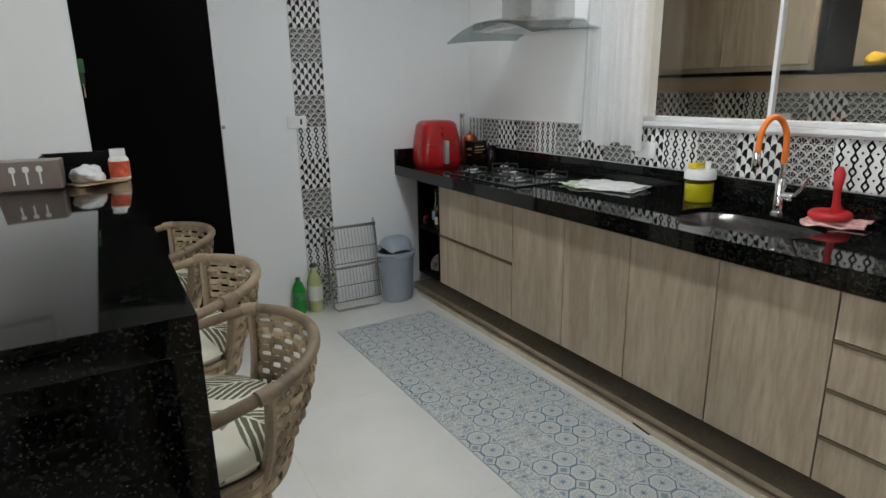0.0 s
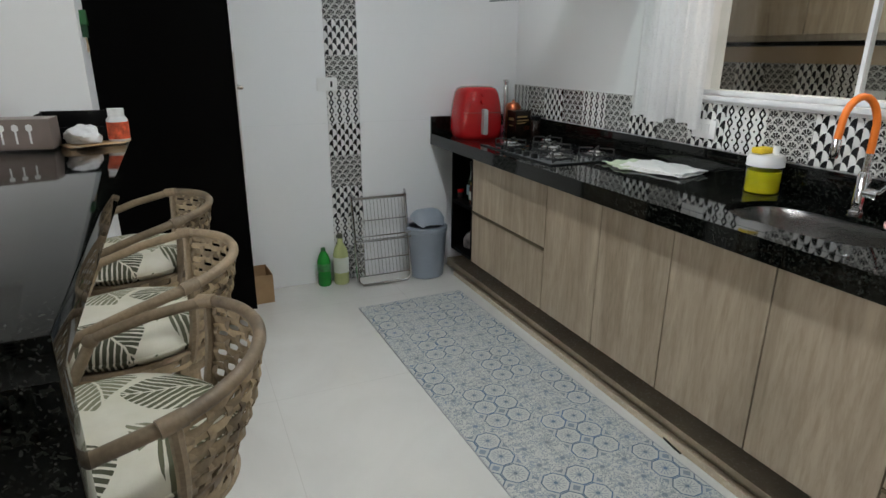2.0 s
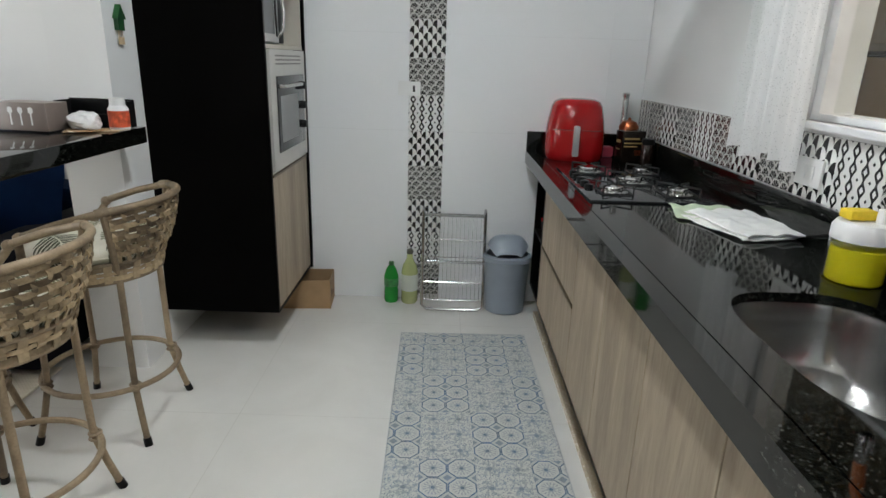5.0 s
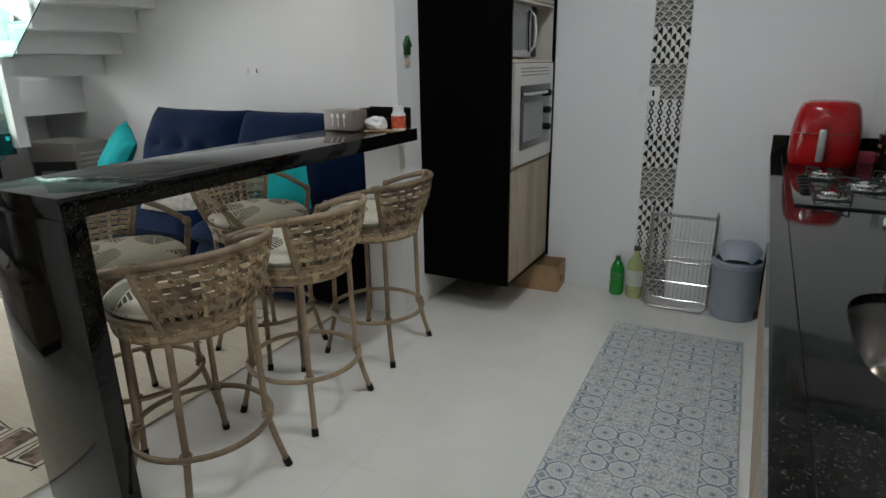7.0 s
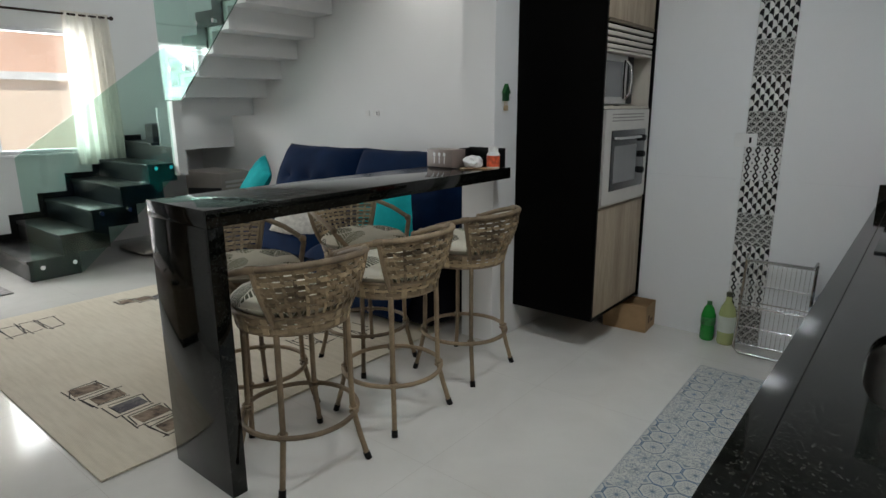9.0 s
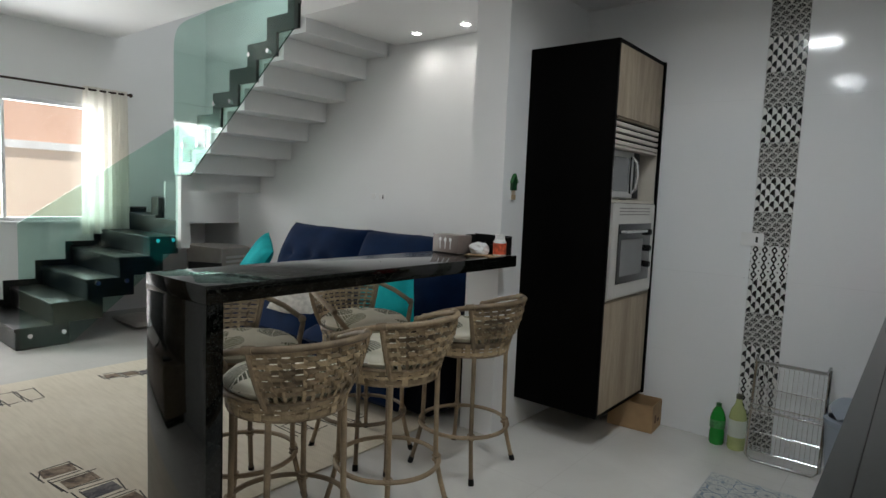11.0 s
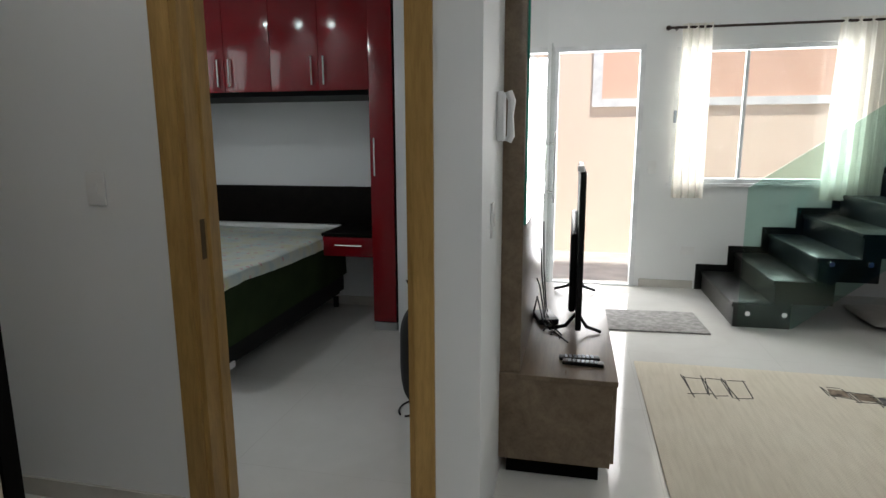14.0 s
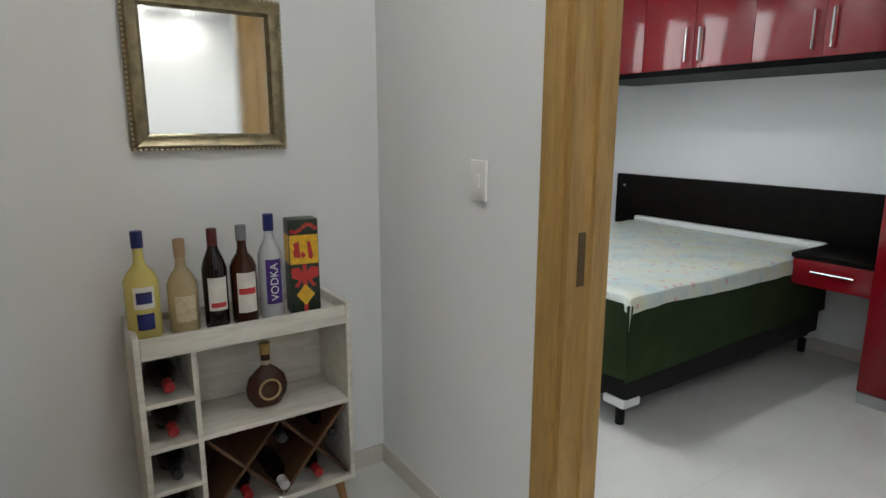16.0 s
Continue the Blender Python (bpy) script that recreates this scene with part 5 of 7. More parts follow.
part("print", boxes((0.1402, -0.05, 0.05, 0.1408, -0.02, 0.10), (0.1402, 0.0, 0.05, 0.1408, 0.05, 0.07)), plain("brown_print", (0.12, 0.06, 0.03), 0.8), cb)

# oven tower, floating on the wall
tw = thing("oven_tower", "tall black wall-hung oven cabinet with oak fronts", "cabinet", (0.035, 3.166, 0.0))
TD, TW = 0.545, 0.70
part("side_panel", B(0, 0, 0.19, TD, 0.02, 2.315, bevel=0.001, seg=1), BLACK_MDF, tw)
part("side_panel", B(0, TW - 0.02, 0.19, TD + 0.012, TW, 2.315, bevel=0.001, seg=1), BLACK_MDF, tw)
part("top_panel", B(0, 0.0205, 2.295, TD, TW - 0.0205, 2.315), BLACK_MDF, tw)
part("bottom_panel", B(0, 0.0205, 0.19, TD, TW - 0.0205, 0.208), BLACK_MDF, tw)
part("back_panel", B(0, 0.0205, 0.2085, 0.012, TW - 0.0205, 2.2945), BLACK_MDF, tw)
part("door", B(TD - 0.018, 0.0225, 0.21, TD, TW - 0.0225, 0.855, bevel=0.001, seg=1), OAK, tw, "lower oak door")
part("grip", B(TD - 0.014, 0.0225, 0.857, TD + 0.004, TW - 0.0225, 0.869), HANDLE, tw)
part("shelf", B(0.0125, 0.0205, 0.87, TD - 0.002, TW - 0.0205, 0.882), CREAM_PANEL, tw)
part("shelf", B(0.0125, 0.0205, 1.428, TD - 0.002, TW - 0.0205, 1.445), CREAM_PANEL, tw)
part("shelf", B(0.0125, 0.0205, 1.735, TD - 0.002, TW - 0.0205, 1.748), CREAM_PANEL, tw)
part("lining", boxes((0.0125, 0.0205, 1.4455, TD - 0.004, 0.03, 1.7345), (0.0125, TW - 0.03, 1.4455, TD - 0.004, TW - 0.0205, 1.7345), (0.0125, 0.0305, 1.4455, 0.02, TW - 0.0305, 1.7345)), CREAM_PANEL, tw)
part("door", B(TD - 0.018, 0.0225, 1.907, TD, TW - 0.0225, 2.293, bevel=0.001, seg=1), OAK, tw, "upper oak flap")
part("grip", B(TD - 0.014, 0.0225, 1.888, TD + 0.004, TW - 0.0225, 1.903), HANDLE, tw)
for i in range(4):
    part("slat", B(TD - 0.03, 0.0225, 1.754 + i * 0.034, TD - 0.002, TW - 0.0225, 1.776 + i * 0.034, bevel=0.003), CREAM_PANEL, tw, "ventilation slat")
ov = thing("built_in_oven", "pale steel built-in electric oven with dark glass door", "oven", (0.035 + 0.02, 3.166 + 0.032, 0.868))
OD, OW = 0.535, 0.636
part("body", B(0, 0.01, 0, OD - 0.03, OW - 0.01, 0.538), BLACK_PLASTIC, ov)
part("fascia", boxes((OD - 0.029, 0, 0, OD, OW, 0.075), (OD - 0.029, 0, 0.425, OD, OW, 0.542), (OD - 0.029, 0, 0.075, OD, 0.085, 0.425), (OD - 0.029, OW - 0.055, 0.075, OD, OW, 0.425)), OVEN_FRONT, ov)
dg = part("door", B(OD - 0.03, 0.0855, 0.0755, OD + 0.006, OW - 0.0555, 0.4245, bevel=0.004), DARK_GLASS, ov, "dark glass oven door")
part("window", B(OD + 0.0062, 0.12, 0.12, OD + 0.0078, OW - 0.19, 0.335), GREY_GLASS, dg, "grey reflective window")
part("handle", tube(bmesh.new(), [(OD + 0.006, 0.12, 0.38), (OD + 0.03, 0.125, 0.38), (OD + 0.03, OW - 0.195, 0.38), (OD + 0.006, OW - 0.19, 0.38)], 0.009, 8), STEEL, dg, "steel bar handle")
for i in range(3):
    part("knob", lathe(bmesh.new(), [(0.021, 0), (0.019, 0.018), (0.015, 0.022)], 18, (0, 0, 0)), BLACK_PLASTIC, ov, at=pose(OD + 0.006, OW - 0.105, 0.17 + i * 0.1, 0, 90, 0))
part("vent", boxes(*[(OD + 0.0002, 0.09 + j * 0.031, 0.475 + r * 0.018, OD + 0.001, 0.112 + j * 0.031, 0.482 + r * 0.018) for j in range(15) for r in range(3)]), plain("vent_shadow", (0.16, 0.155, 0.145), 0.5), ov)
mw = thing("microwave", "silver microwave oven with curved chrome handle", "microwave", (0.10, 3.166 + 0.045, 1.4215))
part("body", B(0, 0, 0.008, 0.40, 0.50, 0.292, bevel=0.006), WHITE_PLASTIC, mw)
dg = part("door", B(0.4005, 0.004, 0.012, 0.424, 0.40, 0.288, bevel=0.004), plain("silver_plastic", (0.48, 0.48, 0.475), 0.3, 0.4), mw)
part("window", B(0.4242, 0.04, 0.05, 0.4255, 0.33, 0.25), GREY_GLASS, dg)
part("handle", tube(bmesh.new(), [(0.424, 0.375, 0.04), (0.448, 0.385, 0.07), (0.455, 0.388, 0.15), (0.448, 0.385, 0.23), (0.424, 0.375, 0.262)], 0.009, 10), CHROME, dg, "curved chrome handle")
part("recess", tube(bmesh.new(), [(0.4245, 0.355, 0.04), (0.4255, 0.345, 0.15), (0.4245, 0.355, 0.262)], 0.006, 8), BLACK_PLASTIC, dg)
part("keypad", B(0.4005, 0.404, 0.012, 0.422, 0.496, 0.288, bevel=0.004), BLACK_PLASTIC, mw)
for fy in (0.04, 0.44):
    part("foot", boxes((0.04, fy, 0, 0.07, fy + 0.03, 0.0075), (0.33, fy, 0, 0.36, fy + 0.03, 0.0075)), BLACK_PLASTIC, mw)

for ob in (tw, ov, mw):
    ob.scale = (1.0, 0.99, 0.983)

# ---- breakfast bar ----
br = thing("breakfast_bar", "black granite breakfast bar with waterfall end", "bar counter", (0, 0, 0))
BX0, BX1, BY0, BY1, BZ = -0.262, 0.157, 1.08, 2.93, 1.087
part("top", B(BX0, BY0, BZ - 0.062, BX1, BY1 - 0.002, BZ, bevel=0.0025), GRANITE, br)
part("end_panel", B(BX0 + 0.001, BY0 + 0.001, 0.0005, BX1 - 0.001, BY0 + 0.062, BZ - 0.0625, bevel=0.002), GRANITE, br, "granite waterfall end")

nh = thing("napkin_holder", "brown printed box with white cutlery silhouettes", "box", (-0.16, 2.74, BZ + 0.0005), -6)
part("box", B(-0.10, -0.055, 0, 0.10, 0.055, 0.10, bevel=0.003), plain("taupe_print", (0.20, 0.16, 0.14), 0.35, 0, 0.2), nh)
bm = bmesh.new()
for i, x in enumerate((-0.04, 0.0, 0.04)):
    box(bm, x - 0.003, -0.0556, 0.02, x + 0.003, -0.0551, 0.06)
    lathe(bm, [(0.001, 0.058), (0.010, 0.066), (0.009, 0.08), (0.001, 0.084)], 10, (x, -0.0553, 0), 1, 0.03)
part("print", bm, WHITE_PLASTIC, nh, "white cutlery silhouettes")
bx = thing("tissue_box", "black gloss open box at the end of the bar", "box", (0.0, 2.865, BZ + 0.0005), -3)
for w in ((-0.13, -0.05, 0, 0.13, -0.044, 0.055), (-0.13, 0.044, 0, 0.13, 0.05, 0.105), (-0.13, -0.044, 0, -0.124, 0.044, 0.10), (0.124, -0.044, 0, 0.13, 0.044, 0.10)):
    part("side", B(*w), BLACK_PLASTIC, bx)
part("bottom", B(-0.124, -0.044, 0, 0.124, 0.044, 0.006), BLACK_PLASTIC, bx)
bgm = bmesh.new()
bmesh.ops.create_icosphere(bgm, subdivisions=4, radius=0.058)
for v in bgm.verts:
    v.co *= 1 + 0.35 * noise.noise(v.co * 24) + 0.12 * noise.noise(v.co * 70)
    v.co.z = max(v.co.z * 0.65, -0.025)
solid("plastic_wrap", bgm, plain("milky_film", (0.72, 0.72, 0.72), 0.25, 0, 0.05), "crumpled white plastic wrap on papers", "bag", (0.02, 2.765, BZ + 0.031), 20)
pp = thing("paper_stack", "brown paper notes and envelopes on the bar", "papers", (0.04, 2.76, BZ + 0.0005), 25)
for i in range(3):
    part("sheet", B(-0.09, -0.06, 0.0015 * i, 0.09, 0.06, 0.0015 * i + 0.0012), (CARDBOARD, plain("cream_paper", (0.6, 0.5, 0.36), 0.8), CARDBOARD)[i], pp, at=pose(0.01 * i, 0, 0, 0, 0, 9 * i))
OR_LABEL = plain("orange_label", (0.62, 0.10, 0.04), 0.45, 0, 0.5, 45)
bottle("pill_bottle", "white supplement bottle with orange printed label", (0.125, 2.80, BZ + 0.0005), [(0.033, 0), (0.036, 0.006), (0.036, 0.078), (0.028, 0.09)], [(0.027, 0.0905), (0.027, 0.118), (0.004, 0.12)], WHITE_PLASTIC, WHITE_PLASTIC, (0.012, 0.072, 0.0365, OR_LABEL, "orange printed label"))

# wall ornament
bh = thing("birdhouse_ornament", "small green wooden birdhouse key ornament on the wall", "ornament", (0.04, 3.03, 1.475), 90)
bh.scale = (0.8, 0.8, 0.82)
GREEN_PAINT = plain("green_paint", (0.006, 0.05, 0.015), 0.5)
part("house", prism(bmesh.new(), [(-0.028, -0.03), (0.028, -0.03), (0.028, 0.03), (0, 0.075), (-0.028, 0.03)], "y", -0.022, 0), GREEN_PAINT, bh)
part("roof", prism(bmesh.new(), [(-0.036, 0.022), (0, 0.078), (0.036, 0.022), (0.036, 0.03), (0, 0.088), (-0.036, 0.03)], "y", -0.028, 0), GREEN_CAP, bh)
bm = bmesh.new()
for i, x in enumerate((-0.018, -0.002, 0.016)):
    tube(bm, [(x, -0.012, -0.03), (x, -0.014, -0.06)], 0.002, 5)
    box(bm, x - 0.007, -0.017, -0.095, x + 0.007, -0.011, -0.06)
part("keys", bm, plain("bone_beads", (0.5, 0.38, 0.24), 0.5, 0, 0.3), bh)

# ---- bar stools ----


def rattan(name, c0, c1):
    M = Mat(name, 0.55)
    v = M.coords()
    n, f = M.noise(v, 5.5, 4, 0.6, 0.5), M.noise(v, 120, 3)
    shade = (Sx(M.t, n) * 0.72 + M.rand() * 0.26)
    M.color(M.mix(0.4, M.ramp(shade, [(0.3, c0), (0.66, c1)]), M.ramp(f, [(0.35, (0.6, 0.58, 0.55)), (0.6, (1, 1, 1))]), "MULTIPLY"))
    return M.bump(f, 0.25, 0.001).m


CANE = rattan("woven_synthetic_cane", (0.085, 0.06, 0.034), (0.56, 0.43, 0.265))
CANE_RAIL = rattan("cane_wrapped_tube", (0.13, 0.095, 0.06), (0.36, 0.27, 0.17))


def leaf_print():
    M = Mat("palm_leaf_fabric", 0.85)
    c = M.coords()
    vo = M.node("ShaderNodeTexVoronoi")
    vo.inputs["Scale"].default_value = 4.6
    M.link(c, vo.inputs["Vector"])
    sub = M.node("ShaderNodeVectorMath")
    sub.operation = "SUBTRACT"
    M.link(c, sub.inputs[0])
    M.link(vo.outputs["Position"], sub.inputs[1])
    x, y, _ = M.axes(sub.outputs[0])
    sep = M.node("ShaderNodeSeparateColor")
    M.link(vo.outputs["Color"], sep.inputs[0])
    rnd, pick = Sx(M.t, sep.outputs[0]), Sx(M.t, sep.outputs[1])
    ang = rnd * 6.283
    ca, sa = (ang + 1.5708).sin(), ang.sin()
    u, w = (x * ca + y * sa) * 4.6, (y * ca - x * sa) * 4.6
    n = Sx(M.t, M.noise(c, 22, 3))
    w = w + (u * u) * 0.22 + (n - 0.5) * 0.05
    wide = (u * u * -3.0 + 0.74) * 0.5 * (u * 0.5 + 1.0)
    frond = (w.abs() < wide)
    ribs = ((u * 58.0 - w.abs() * 70.0).sin() > (w.abs() * 1.6 - 0.75))
    vein = w.abs() > 0.012
    leaf = frond * ribs * vein
    base = M.mix(n, (0.60, 0.56, 0.44), (0.72, 0.69, 0.58))
    green = M.ramp(pick, [(0.25, (0.035, 0.036, 0.02)), (0.5, (0.12, 0.12, 0.065)), (0.8, (0.33, 0.32, 0.21))])
    M.color(M.mix(leaf, base, green))
    return M.bump(M.noise(c, 240, 2), 0.3, 0.0008).m


LEAF = leaf_print()
SEAT_Z, RS = 0.69, 0.228


def slab_strip(pts, half, thick):
    """A flat cane strip through points, each with its own across and outward directions."""
    bm, prev = bmesh.new(), None
    for p, w, o in pts:
        vs = [bm.verts.new(q) for q in (p + w * half, p - w * half, p - w * half + o * thick, p + w * half + o * thick)]
        if prev:
            for j in range(4):
                bm.faces.new((prev[j], prev[(j + 1) % 4], vs[(j + 1) % 4], vs[j]))
        else:
            bm.faces.new(vs[::-1])
        prev = vs
    bm.faces.new(prev)
    return bm


def make_stool(at, rz):
    """The back faces +x; legs, back posts and arm posts stand on the same four corners."""
    t = thing("bar_stool", "woven cane bar stool with palm-leaf print cushion", "bar stool", at, rz, "bar stools")
    for q in range(4):
        a = math.pi / 4 + q * math.pi / 2
        c, s = math.cos(a), math.sin(a)
        P = [(0.212, SEAT_Z - 0.06), (0.214, 0.45), (0.217, 0.25), (0.224, 0.20), (0.245, 0.11), (0.272, 0.014)]
        lg = part("leg", tube(bmesh.new(), [(r * c, r * s, z) for r, z in P], 0.0115, 10), CANE_RAIL, t)
        part("foot", tube(bmesh.new(), [(0.267 * c, 0.267 * s, 0.03), (0.277 * c, 0.277 * s, 0.0)], 0.0145, 10), BLACK_PLASTIC, lg, "black rubber foot")
        bm = bmesh.new()
        for z in (0.232, 0.214):
            tube(bm, [(0.222 * c + 0.017 * math.cos(b), 0.222 * s + 0.017 * math.sin(b), z) for b in [k * math.pi / 6 for k in range(12)]], 0.0045, 6, True)
        part("cane_knot", bm, CANE_RAIL, lg)
    part("foot_ring", tube(bmesh.new(), ring_pts(0, 0, 0.222, 0.232, 44), 0.0105, 8, True), CANE_RAIL, t)
    # seat rim with an open woven band
    bm = bmesh.new()
    tube(bm, ring_pts(0, 0, SEAT_Z, RS, 44), 0.0085, 8, True)
    tube(bm, ring_pts(0, 0, SEAT_Z - 0.066, RS - 0.016, 44), 0.0085, 8, True)
    part("seat_rail", bm, CANE_RAIL, t)
    up = Vector((0, 0, 1))
    for i in range(30):
        a = 2 * math.pi * (i + 0.5) / 30
        n = Vector((math.cos(a), math.sin(a), 0))
        tg = Vector((-n.y, n.x, 0))
        pts = []
        for k in range(5):
            v = k / 4
            r = RS - 0.016 * v + (0.005 if (i + (k > 1) + (k > 2)) % 2 else -0.001)
            pts.append((n * r + up * (SEAT_Z - 0.066 * v), tg, n))
        part("band_strip", slab_strip(pts, 0.0125, 0.0028), CANE, t)
    for row, (z, half) in enumerate(((SEAT_Z - 0.0135, 0.0085), (SEAT_Z - 0.033, 0.0058), (SEAT_Z - 0.0525, 0.0085))):
        r = RS - 0.016 * (SEAT_Z - z) / 0.066
        pts = []
        for k in range(121):
            a = 2 * math.pi * k / 120
            n = Vector((math.cos(a), math.sin(a), 0))
            pts.append((n * (r + 0.004 * math.sin(15 * a + math.pi * row)) + up * z, up, n))
        part("band_weaver", slab_strip(pts, half, 0.0028), CANE, t)
    part("seat_base", lathe(bmesh.new(), [(RS - 0.03, SEAT_Z - 0.03), (RS - 0.016, SEAT_Z - 0.012), (0.01, SEAT_Z - 0.01)], 32), CANE, t)
    bm = lathe(bmesh.new(), [(0.06, SEAT_Z - 0.008), (RS - 0.03, SEAT_Z - 0.006), (RS - 0.008, SEAT_Z + 0.008), (RS + 0.001, SEAT_Z + 0.024), (RS - 0.003, SEAT_Z + 0.036), (RS - 0.024, SEAT_Z + 0.053), (RS - 0.07, SEAT_Z + 0.066), (RS - 0.14, SEAT_Z + 0.072), (0.01, SEAT_Z + 0.073)], 44)
    for v in bm.verts:
        v.co.z += 0.006 * noise.noise(v.co * 9)
    part("cushion", bm, LEAF, t, "round palm-leaf print cushion")
    bm = bmesh.new()
    tube(bm, ring_pts(0, 0, SEAT_Z + 0.026, RS + 0.002, 44), 0.004, 6, True)
    part("piping", bm, LEAF, t)

    # top rail: back arc, straight arms and front posts
    LIM = 0.95

    def rail(a):
        k = abs(a) / LIM
        return Vector((0.288 * math.cos(a * 0.98), 0.292 * math.sin(a * 0.98), SEAT_Z + 0.207 - 0.012 * k * k))
    arc = [rail(-LIM + 2 * LIM * i / 24) for i in range(25)]

    def arm(sg):
        p = arc[-1] if sg > 0 else arc[0]
        knee = Vector((-0.085, sg * 0.262, SEAT_Z + 0.118))
        mid = p.lerp(knee, 0.5) + Vector((0, sg * 0.010, 0.004))
        return [mid, knee + Vector((0.02, 0, 0.004)), knee + Vector((0.004, 0, -0.004)), knee + Vector((-0.004, -sg * 0.003, -0.022)), Vector((-0.150, sg * 0.168, SEAT_Z - 0.03))]
    path = arm(-1)[::-1] + arc + arm(1)
    part("arm_rail", tube(bmesh.new(), path, 0.0128, 10), CANE_RAIL, t, "cane-wrapped back and arm rail")
    for sg in (-1, 1):
        p = arm(sg)[2]
        bm = bmesh.new()
        bmesh.ops.create_uvsphere(bm, u_segments=12, v_segments=8, radius=0.0185)
        part("arm_knot", bm, CANE_RAIL, t, at=Matrix.Translation(p))
        a = sg * LIM
        foot = Vector((0.205 * math.cos(sg * math.pi / 4), 0.205 * math.sin(sg * math.pi / 4), SEAT_Z - 0.05))
        part("back_post", tube(bmesh.new(), [foot.lerp(rail(a), v / 6) + Vector((math.cos(a), math.sin(a), 0)) * 0.014 * math.sin(math.pi * v / 6) for v in range(7)], 0.0115, 8), CANE_RAIL, t)
        part("rail_knot", tube(bmesh.new(), [rail(a * 1.04) + Vector((-0.012, sg * 0.002, -0.003)), rail(a * 0.93)], 0.0158, 10), CANE_RAIL, t)

    # woven back
    def back(a, v):
        low = Vector((RS * math.cos(a * 0.84), RS * math.sin(a * 0.84), SEAT_Z - 0.004))
        p = low.lerp(rail(a), v)
        return p + Vector((math.cos(a), math.sin(a), 0)) * 0.012 * math.sin(math.pi * v)
    cols, rows, lim = 13, 8, 0.90
    for i in range(cols):
        a = -lim + 2 * lim * i / (cols - 1)
        n = Vector((math.cos(a), math.sin(a), 0))
        tg = Vector((-n.y, n.x, 0))
        pts = []
        for k in range(29):
            v = k / 28
            w = (v - 0.17) / 0.79 * rows
            o = 0.0042 * math.cos(math.pi * w + math.pi * i) if v > 0.14 else 0.0
            pts.append((back(a, v) + n * o, tg, n))
        part("cane_strip", slab_strip(pts, 0.0068, 0.0026), CANE, t)
    for j in range(rows):
        v = 0.17 + 0.79 * (j + 0.5) / rows
        m = 60
        pts = []
        for k in range(m + 1):
            a = (lim + 0.04) * (2 * k / m - 1)
            n = Vector((math.cos(a), math.sin(a), 0))
            sag = -0.035 * (1 - j / (rows - 1)) * (1 - (a / lim) ** 2) * 0.5
            pts.append((back(a, v + sag) - n * 0.0042 * math.sin(math.pi * (j + 0.5) + math.pi * (a + lim) / (2 * lim) * (cols - 1) + math.pi / 2), up, n))
        part("cane_strip", slab_strip(pts, 0.0082, 0.0026), CANE, t)
    return t


st = make_stool((0.132, 1.42, 0.0), -9)
for x, y, r in ((0.135, 1.96, 0), (0.108, 2.56, 2), (-0.37, 1.55, 184), (-0.39, 2.295, 176)):
    copy_thing(st, pose(x, y, 0.0, 0, 0, r))

# tall cabinet behind the walker
tc = thing("tall_cabinet", "tall oak-fronted cabinet with black side edge", "cabinet", (0.42, -0.80, 0))
part("side_panel", B(0, 0.0, 0.0005, 0.02, 0.62, 2.3), BLACK_MDF, tc)
part("body", B(0.0205, 0.0, 0.06, 0.78, 0.60, 2.3), BLACK_MDF, tc)
part("door", B(0.0215, 0.601, 0.065, 0.40, 0.618, 2.29, bevel=0.001, seg=1), OAK, tc)
part("door", B(0.403, 0.601, 0.065, 0.779, 0.618, 2.29, bevel=0.001, seg=1), OAK, tc)

# ---- living room ----


def velvet(name, c):
    M = Mat(name, 0.85, 0, 0.12)
    v = M.coords()
    n, f = M.noise(v, 5, 4), M.noise(v, 180, 2)
    M.color(M.ramp(n, [(0.3, tuple(k * 0.72 for k in c)), (0.7, tuple(k * 1.2 for k in c))]))
    M.b.inputs["Sheen Weight"].default_value = 0.03
    M.b.inputs["Sheen Roughness"].default_value = 0.4
    return M.bump(f, 0.3, 0.001).m


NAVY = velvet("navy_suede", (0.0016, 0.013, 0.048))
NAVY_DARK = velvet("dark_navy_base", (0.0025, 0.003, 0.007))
TEAL = velvet("turquoise_fabric", (0.012, 0.38, 0.40))
CREAM_KNIT = plain("cream_crochet", (0.62, 0.60, 0.55), 0.95, 0, 0.2, 30, 140, 0.8)


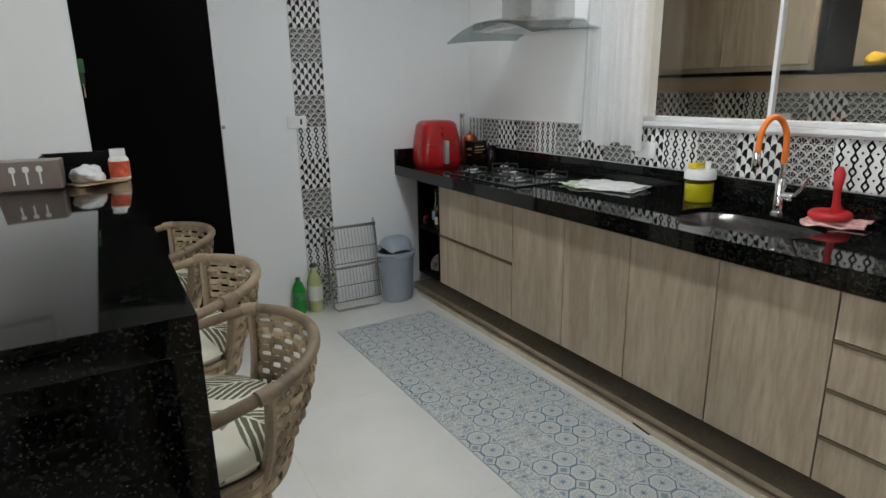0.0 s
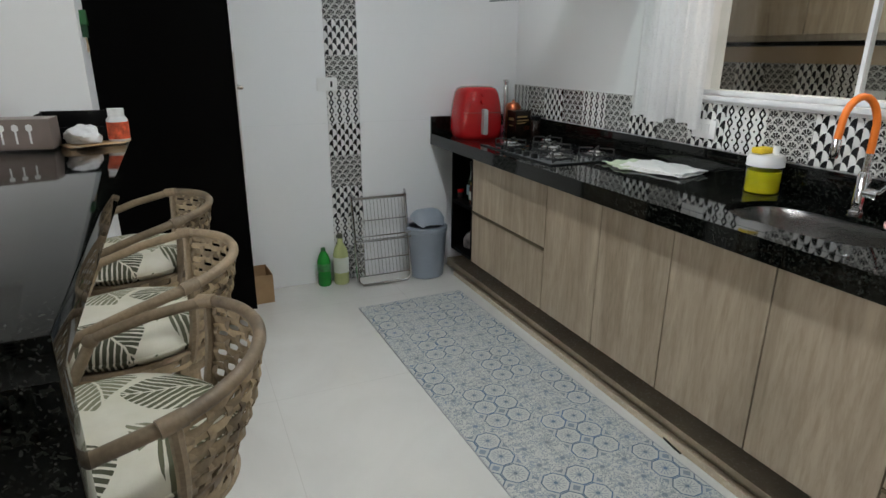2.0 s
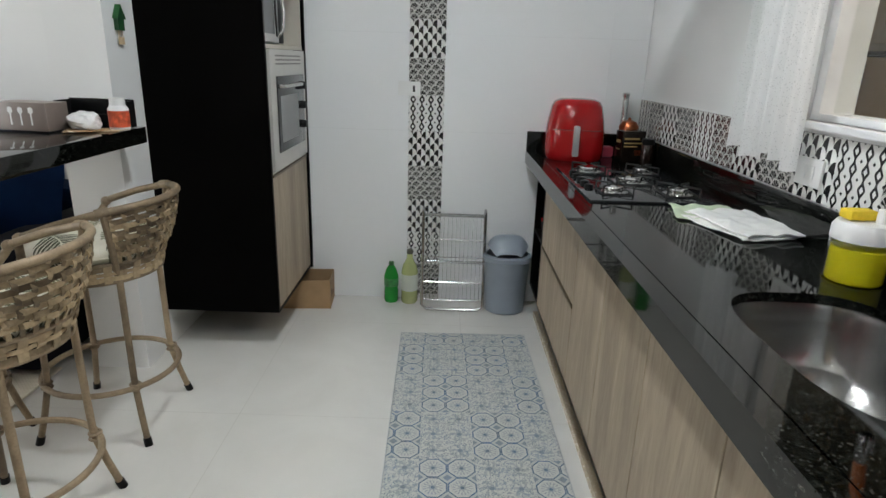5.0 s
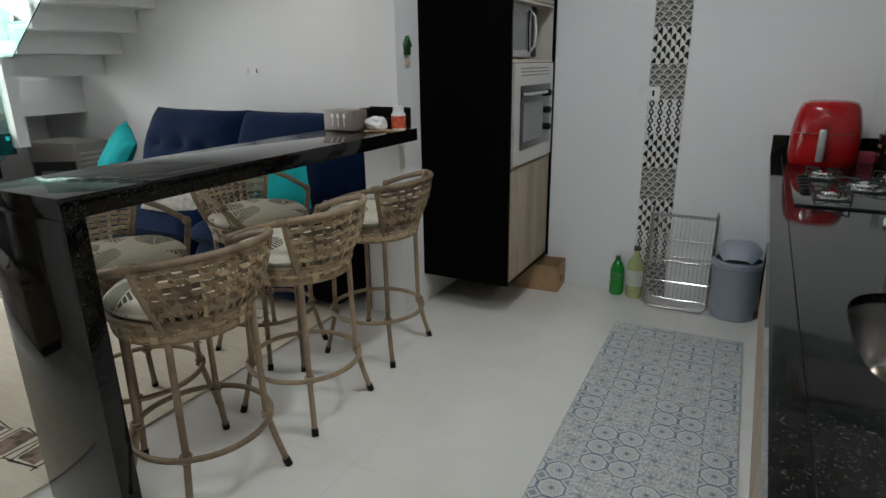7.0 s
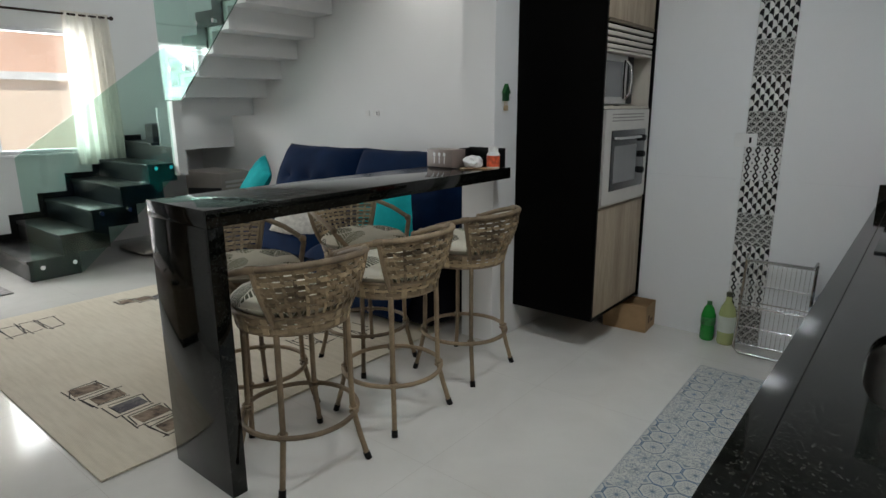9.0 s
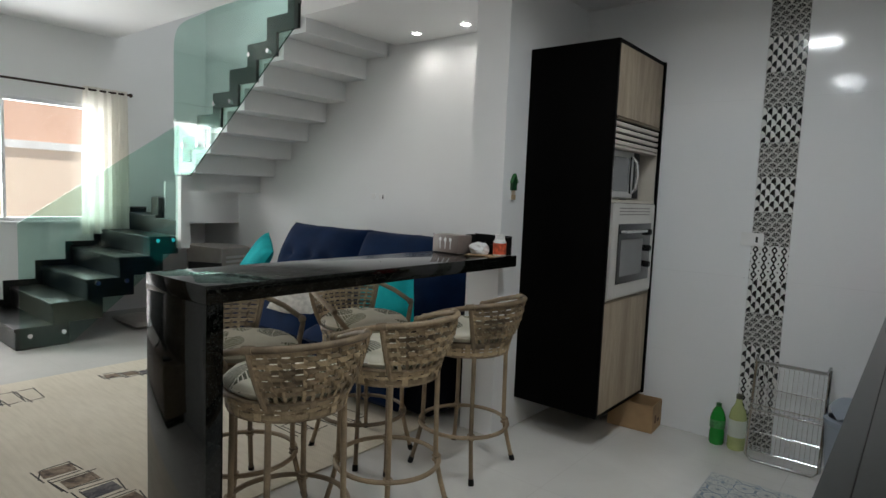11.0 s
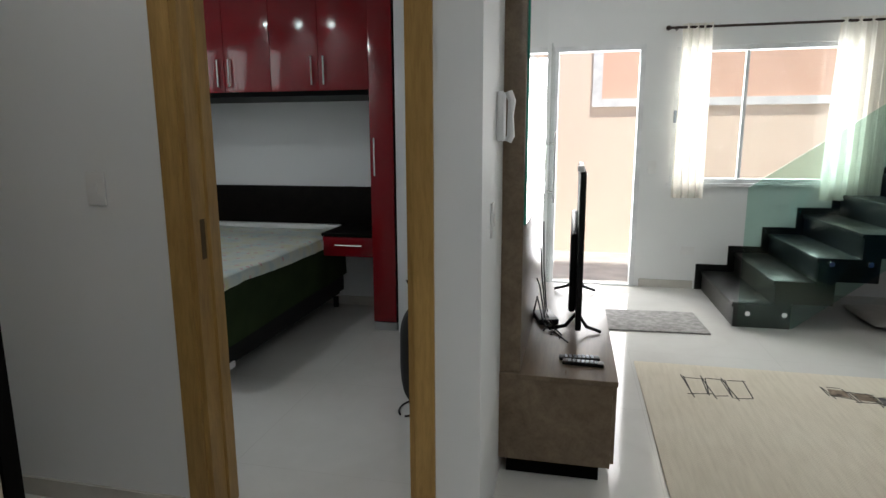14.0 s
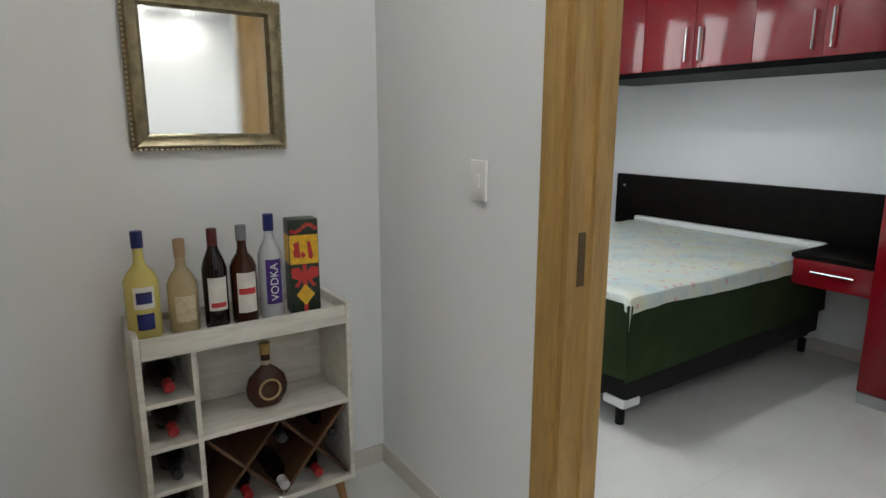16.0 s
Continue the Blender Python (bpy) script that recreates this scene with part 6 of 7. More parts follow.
def puff(w, d, h, seed=1, plump=0.5, tuft=0, ear=0.0):
    """A stuffed cushion: w by d, h thick, pinched at the edges, standing on z = 0 as a slab."""
    bm = bmesh.new()
    n = 22
    rnd = random.Random(seed)
    o = Vector((rnd.uniform(0, 9), rnd.uniform(0, 9), 0))
    T, Bt = [], []
    for i in range(n + 1):
        rowt, rowb = [], []
        for j in range(n + 1):
            u, v = 2 * i / n - 1, 2 * j / n - 1
            e = max(0.0, (1 - abs(u) ** 3.2)) ** plump * max(0.0, (1 - abs(v) ** 3.2)) ** plump
            wob = 0.1 * noise.noise(Vector((u * 1.7, v * 1.7, seed)) + o)
            z = h * 0.5 * e * (1 + wob)
            if tuft:
                for tx, ty in ((-0.45, 0.1), (0.05, 0.1), (0.5, 0.1), (-0.2, -0.4), (0.3, -0.4)):
                    z -= h * 0.16 * math.exp(-((u - tx) ** 2 + (v - ty) ** 2) / 0.012)
            pin = 1 - 0.03 * abs(u * v) ** 0.5
            px, py = w / 2 * u * (pin - ear * (1 - v * v)), d / 2 * v * (pin - ear * (1 - u * u))
            rowt.append(bm.verts.new((px, py, h / 2 + z)))
            rowb.append(bm.verts.new((px, py, h / 2 - z * 0.8)))
        T.append(rowt)
        Bt.append(rowb)
    for i in range(n):
        for j in range(n):
            bm.faces.new((T[i][j], T[i + 1][j], T[i + 1][j + 1], T[i][j + 1]))
            bm.faces.new((Bt[i][j], Bt[i][j + 1], Bt[i + 1][j + 1], Bt[i + 1][j]))
    bmesh.ops.remove_doubles(bm, verts=bm.verts, dist=0.0008)
    return bm


so = thing("sofa", "navy blue suede two-seat sofa with tufted cushions", "sofa", (-2.88, -0.06, 0))
SW = 2.56
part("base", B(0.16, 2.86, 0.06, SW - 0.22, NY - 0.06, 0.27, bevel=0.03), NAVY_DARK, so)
part("back", B(0.10, NY - 0.30, 0.27, SW - 0.15, NY - 0.05, 0.70, bevel=0.06), NAVY, so)
part("arm", B(0.0, 2.88, 0.05, 0.20, NY - 0.06, 0.62, bevel=0.06), NAVY, so)
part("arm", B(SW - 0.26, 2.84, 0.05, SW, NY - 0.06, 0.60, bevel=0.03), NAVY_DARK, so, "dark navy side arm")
for i, x in enumerate((0.90, 1.90)):
    part("seat_cushion", puff(1.04, 1.04, 0.30, 3 + i, 0.40, 1, 0.02), NAVY, so, at=pose(x, 3.26, 0.24, 3, 0, 0))
    part("back_cushion", puff(1.10, 0.72, 0.34, 13 + i, 0.55, 1, 0.05), NAVY, so, at=pose(x, 3.34 + 0.02 * i, 0.78, 68, 0, 4 if i else -3) @ pose(0, 0, -0.15))
    part("front_cushion", puff(1.0, 0.36, 0.22, 23 + i, 0.4), NAVY, so, at=pose(x, 2.83, 0.17, 60, 0, 0) @ pose(0, 0.05, -0.1))
solid("throw_pillow", puff(0.52, 0.5, 0.18, 5, 0.5, 0, 0.05), TEAL, "turquoise throw pillow against the sofa arm", "pillow").matrix_basis = pose(-2.80, 3.22, 0.72, 60, 16, -30) @ pose(0, 0, -0.08)
solid("throw_pillow", puff(0.44, 0.44, 0.16, 6, 0.5, 0, 0.05), TEAL, "turquoise throw pillow by the dark sofa arm", "pillow").matrix_basis = pose(-0.86, 2.94, 0.66, 68, -12, 20) @ pose(0, 0, -0.07)
solid("crochet_pillow", puff(0.38, 0.36, 0.13, 7, 0.5), CREAM_KNIT, "cream crochet throw pillow lying on the sofa", "pillow").matrix_basis = pose(-1.78, 2.92, 0.58, 40, 10, 30) @ pose(0, 0, -0.06)

# rug


def rug_mat():
    M = Mat("beige_woven_rug", 0.95)
    v = M.coords()
    x, y, _ = M.axes(v)
    weave = ((x * 420.0).sin() * (y * 420.0).sin())
    streak = M.noise(M.coords("Object", (1, 9, 1)), 5, 5)
    big = M.noise(v, 2.2, 4)
    a = M.ramp(streak, [(0.3, (0.60, 0.545, 0.44)), (0.6, (0.67, 0.615, 0.505))])
    M.color(M.mix(0.5, a, M.ramp(big, [(0.3, (0.84, 0.81, 0.76)), (0.7, (1, 1, 1))]), "MULTIPLY"))
    return M.bump(weave, 0.35, 0.0015).m


rg = thing("living_rug", "beige woven rug with dark sketched squares", "rug", (0, 0, 0.0005))
part("rug_body", B(-2.83, 0.81, 0, -0.335, 2.9, 0.009, bevel=0.003, seg=1), rug_mat(), rg)
INK = plain("charcoal_yarn", (0.035, 0.03, 0.027), 0.95, 0, 0.5, 30, 200, 0.4)


def patch_yarn(name, c0, c1):
    M = Mat(name, 0.95)
    v = M.coords()
    M.color(M.ramp(M.noise(v, 16, 5, 0.65, 0.8), [(0.36, c0), (0.6, c1)]))
    return M.bump(M.noise(v, 220, 2), 0.4, 0.001).m


BROWN_INK = patch_yarn("brown_yarn", (0.06, 0.042, 0.03), (0.30, 0.225, 0.16))
SLATE_INK = patch_yarn("slate_yarn", (0.035, 0.037, 0.05), (0.17, 0.155, 0.15))


def stroke(bm, x0, y0, x1, y1, w=0.006):
    d = Vector((x1 - x0, y1 - y0, 0))
    nrm = Vector((-d.y, d.x, 0)).normalized() * w / 2
    P = [Vector((x0, y0, 0.0092)) + nrm, Vector((x0, y0, 0.0092)) - nrm, Vector((x1, y1, 0.0092)) - nrm, Vector((x1, y1, 0.0092)) + nrm]
    lo = [bm.verts.new(p) for p in P]
    hi = [bm.verts.new(p + Vector((0, 0, 0.0012))) for p in P]
    bm.faces.new(hi)
    for i in range(4):
        bm.faces.new((lo[i], lo[(i + 1) % 4], hi[(i + 1) % 4], hi[i]))


def ladder(x, y, dx, dy, n, w, h, filled, seed):
    """A row of sketched boxes running from (x, y) by (dx, dy) each."""
    rnd = random.Random(seed)
    j = lambda s=0.02: rnd.uniform(-s, s)

    def line(name, m, *a):
        bm = bmesh.new()
        stroke(bm, *a)
        part(name, bm, m, rg)
    for i in range(n):
        cx, cy = x + dx * i, y + dy * i
        for a, b in (((-w, -h), (w, -h)), ((w, -h), (w, h)), ((w, h), (-w, h)), ((-w, h), (-w, -h))):
            line("sketch_line", INK, cx + a[0] + j(), cy + a[1] + j(), cx + b[0] + j(), cy + b[1] + j())
        line("sketch_line", INK, cx - w * 1.3 + j(), cy - h * 1.2, cx + w * 1.4, cy - h * 1.1 + j())
        if filled:
            line("woven_patch", SLATE_INK if i % 3 == 2 else BROWN_INK, cx - w * 0.72, cy + j(0.01), cx + w * 0.78, cy + j(0.01), h * 1.75)


ladder(-1.22, 1.09, 0.17, 0.03, 5, 0.065, 0.08, True, 2)
ladder(-2.5, 1.12, 0.0, 0.11, 3, 0.12, 0.05, False, 3)
ladder(-2.55, 1.86, 0.035, 0.11, 4, 0.06, 0.05, True, 4)
ladder(-0.85, 2.2, 0.02, 0.12, 4, 0.08, 0.05, False, 5)
dm = solid("door_mat", B(-0.27, -0.36, 0, 0.27, 0.36, 0.012, bevel=0.004), plain("grey_striped_mat", (0.30, 0.29, 0.28), 0.95, 0, 0.3, 25, 160, 0.6), "grey woven door mat on the tiles", "door mat", (-3.74, 1.03, 0.0005), 3)
solid("outdoor_mat", B(-0.22, -0.3, 0, 0.22, 0.3, 0.015, bevel=0.004), plain("dark_mat", (0.09, 0.085, 0.08), 0.95, 0, 0.3), "dark door mat on the doorstep", "door mat", (-5.32, 0.62, -0.1245))

# television wall
OFF = Vector((0.02, -0.022, 0))
rk = thing("tv_rack", "grey-brown wooden floating television rack", "tv rack", (0, 0, 0))
part("body", B(-3.0, 0.152, 0.085, -1.39, 0.60, 0.435, bevel=0.002), RACK_WOOD, rk)
part("top_board", B(-3.0, 0.152, 0.4355, -1.385, 0.618, 0.457, bevel=0.002), RACK_WOOD, rk, "glossy rack top")
part("plinth", B(-2.95, 0.18, 0.0005, -1.44, 0.56, 0.0845), BLACK_MDF, rk)
for i in range(3):
    part("drawer_front", B(-2.99 + i * 0.53, 0.6005, 0.095, -2.47 + i * 0.53, 0.616, 0.43, bevel=0.001, seg=1), RACK_WOOD, rk)
    part("knob", lathe(bmesh.new(), [(0.01, 0), (0.008, 0.02), (0.003, 0.023)], 12), CHROME, rk, at=pose(-2.73 + i * 0.53, 0.616, 0.36, -90, 0, 0))
pn = thing("wall_panelling", "tall grey-brown wall panel with mirror glass inset", "wall panel", (0, 0, 0))
part("board", B(-2.98, 0.152, 0.46, -1.40, 0.235, 2.45, bevel=0.002), RACK_WOOD, pn)
part("mirror_glass", B(-2.85, 0.2355, 1.06, -1.43, 0.243, 2.40), MIRROR, pn, "mirror glass with green edge")
part("glass_edge", B(-1.4299, 0.2355, 1.06, -1.4235, 0.245, 2.40), plain("green_glass_edge", (0.03, 0.30, 0.22), 0.15), pn)
tv = thing("television", "large flat television on two splayed feet", "television", (-1.78, 0.445, 0.4575), 0)
part("screen", B(-1.22, 0.004, 0.07, 0.0, 0.03, 0.79, bevel=0.004), BLACK_PLASTIC, tv)
part("display", B(-1.21, 0.0302, 0.085, -0.01, 0.031, 0.78), DARK_GLASS, tv)
part("back_shell", B(-1.1, -0.03, 0.12, -0.12, 0.0035, 0.5, bevel=0.015), BLACK_PLASTIC, tv)
for x in (-0.2, -1.02):
    part("foot", tube(bmesh.new(), [(x, 0.13, 0.008), (x, 0.06, 0.03), (x, 0.015, 0.10), (x, -0.04, 0.03), (x, -0.12, 0.008)], [0.008, 0.01, 0.014, 0.01, 0.008], 8), BLACK_PLASTIC, tv)
part("sensor", B(-0.06, -0.01, 0.79, 0.0, 0.02, 0.815, bevel=0.004), WHITE_PLASTIC, tv)
for dx, dy, r, lb in ((0, 0, 6, "black"), (0.055, 0.015, -3, "black")):
    rm = thing("remote_control", "slim black remote control on the rack", "remote control", (-1.60 + dx, 0.47 + dy, 0.4575), r, "remote controls")
    part("body", B(-0.022, -0.085, 0, 0.022, 0.085, 0.016, bevel=0.006), BLACK_PLASTIC, rm)
    part("buttons", boxes(*[(-0.014 + 0.011 * i, -0.06 + 0.018 * k, 0.0162, -0.007 + 0.011 * i, -0.05 + 0.018 * k, 0.0178) for i in range(3) for k in range(7)]), GREY_PLASTIC, rm)
for i in range(4):
    rnd = random.Random(40 + i)
    pts = [(-2.35 + 0.25 * i + rnd.uniform(-0.05, 0.05), 0.27, 0.95 - 0.1 * i), (-2.3 + 0.2 * i, 0.28, 0.7), (-2.25 + 0.1 * i, 0.30, 0.50), (-2.1 + 0.1 * i, 0.33 + 0.03 * i, 0.463), (-1.95 + 0.05 * i, 0.30 + 0.04 * i, 0.463)]
    P = [Vector(p) for p in pts]
    sm = []
    for k in range(len(P) - 1):
        for q in range(6):
            sm.append(P[k].lerp(P[k + 1], q / 6))
    solid("cable", tube(bmesh.new(), sm + [P[-1]], 0.0035, 6), BLACK_PLASTIC, "loose black cable behind the television", "cable", group="television cables")
rt = thing("router", "small black set-top box on the rack", "set-top box", (-2.15, 0.30, 0.4575), 15)
part("case", B(-0.09, -0.05, 0, 0.09, 0.05, 0.03, bevel=0.005), BLACK_PLASTIC, rt)
ic = thing("intercom", "white wall intercom handset with curled cradle", "intercom", (-1.24, 0.152, 1.40))
part("base", B(-0.04, 0, -0.02, 0.04, 0.024, 0.15, bevel=0.008), WHITE_PLASTIC, ic)
part("handset", tube(bmesh.new(), [(0.0, 0.036, -0.02), (0.0, 0.046, 0.0), (0.0, 0.044, 0.065), (0.0, 0.048, 0.12), (0.0, 0.036, 0.15)], [0.019, 0.02, 0.015, 0.02, 0.019], 12, flat=0.7), WHITE_PLASTIC, ic)
plate("light_switch", (-1.10, 0.152, 1.12), 180, 0.075, 0.118, [(0.0, False)], "white light switch under the intercom")

OFF = Vector((0, 0, 0))
# living room curtains
rd = thing("curtain_rod", "dark bronze curtain rod with ball ends", "curtain rod")
RX = FX + 0.09
BRONZE = plain("dark_bronze", (0.035, 0.022, 0.016), 0.35, 0.6)
part("rod", cyl(bmesh.new(), (RX, 1.18, 2.335), (RX, 2.95, 2.335), 0.011), BRONZE, rd)
for y in (1.16, 2.97):
    part("finial", lathe(bmesh.new(), [(0.004, -0.022), (0.018, -0.014), (0.022, 0), (0.018, 0.014), (0.004, 0.022)], 14), BRONZE, rd, at=(RX, y, 2.335))
for y in (1.24, 2.56, 2.87):
    part("bracket", cyl(bmesh.new(), (FX + 0.001, y, 2.335), (RX + 0.02, y, 2.335), 0.012), BRONZE, rd)
for y0, y1, w, lb in ((1.28, 1.52, 3.5, "narrow"), (2.50, 2.94, 4.5, "wide")):
    cu = thing("living_curtain", "cream linen curtain hanging from the bronze rod", "curtain", group="living room curtains")
    drape(cu, "cloth", LINEN, (RX, y0), (RX, y1), 0.86, 2.365, w, 0.026, 0.1, int(y0 * 10))

# under the stairs
hx = thing("portable_heater", "beige plastic ventilated box under the stairs", "heater", (-3.97, 3.52, 0.0005), 8)
hx.scale = (1.2, 1.0, 1.3)
TAUPE = plain("taupe_plastic", (0.28, 0.26, 0.235), 0.5)
part("case", B(-0.25, -0.2, 0.0, 0.25, 0.2, 0.60, bevel=0.05), TAUPE, hx)
part("grille", boxes(*[(0.251, -0.15, 0.30 + 0.035 * i, 0.258, 0.12, 0.318 + 0.035 * i) for i in range(7)]), plain("grille_grey", (0.45, 0.44, 0.42), 0.5), hx)
ch = thing("plastic_chair", "small black plastic chair under the stair post", "chair", (-3.42, 2.95, 0.0005), 30)
part("seat", B(-0.19, -0.19, 0.40, 0.19, 0.19, 0.43, bevel=0.012), BLACK_PLASTIC, ch)
for sx in (-1, 1):
    for sy in (-1, 1):
        part("leg", tube(bmesh.new(), [(sx * 0.16, sy * 0.16, 0.40), (sx * 0.20, sy * 0.20, 0.0)], [0.024, 0.017], 8), BLACK_PLASTIC, ch)
part("backrest", boxes((-0.17, 0.165, 0.431, -0.13, 0.19, 0.66), (0.13, 0.165, 0.431, 0.17, 0.19, 0.66), (-0.13, 0.168, 0.58, 0.13, 0.187, 0.66)), BLACK_PLASTIC, ch)
solid("folded_sheet", puff(0.6, 0.35, 0.08, 31, 0.4), plain("pale_plastic_sheet", (0.45, 0.42, 0.38), 0.5), "pale folded sheet on the floor under the stairs", "sheet", (-4.1, 2.75, 0.0005))

# ---- hall ----
mi = thing("wall_mirror", "square mirror in a beaded antique gold frame", "mirror", (-0.262, -1.865, 1.542), 180)
GOLD = plain("antique_gold", (0.26, 0.215, 0.13), 0.36, 0.8, 0.35, 25, 120, 0.4)
W = 0.237
part("glass", B(-W + 0.045, -0.012, -W + 0.045, W - 0.045, -0.008, W - 0.045), MIRROR, mi)
for rot in range(4):
    bm = bmesh.new()
    prism(bm, [(-W, 0.0), (-W, -0.022), (-W + 0.014, -0.032), (-W + 0.028, -0.024), (-W + 0.042, -0.026), (-W + 0.052, -0.012), (-W + 0.052, 0.0)], "z", -W, W)
    for v in bm.verts:
        lim = abs(v.co.x)
        v.co.z = max(-lim, min(lim, v.co.z))
    part("frame_side", bm, GOLD, mi, at=pose(0, 0, 0, 0, 90 * rot, 0))
bead = mesh_of("bead", lathe(bmesh.new(), [(0.001, -0.006), (0.0052, -0.003), (0.0052, 0.003), (0.001, 0.006)], 8), plain("silver_bead", (0.55, 0.50, 0.38), 0.3, 0.8))
for rot in range(4):
    for k in range(32):
        part("bead", bead, None, mi, at=pose(0, 0, 0, 0, 90 * rot, 0) @ Matrix.Translation((-W + 0.004, -0.022, -W + 0.006 + k * (2 * W - 0.012) / 31)))

ct = thing("bar_cart", "whitewashed drinks cabinet with cubbies and wine cross", "drinks cabinet", (-0.607, -1.855, 0))
CW, CD, C0, C1 = 0.66, 0.255, 0.145, 0.80
part("side", B(0, 0, C0, 0.018, CD, C1, bevel=0.003), OFFWHITE, ct)
part("side", B(CW - 0.018, 0, C0, CW, CD, C1, bevel=0.003), OFFWHITE, ct)
part("back", B(0.0185, 0, C0, CW - 0.0185, 0.008, C1 - 0.01), OFFWHITE, ct)
part("top", B(0.0185, 0.0085, 0.75, CW - 0.0185, CD - 0.0185, 0.767), OFFWHITE, ct)
part("apron", B(0.0185, CD - 0.018, 0.728, CW - 0.0185, CD, 0.79, bevel=0.002), OFFWHITE, ct)
part("bottom", B(0.0185, 0.0085, C0, CW - 0.0185, CD - 0.001, C0 + 0.018), OFFWHITE, ct)
part("divider", B(CW - 0.165, 0.0085, C0 + 0.0185, CW - 0.15, CD - 0.002, 0.727), OFFWHITE, ct)
part("shelf", B(0.0185, 0.0085, 0.44, CW - 0.1655, CD - 0.002, 0.456), OFFWHITE, ct)
for i in range(1, 4):
    z = C0 + 0.0185 + (0.727 - C0 - 0.0185) * i / 4
    part("cubby_shelf", B(CW - 0.1495, 0.0085, z - 0.007, CW - 0.0185, CD - 0.002, z + 0.007), OFFWHITE, ct)
XW = wood("brown_lattice", (0.06, 0.028, 0.012), (0.13, 0.062, 0.028), "x", 0.5)
xa, xb, za, zb = 0.02, CW - 0.167, C0 + 0.02, 0.438
xm = (xa + xb) / 2
# dark sheet over the whitewashed back, painting in the compartment's inner shade
part("wine_back", B(xa, 0.0085, za, xb, 0.0125, zb), XW, ct, "brown sheet for the shade inside the wine compartment")
for a, b in (((xa, za), (xm, zb)), ((xa, zb), (xm, za)), ((xm, za), (xb, zb)), ((xm, zb), (xb, za))):
    d = Vector((b[0] - a[0], b[1] - a[1]))
    L, ang = d.length, math.degrees(math.atan2(d.y, d.x))
    off = 0.0 if d.y > 0 else 0.0
    part("lattice", B(0.006, -0.11, -0.005, L - 0.006, 0.11 - (0.002 if d.y > 0 else 0), 0.005), XW, ct, "brown lattice board", at=pose(a[0], CD / 2 + 0.005, a[1], 0, -ang, 0))
for x, y in ((0.05, 0.04), (CW - 0.05, 0.04), (0.05, CD - 0.04), (CW - 0.05, CD - 0.04)):
    sx = -1 if x < 0.3 else 1
    part("leg", tube(bmesh.new(), [(x, y, C0 - 0.0005), (x + sx * 0.025, y + (0.012 if y > 0.1 else -0.012), 0.0)], [0.018, 0.011], 12), LEGWOOD, ct, "turned wooden leg")

BOT = 0.7675


def cart_bottle(x, y, label, prof, cap, mb, mc, labels=(), z=BOT):
    t = thing("liquor_bottle", label, "bottle", (x + 0.03, y, z), 0, "bottles on the drinks cabinet")
    t.scale = (1.0, 1.0, 0.98)
    part("glass", lathe(bmesh.new(), prof, 26), mb, t)
    part("cap", lathe(bmesh.new(), cap, 20), mc, t)
    for z0, z1, r, m, half in labels:
        def f(u, v):
            a = math.pi / 2 - half + 2 * half * u
            return (r * math.cos(a), r * math.sin(a), z0 + (z1 - z0) * v)
        part("label", sheet(bmesh.new(), f, 12, 2, 0.0006), m, t)
    return t


AMBER = plain("pale_yellow_liquor", (0.62, 0.52, 0.16), 0.05, 0, 0.12)
BLUE_CAP = plain("blue_cap", (0.01, 0.02, 0.14), 0.35)
STRAW = plain("cloudy_glass", (0.42, 0.33, 0.19), 0.12, 0, 0.15)
WINE = plain("dark_wine_glass", (0.012, 0.006, 0.006), 0.06)
BROWN_GLASS = plain("brown_glass", (0.05, 0.014, 0.006), 0.06)
CLEAR_B = plain("clear_spirit_glass", (0.55, 0.57, 0.58), 0.06, 0, 0.08)
BLUE_LABEL = plain("blue_label_dark", (0.01, 0.015, 0.12), 0.4, 0, 0.3, 40)
PAPER = plain("white_paper_label", (0.70, 0.68, 0.62), 0.6, 0, 0.08, 40)
RED_INK = plain("red_ink", (0.5, 0.03, 0.03), 0.5)
CREAM_L = plain("cream_label", (0.55, 0.45, 0.3), 0.5, 0, 0.2, 50)


def neck_prof(r, body, h, nr=0.014, sh=0.05):
    return [(r * 0.9, 0), (r, 0.008), (r, body), (r * 0.82, body + sh * 0.45), (nr * 1.25, body + sh), (nr, body + sh + 0.02), (nr, h)]


cart_bottle(-0.025, -1.70, "yellow liqueur bottle with blue cap and blue label", neck_prof(0.047, 0.175, 0.275), [(0.0165, 0.2755), (0.0165, 0.325), (0.004, 0.327)], AMBER, BLUE_CAP, [(0.035, 0.085, 0.0475, BLUE_LABEL, 0.5), (0.10, 0.165, 0.0475, PAPER, 0.62), (0.115, 0.15, 0.0482, BLUE_LABEL, 0.45)])
cart_bottle(-0.135, -1.70, "squat frosted cachaca bottle with a tan cap", neck_prof(0.043, 0.15, 0.235), [(0.016, 0.2355), (0.017, 0.29), (0.004, 0.292)], STRAW, plain("tan_cap", (0.35, 0.22, 0.12), 0.5), [(0.04, 0.12, 0.0436, CREAM_L, 0.7)])
cart_bottle(-0.228, -1.69, "dark red wine bottle with white label", neck_prof(0.037, 0.19, 0.26, 0.0135, 0.06), [(0.015, 0.2605), (0.015, 0.315), (0.004, 0.317)], WINE, plain("burgundy_foil", (0.09, 0.01, 0.012), 0.35), [(0.06, 0.165, 0.0375, PAPER, 0.8), (0.07, 0.085, 0.0381, RED_INK, 0.6)])
cart_bottle(-0.315, -1.69, "brown rum bottle with white and red label", neck_prof(0.041, 0.185, 0.27, 0.014, 0.045), [(0.0165, 0.2705), (0.0165, 0.318), (0.004, 0.32)], BROWN_GLASS, plain("grey_cap", (0.20, 0.2, 0.22), 0.35), [(0.04, 0.17, 0.0416, PAPER, 0.75), (0.10, 0.12, 0.0422, RED_INK, 0.65)])
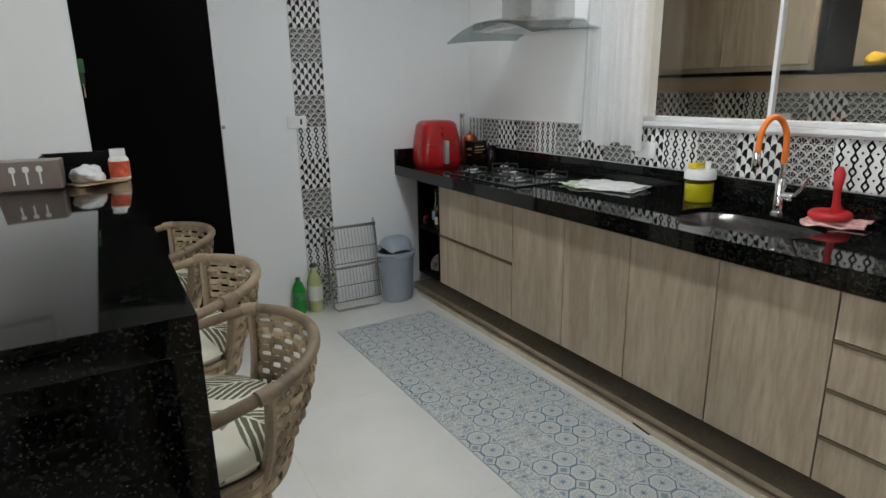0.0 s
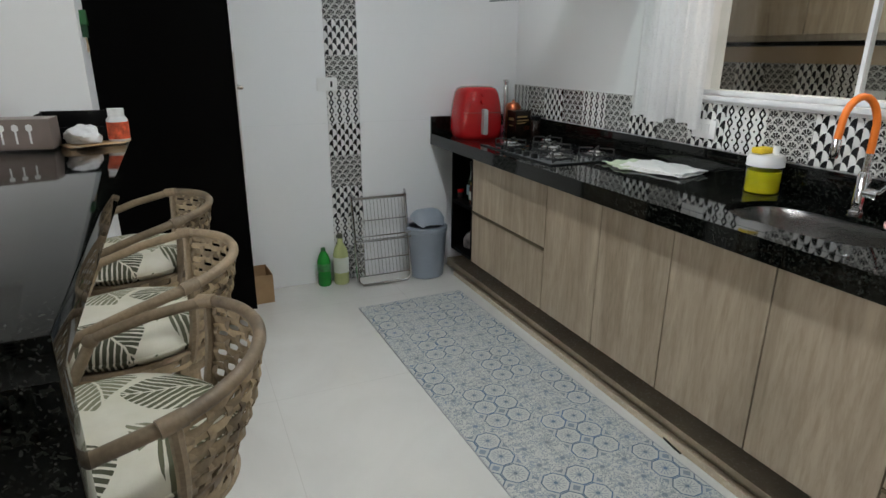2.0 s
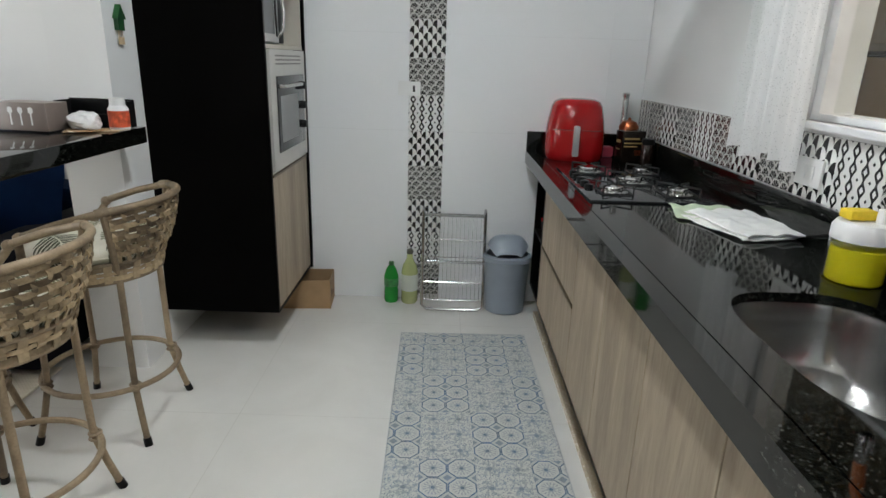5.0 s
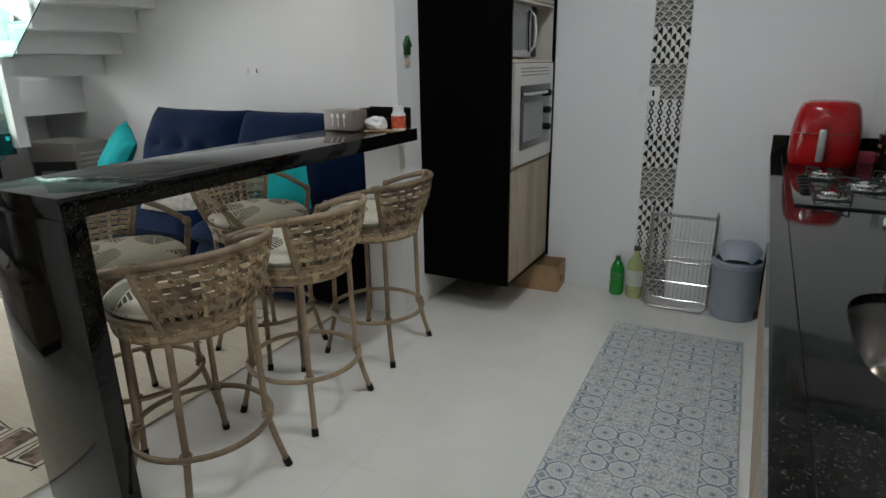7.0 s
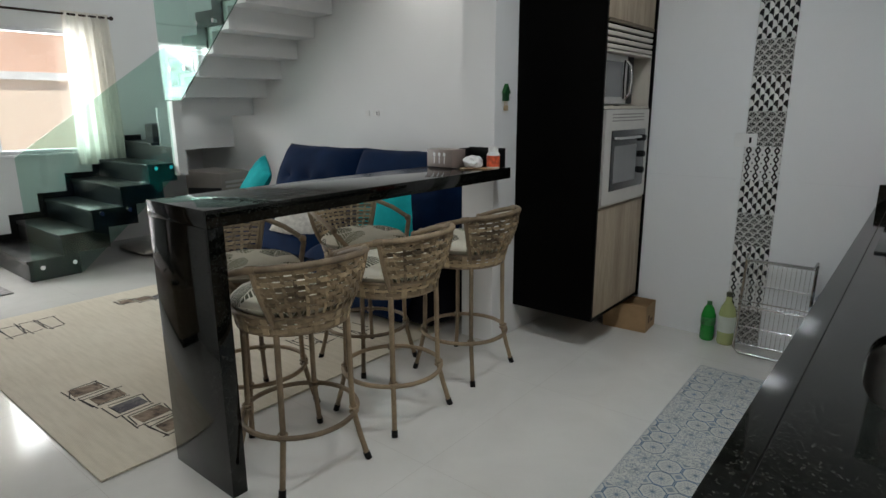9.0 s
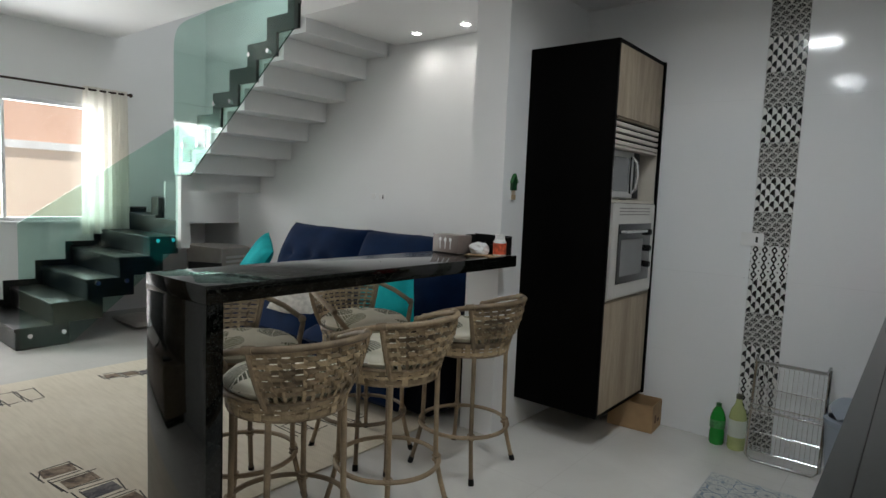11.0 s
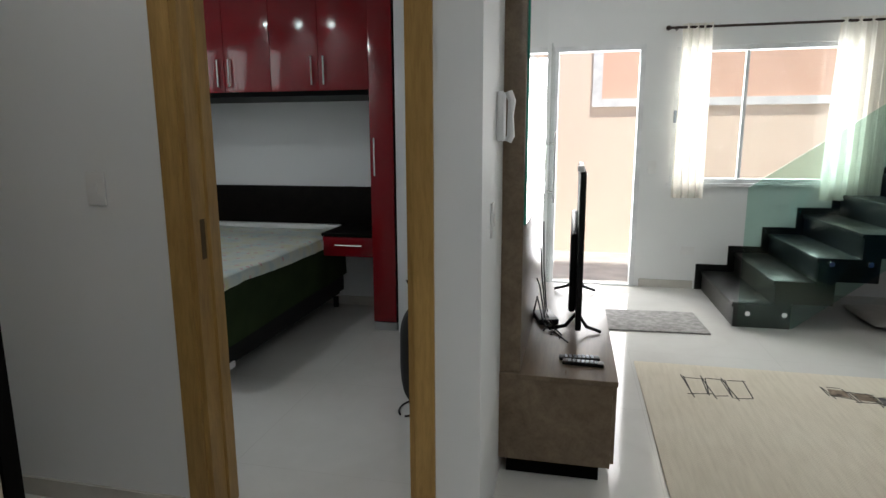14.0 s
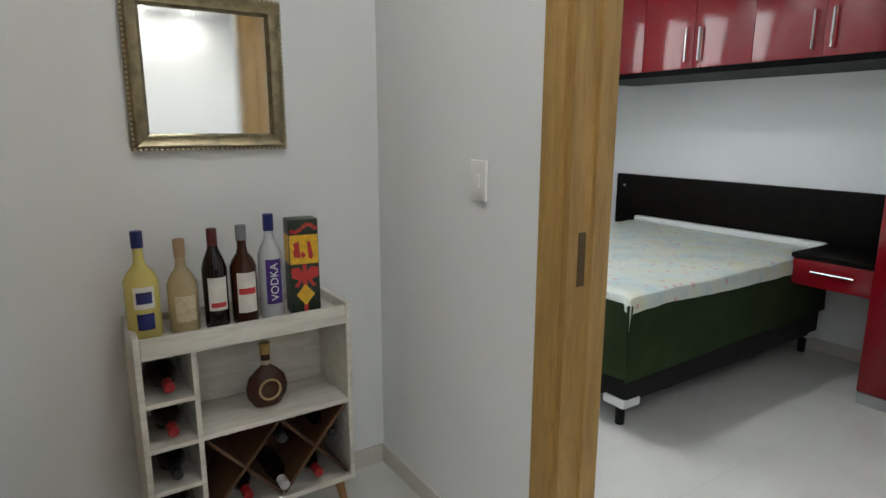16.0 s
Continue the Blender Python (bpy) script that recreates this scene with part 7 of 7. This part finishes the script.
vk = cart_bottle(-0.405, -1.70, "clear vodka bottle with dark blue label and cap", neck_prof(0.038, 0.21, 0.29, 0.014, 0.05), [(0.0165, 0.2905), (0.0165, 0.345), (0.004, 0.347)], CLEAR_B, BLUE_CAP, [(0.05, 0.20, 0.0386, plain("purple_label", (0.045, 0.012, 0.16), 0.4, 0, 0.5, 26), 0.7)])
fc = bpy.data.curves.new("lettering", "FONT")
fc.body, fc.size, fc.align_x, fc.align_y, fc.extrude = "VODKA", 0.036, "CENTER", "CENTER", 0.0004
fo = new("lettering", fc)
bpy.context.view_layer.update()
fm = bpy.data.meshes.new_from_object(fo.evaluated_get(bpy.context.evaluated_depsgraph_get()))
bpy.data.objects.remove(fo)
fm.materials.append(WHITE_PLASTIC)
part("lettering", fm, None, vk, "white word VODKA", at=pose(0, 0.0402, 0.125, 90, 0, 180) @ pose(0, 0, 0, 0, 0, 90))
gb = thing("gift_box", "tall printed whisky gift box in black, yellow and red", "box", (-0.478, -1.69, BOT), -8)
GREEN_CARTON = plain("dark_green_carton", (0.012, 0.028, 0.014), 0.4, 0, 0.3)
part("carton", B(-0.048, -0.04, 0, 0.048, 0.04, 0.318, bevel=0.002), GREEN_CARTON, gb)
YL = plain("yellow_print", (0.72, 0.42, 0.02), 0.4, 0, 0.2, 60)
part("print", boxes((-0.046, 0.0402, 0.172, 0.046, 0.0408, 0.268)), YL, gb, "yellow print band")
part("side_print", boxes((0.0482, -0.036, 0.172, 0.0488, 0.036, 0.268)), YL, gb, "yellow print band round the side")
bm = bmesh.new()
for k in range(7):
    a = 0.9 * k
    lathe(bm, [(0.0075, 0.0), (0.0065, 0.0006)], 10, (-0.038 + 0.0125 * k, 0.2775 + 0.012 * math.sin(a) + 0.012, 0.0402))
bmesh.ops.rotate(bm, verts=bm.verts, cent=(0, 0, 0), matrix=Matrix.Rotation(radians(90), 3, "X"))
for v in bm.verts:
    v.co.y = -v.co.y
part("dots", bm, RED_INK, gb, "red and yellow printed balls")
part("emblem", prism(bmesh.new(), [(-0.03, 0.068), (0, 0.032), (0.03, 0.068), (0, 0.104)], "y", 0.0402, 0.0408), YL, gb, "yellow diamond emblem")
bm = boxes((-0.007, 0.0402, 0.0, 0.007, 0.0406, 0.17))
for sg in (-1, 1):
    prism(bm, [(0, 0.135), (sg * 0.02, 0.162), (sg * 0.044, 0.158), (sg * 0.044, 0.128), (sg * 0.02, 0.118)], "y", 0.0409, 0.0415)
    prism(bm, [(0, 0.13), (sg * 0.012, 0.128), (sg * 0.036, 0.098), (sg * 0.024, 0.094)], "y", 0.0409, 0.0413)
part("bow", bm, RED_INK, gb, "red printed bow")
bm = bmesh.new()
for pts in ([(-0.03, 0.196), (-0.022, 0.186), (-0.014, 0.192), (-0.01, 0.245), (-0.02, 0.247)], [(-0.006, 0.2), (0.004, 0.19), (0.012, 0.204), (0.004, 0.214)], [(0.012, 0.192), (0.034, 0.196), (0.036, 0.216), (0.03, 0.222), (0.035, 0.24), (0.016, 0.248)]):
    prism(bm, pts, "y", 0.041, 0.0414)
part("mark", bm, RED_INK, gb, "red printed mark")
# round flask on the middle shelf
fl = thing("brandy_flask", "round flat brown brandy flask with gold cap", "bottle", (-0.34, -1.70, 0.4565))
part("glass", lathe(bmesh.new(), [(0.02, 0), (0.045, 0.006), (0.066, 0.04), (0.07, 0.07), (0.06, 0.105), (0.035, 0.13), (0.016, 0.145), (0.015, 0.185)], 28, sy=0.5), BROWN_GLASS, fl)
part("cap", lathe(bmesh.new(), [(0.018, 0.1855), (0.018, 0.222), (0.005, 0.225)], 18), plain("gold_cap", (0.45, 0.30, 0.10), 0.35, 0.7), fl)
part("seal", tube(bmesh.new(), [(0.034 * math.cos(a), 0.037, 0.07 + 0.034 * math.sin(a)) for a in [math.pi * k / 12 for k in range(24)]], 0.004, 6, True), plain("gold_seal", (0.5, 0.34, 0.16), 0.4, 0.5), fl)
part("neck_band", lathe(bmesh.new(), [(0.0175, 0.15), (0.0175, 0.165)], 18, caps=False), CREAM_L, fl)


def lying(x, z, r, foil, seed):
    """A wine bottle lying with its neck to the front."""
    t = thing("wine_bottle", "dark wine bottle lying in the drinks cabinet", "bottle", (x, -1.835, z), 0, "lying wine bottles")
    m = pose(0, 0, 0, -90, 0, 0)
    part("glass", lathe(bmesh.new(), [(r * 0.9, 0), (r, 0.01), (r, 0.13), (0.016, 0.18), (0.0145, 0.19)], 18), WINE, t, at=m)
    part("foil", lathe(bmesh.new(), [(0.016, 0.1905), (0.0165, 0.235), (0.013, 0.238)], 16), foil, t, at=m)


RED_FOIL = plain("red_foil", (0.35, 0.015, 0.02), 0.3, 0.3)
BLACK_FOIL = plain("black_foil", (0.02, 0.02, 0.022), 0.3, 0.3)
WHITE_FOIL = plain("white_foil", (0.6, 0.6, 0.6), 0.4)
cell = (0.727 - C0 - 0.0185) / 4
for i, f in enumerate((BLACK_FOIL, BLACK_FOIL, RED_FOIL, RED_FOIL)):
    lying(-0.607 + CW - 0.084, C0 + 0.0185 + cell * i + 0.049, 0.039, f, i)
for x, z, f in ((-0.607 + 0.255, 0.205, WHITE_FOIL), (-0.607 + 0.135, 0.21, RED_FOIL), (-0.607 + 0.375, 0.21, RED_FOIL), (-0.607 + 0.08, 0.34, BLACK_FOIL), (-0.607 + 0.255, 0.375, BLACK_FOIL)):
    lying(x, z, 0.036, f, 9)

# ---- bedroom ----
OFF = Vector((0.04, -0.035, 0))
bd = thing("bed", "box-spring double bed with a thin floral plastic cover", "bed", (-2.83, -2.13, 0))
bd.scale = (0.965, 1.0, 1.07)


def floral():
    M = Mat("pale_floral_sheet", 0.35)
    v = M.coords()
    n = M.noise(v, 7, 3)
    spots = M.voronoi(v, 14)
    a = M.ramp(n, [(0.3, (0.50, 0.62, 0.62)), (0.5, (0.66, 0.70, 0.64)), (0.7, (0.66, 0.66, 0.46))])
    M.color(M.mix(Sx(M.t, spots) < 0.2, a, (0.62, 0.42, 0.42)))
    return M.bump(M.noise(v, 14, 4), 0.5, 0.006).m


part("base", B(-0.93, -0.7, 0.12, 0.93, 0.7, 0.38, bevel=0.02), plain("black_base_fabric", (0.003, 0.003, 0.003), 0.9, 0, 0.2), bd)
part("mattress", B(-0.94, -0.71, 0.385, 0.94, 0.71, 0.60, bevel=0.05, seg=4), plain("black_mattress_side", (0.004, 0.004, 0.004), 0.85, 0, 0.2), bd)


def fold(s, half):
    """Place along a half width, and drop once past the edge."""
    k = abs(s) - half
    sg = 1 if s > 0 else -1
    if k <= 0:
        return s, 0.0
    t = min(1.0, k / 0.05)
    return sg * (half + 0.028 * math.sin(t * math.pi / 2) + 0.002 * t), (0.028 * (1 - math.cos(t * math.pi / 2)) if k < 0.05 else 0.028 + k - 0.05)


def cover(u, v):
    s, q = -0.93 + 1.945 * u, -0.80 + 1.6 * v
    x, dx = fold(s, 0.93)
    y, dy = fold(q, 0.70)
    lump = 0.008 * noise.noise(Vector((s * 4, q * 4, 1))) + 0.004 * noise.noise(Vector((s * 13, q * 13, 2)))
    droop = 1 + 0.35 * noise.noise(Vector((s * 2.2, q * 2.2, 5)))
    return (x + (0.012 if dy and dx else 0), y, 0.617 + lump - (dx + dy) * droop)


part("sheet", sheet(bmesh.new(), cover, 72, 66, 0.003), floral(), bd, "pale floral plastic mattress cover")
part("headroll", B(-0.93, -0.7, 0.615, -0.87, 0.7, 0.655, bevel=0.015), WHITE_PLASTIC, bd, "white folded sheet edge")
DRAPE = velvet("olive_drape", (0.022, 0.036, 0.013))
part("side_drape", sheet(bmesh.new(), lambda u, v: (-0.9 + 1.885 * u, 0.7235 + 0.004 * math.sin(9 * u) + 0.012 * v, 0.575 - (0.30 + 0.03 * u) * v), 40, 10, 0.004), DRAPE, bd, "olive green drape along the side")
part("drape", sheet(bmesh.new(), lambda u, v: (0.958 + 0.006 * math.sin(9 * u) + 0.012 * v, -0.72 + 1.456 * u, 0.575 - 0.33 * v + 0.012 * math.sin(7 * u) * v), 40, 10, 0.004), DRAPE, bd, "olive green drape at the foot")
for x in (-0.88, 0.88):
    for y in (-0.64, 0.64):
        lg = part("leg", lathe(bmesh.new(), [(0.022, 0), (0.024, 0.09), (0.03, 0.1195)], 14), BLACK_PLASTIC, bd, at=(x, y, 0.0005))
        part("corner_cap", B(-0.06, -0.06, 0.1, 0.062, 0.066, 0.14, bevel=0.01), WHITE_PLASTIC, lg, "white plastic corner cap")
hb2 = thing("headboard", "dark wenge headboard panel across the bedroom wall", "headboard", (-3.779, 0, 0))
part("panel", B(0, -3.08, 0.61, 0.034, -0.972, 1.01, bevel=0.003), DARK_WENGE, hb2)
for y in (-1.05, -3.0):
    part("screw_cap", cyl(bmesh.new(), (0.0338, y, 0.92), (0.037, y, 0.92), 0.009), WHITE_PLASTIC, hb2, "small white screw cap")

wr = thing("overbed_wardrobe", "glossy red overbed wardrobe bridge with black trim", "wardrobe", (-3.78, 0, 0.03))
part("carcass", B(0.001, -2.98, 1.70, 0.60, -0.974, 2.39), BLACK_MDF, wr)
part("bottom_trim", B(0.001, -2.98, 1.665, 0.622, -0.974, 1.6995), BLACK_MDF, wr, "black lower trim")
seams = [-0.974 - 0.3655 * i for i in range(6)]
for i in range(5):
    d = part("door", B(0.601, seams[i + 1] + 0.0015, 1.70, 0.62, seams[i] - 0.0015, 2.385, bevel=0.002), RED_GLOSS, wr)
    hy = seams[i + 1] + 0.045 if i % 2 == 0 else seams[i] - 0.045
    part("handle", tube(bmesh.new(), [(0.62, hy, 1.74), (0.64, hy, 1.74), (0.64, hy, 1.93), (0.62, hy, 1.93)], 0.007, 8), CHROME, d, "chrome bar handle")
wc = thing("wardrobe_column", "narrow glossy red wardrobe column beside the bed", "wardrobe", (-3.78, 0, 0))
part("carcass", B(0.001, -0.972, 0.06, 0.61, -0.80, 2.39), BLACK_MDF, wc)
d = part("door", B(0.611, -0.971, 0.07, 0.63, -0.801, 2.385, bevel=0.002), RED_GLOSS, wc)
part("handle", tube(bmesh.new(), [(0.63, -0.935, 1.14), (0.65, -0.935, 1.14), (0.65, -0.935, 1.40), (0.63, -0.935, 1.40)], 0.007, 8), CHROME, d, "chrome bar handle")
part("plinth", B(0.001, -0.972, 0.0005, 0.62, -0.80, 0.0595), plain("silver_plinth", (0.4, 0.4, 0.4), 0.4, 0.3), wc)
ns = thing("nightstand", "wall-hung nightstand with glossy red drawer and black top", "nightstand", (-3.74, 0, 0))
part("body", B(0.0, -1.405, 0.52, 0.46, -0.975, 0.675), RED_GLOSS, ns)
part("top", B(0.0, -1.41, 0.6755, 0.49, -0.974, 0.70, bevel=0.002), DARK_WENGE, ns)
d = part("drawer_front", B(0.4605, -1.405, 0.525, 0.478, -0.976, 0.67, bevel=0.002), RED_GLOSS, ns)
part("handle", tube(bmesh.new(), [(0.478, -1.30, 0.61), (0.495, -1.30, 0.61), (0.495, -1.09, 0.61), (0.478, -1.09, 0.61)], 0.006, 8), CHROME, d, "chrome bar handle")
bp = thing("backpack", "black backpack hanging on the bedroom wall", "backpack", (-1.56, -0.20, 0.28))
part("bag", puff(0.28, 0.42, 0.15, 51, 0.45), plain("black_nylon", (0.012, 0.012, 0.013), 0.7), bp, at=pose(0, 0, 0.2, 90, 0, 0) @ pose(0, 0, -0.07))
part("strap", tube(bmesh.new(), [(-0.05, -0.02, 0.38), (-0.02, -0.06, 0.50), (0.02, 0.04, 0.53), (0.05, 0.0, 0.38)], 0.012, 8, flat=0.3), BLACK_PLASTIC, bp)
part("hook", cyl(bmesh.new(), (0.0, 0.079, 0.53), (0.0, 0.0, 0.53), 0.008), CHROME, bp)
solid("fan_cable", tube(bmesh.new(), [(-1.93 + 0.09 * math.cos(a), -0.40 + 0.05 * math.sin(a) + 0.006 * k, 0.006) for a in [0.3 * k for k in range(20)]], 0.005, 6), BLACK_PLASTIC, "loose black cable loop on the bedroom floor", "cable")
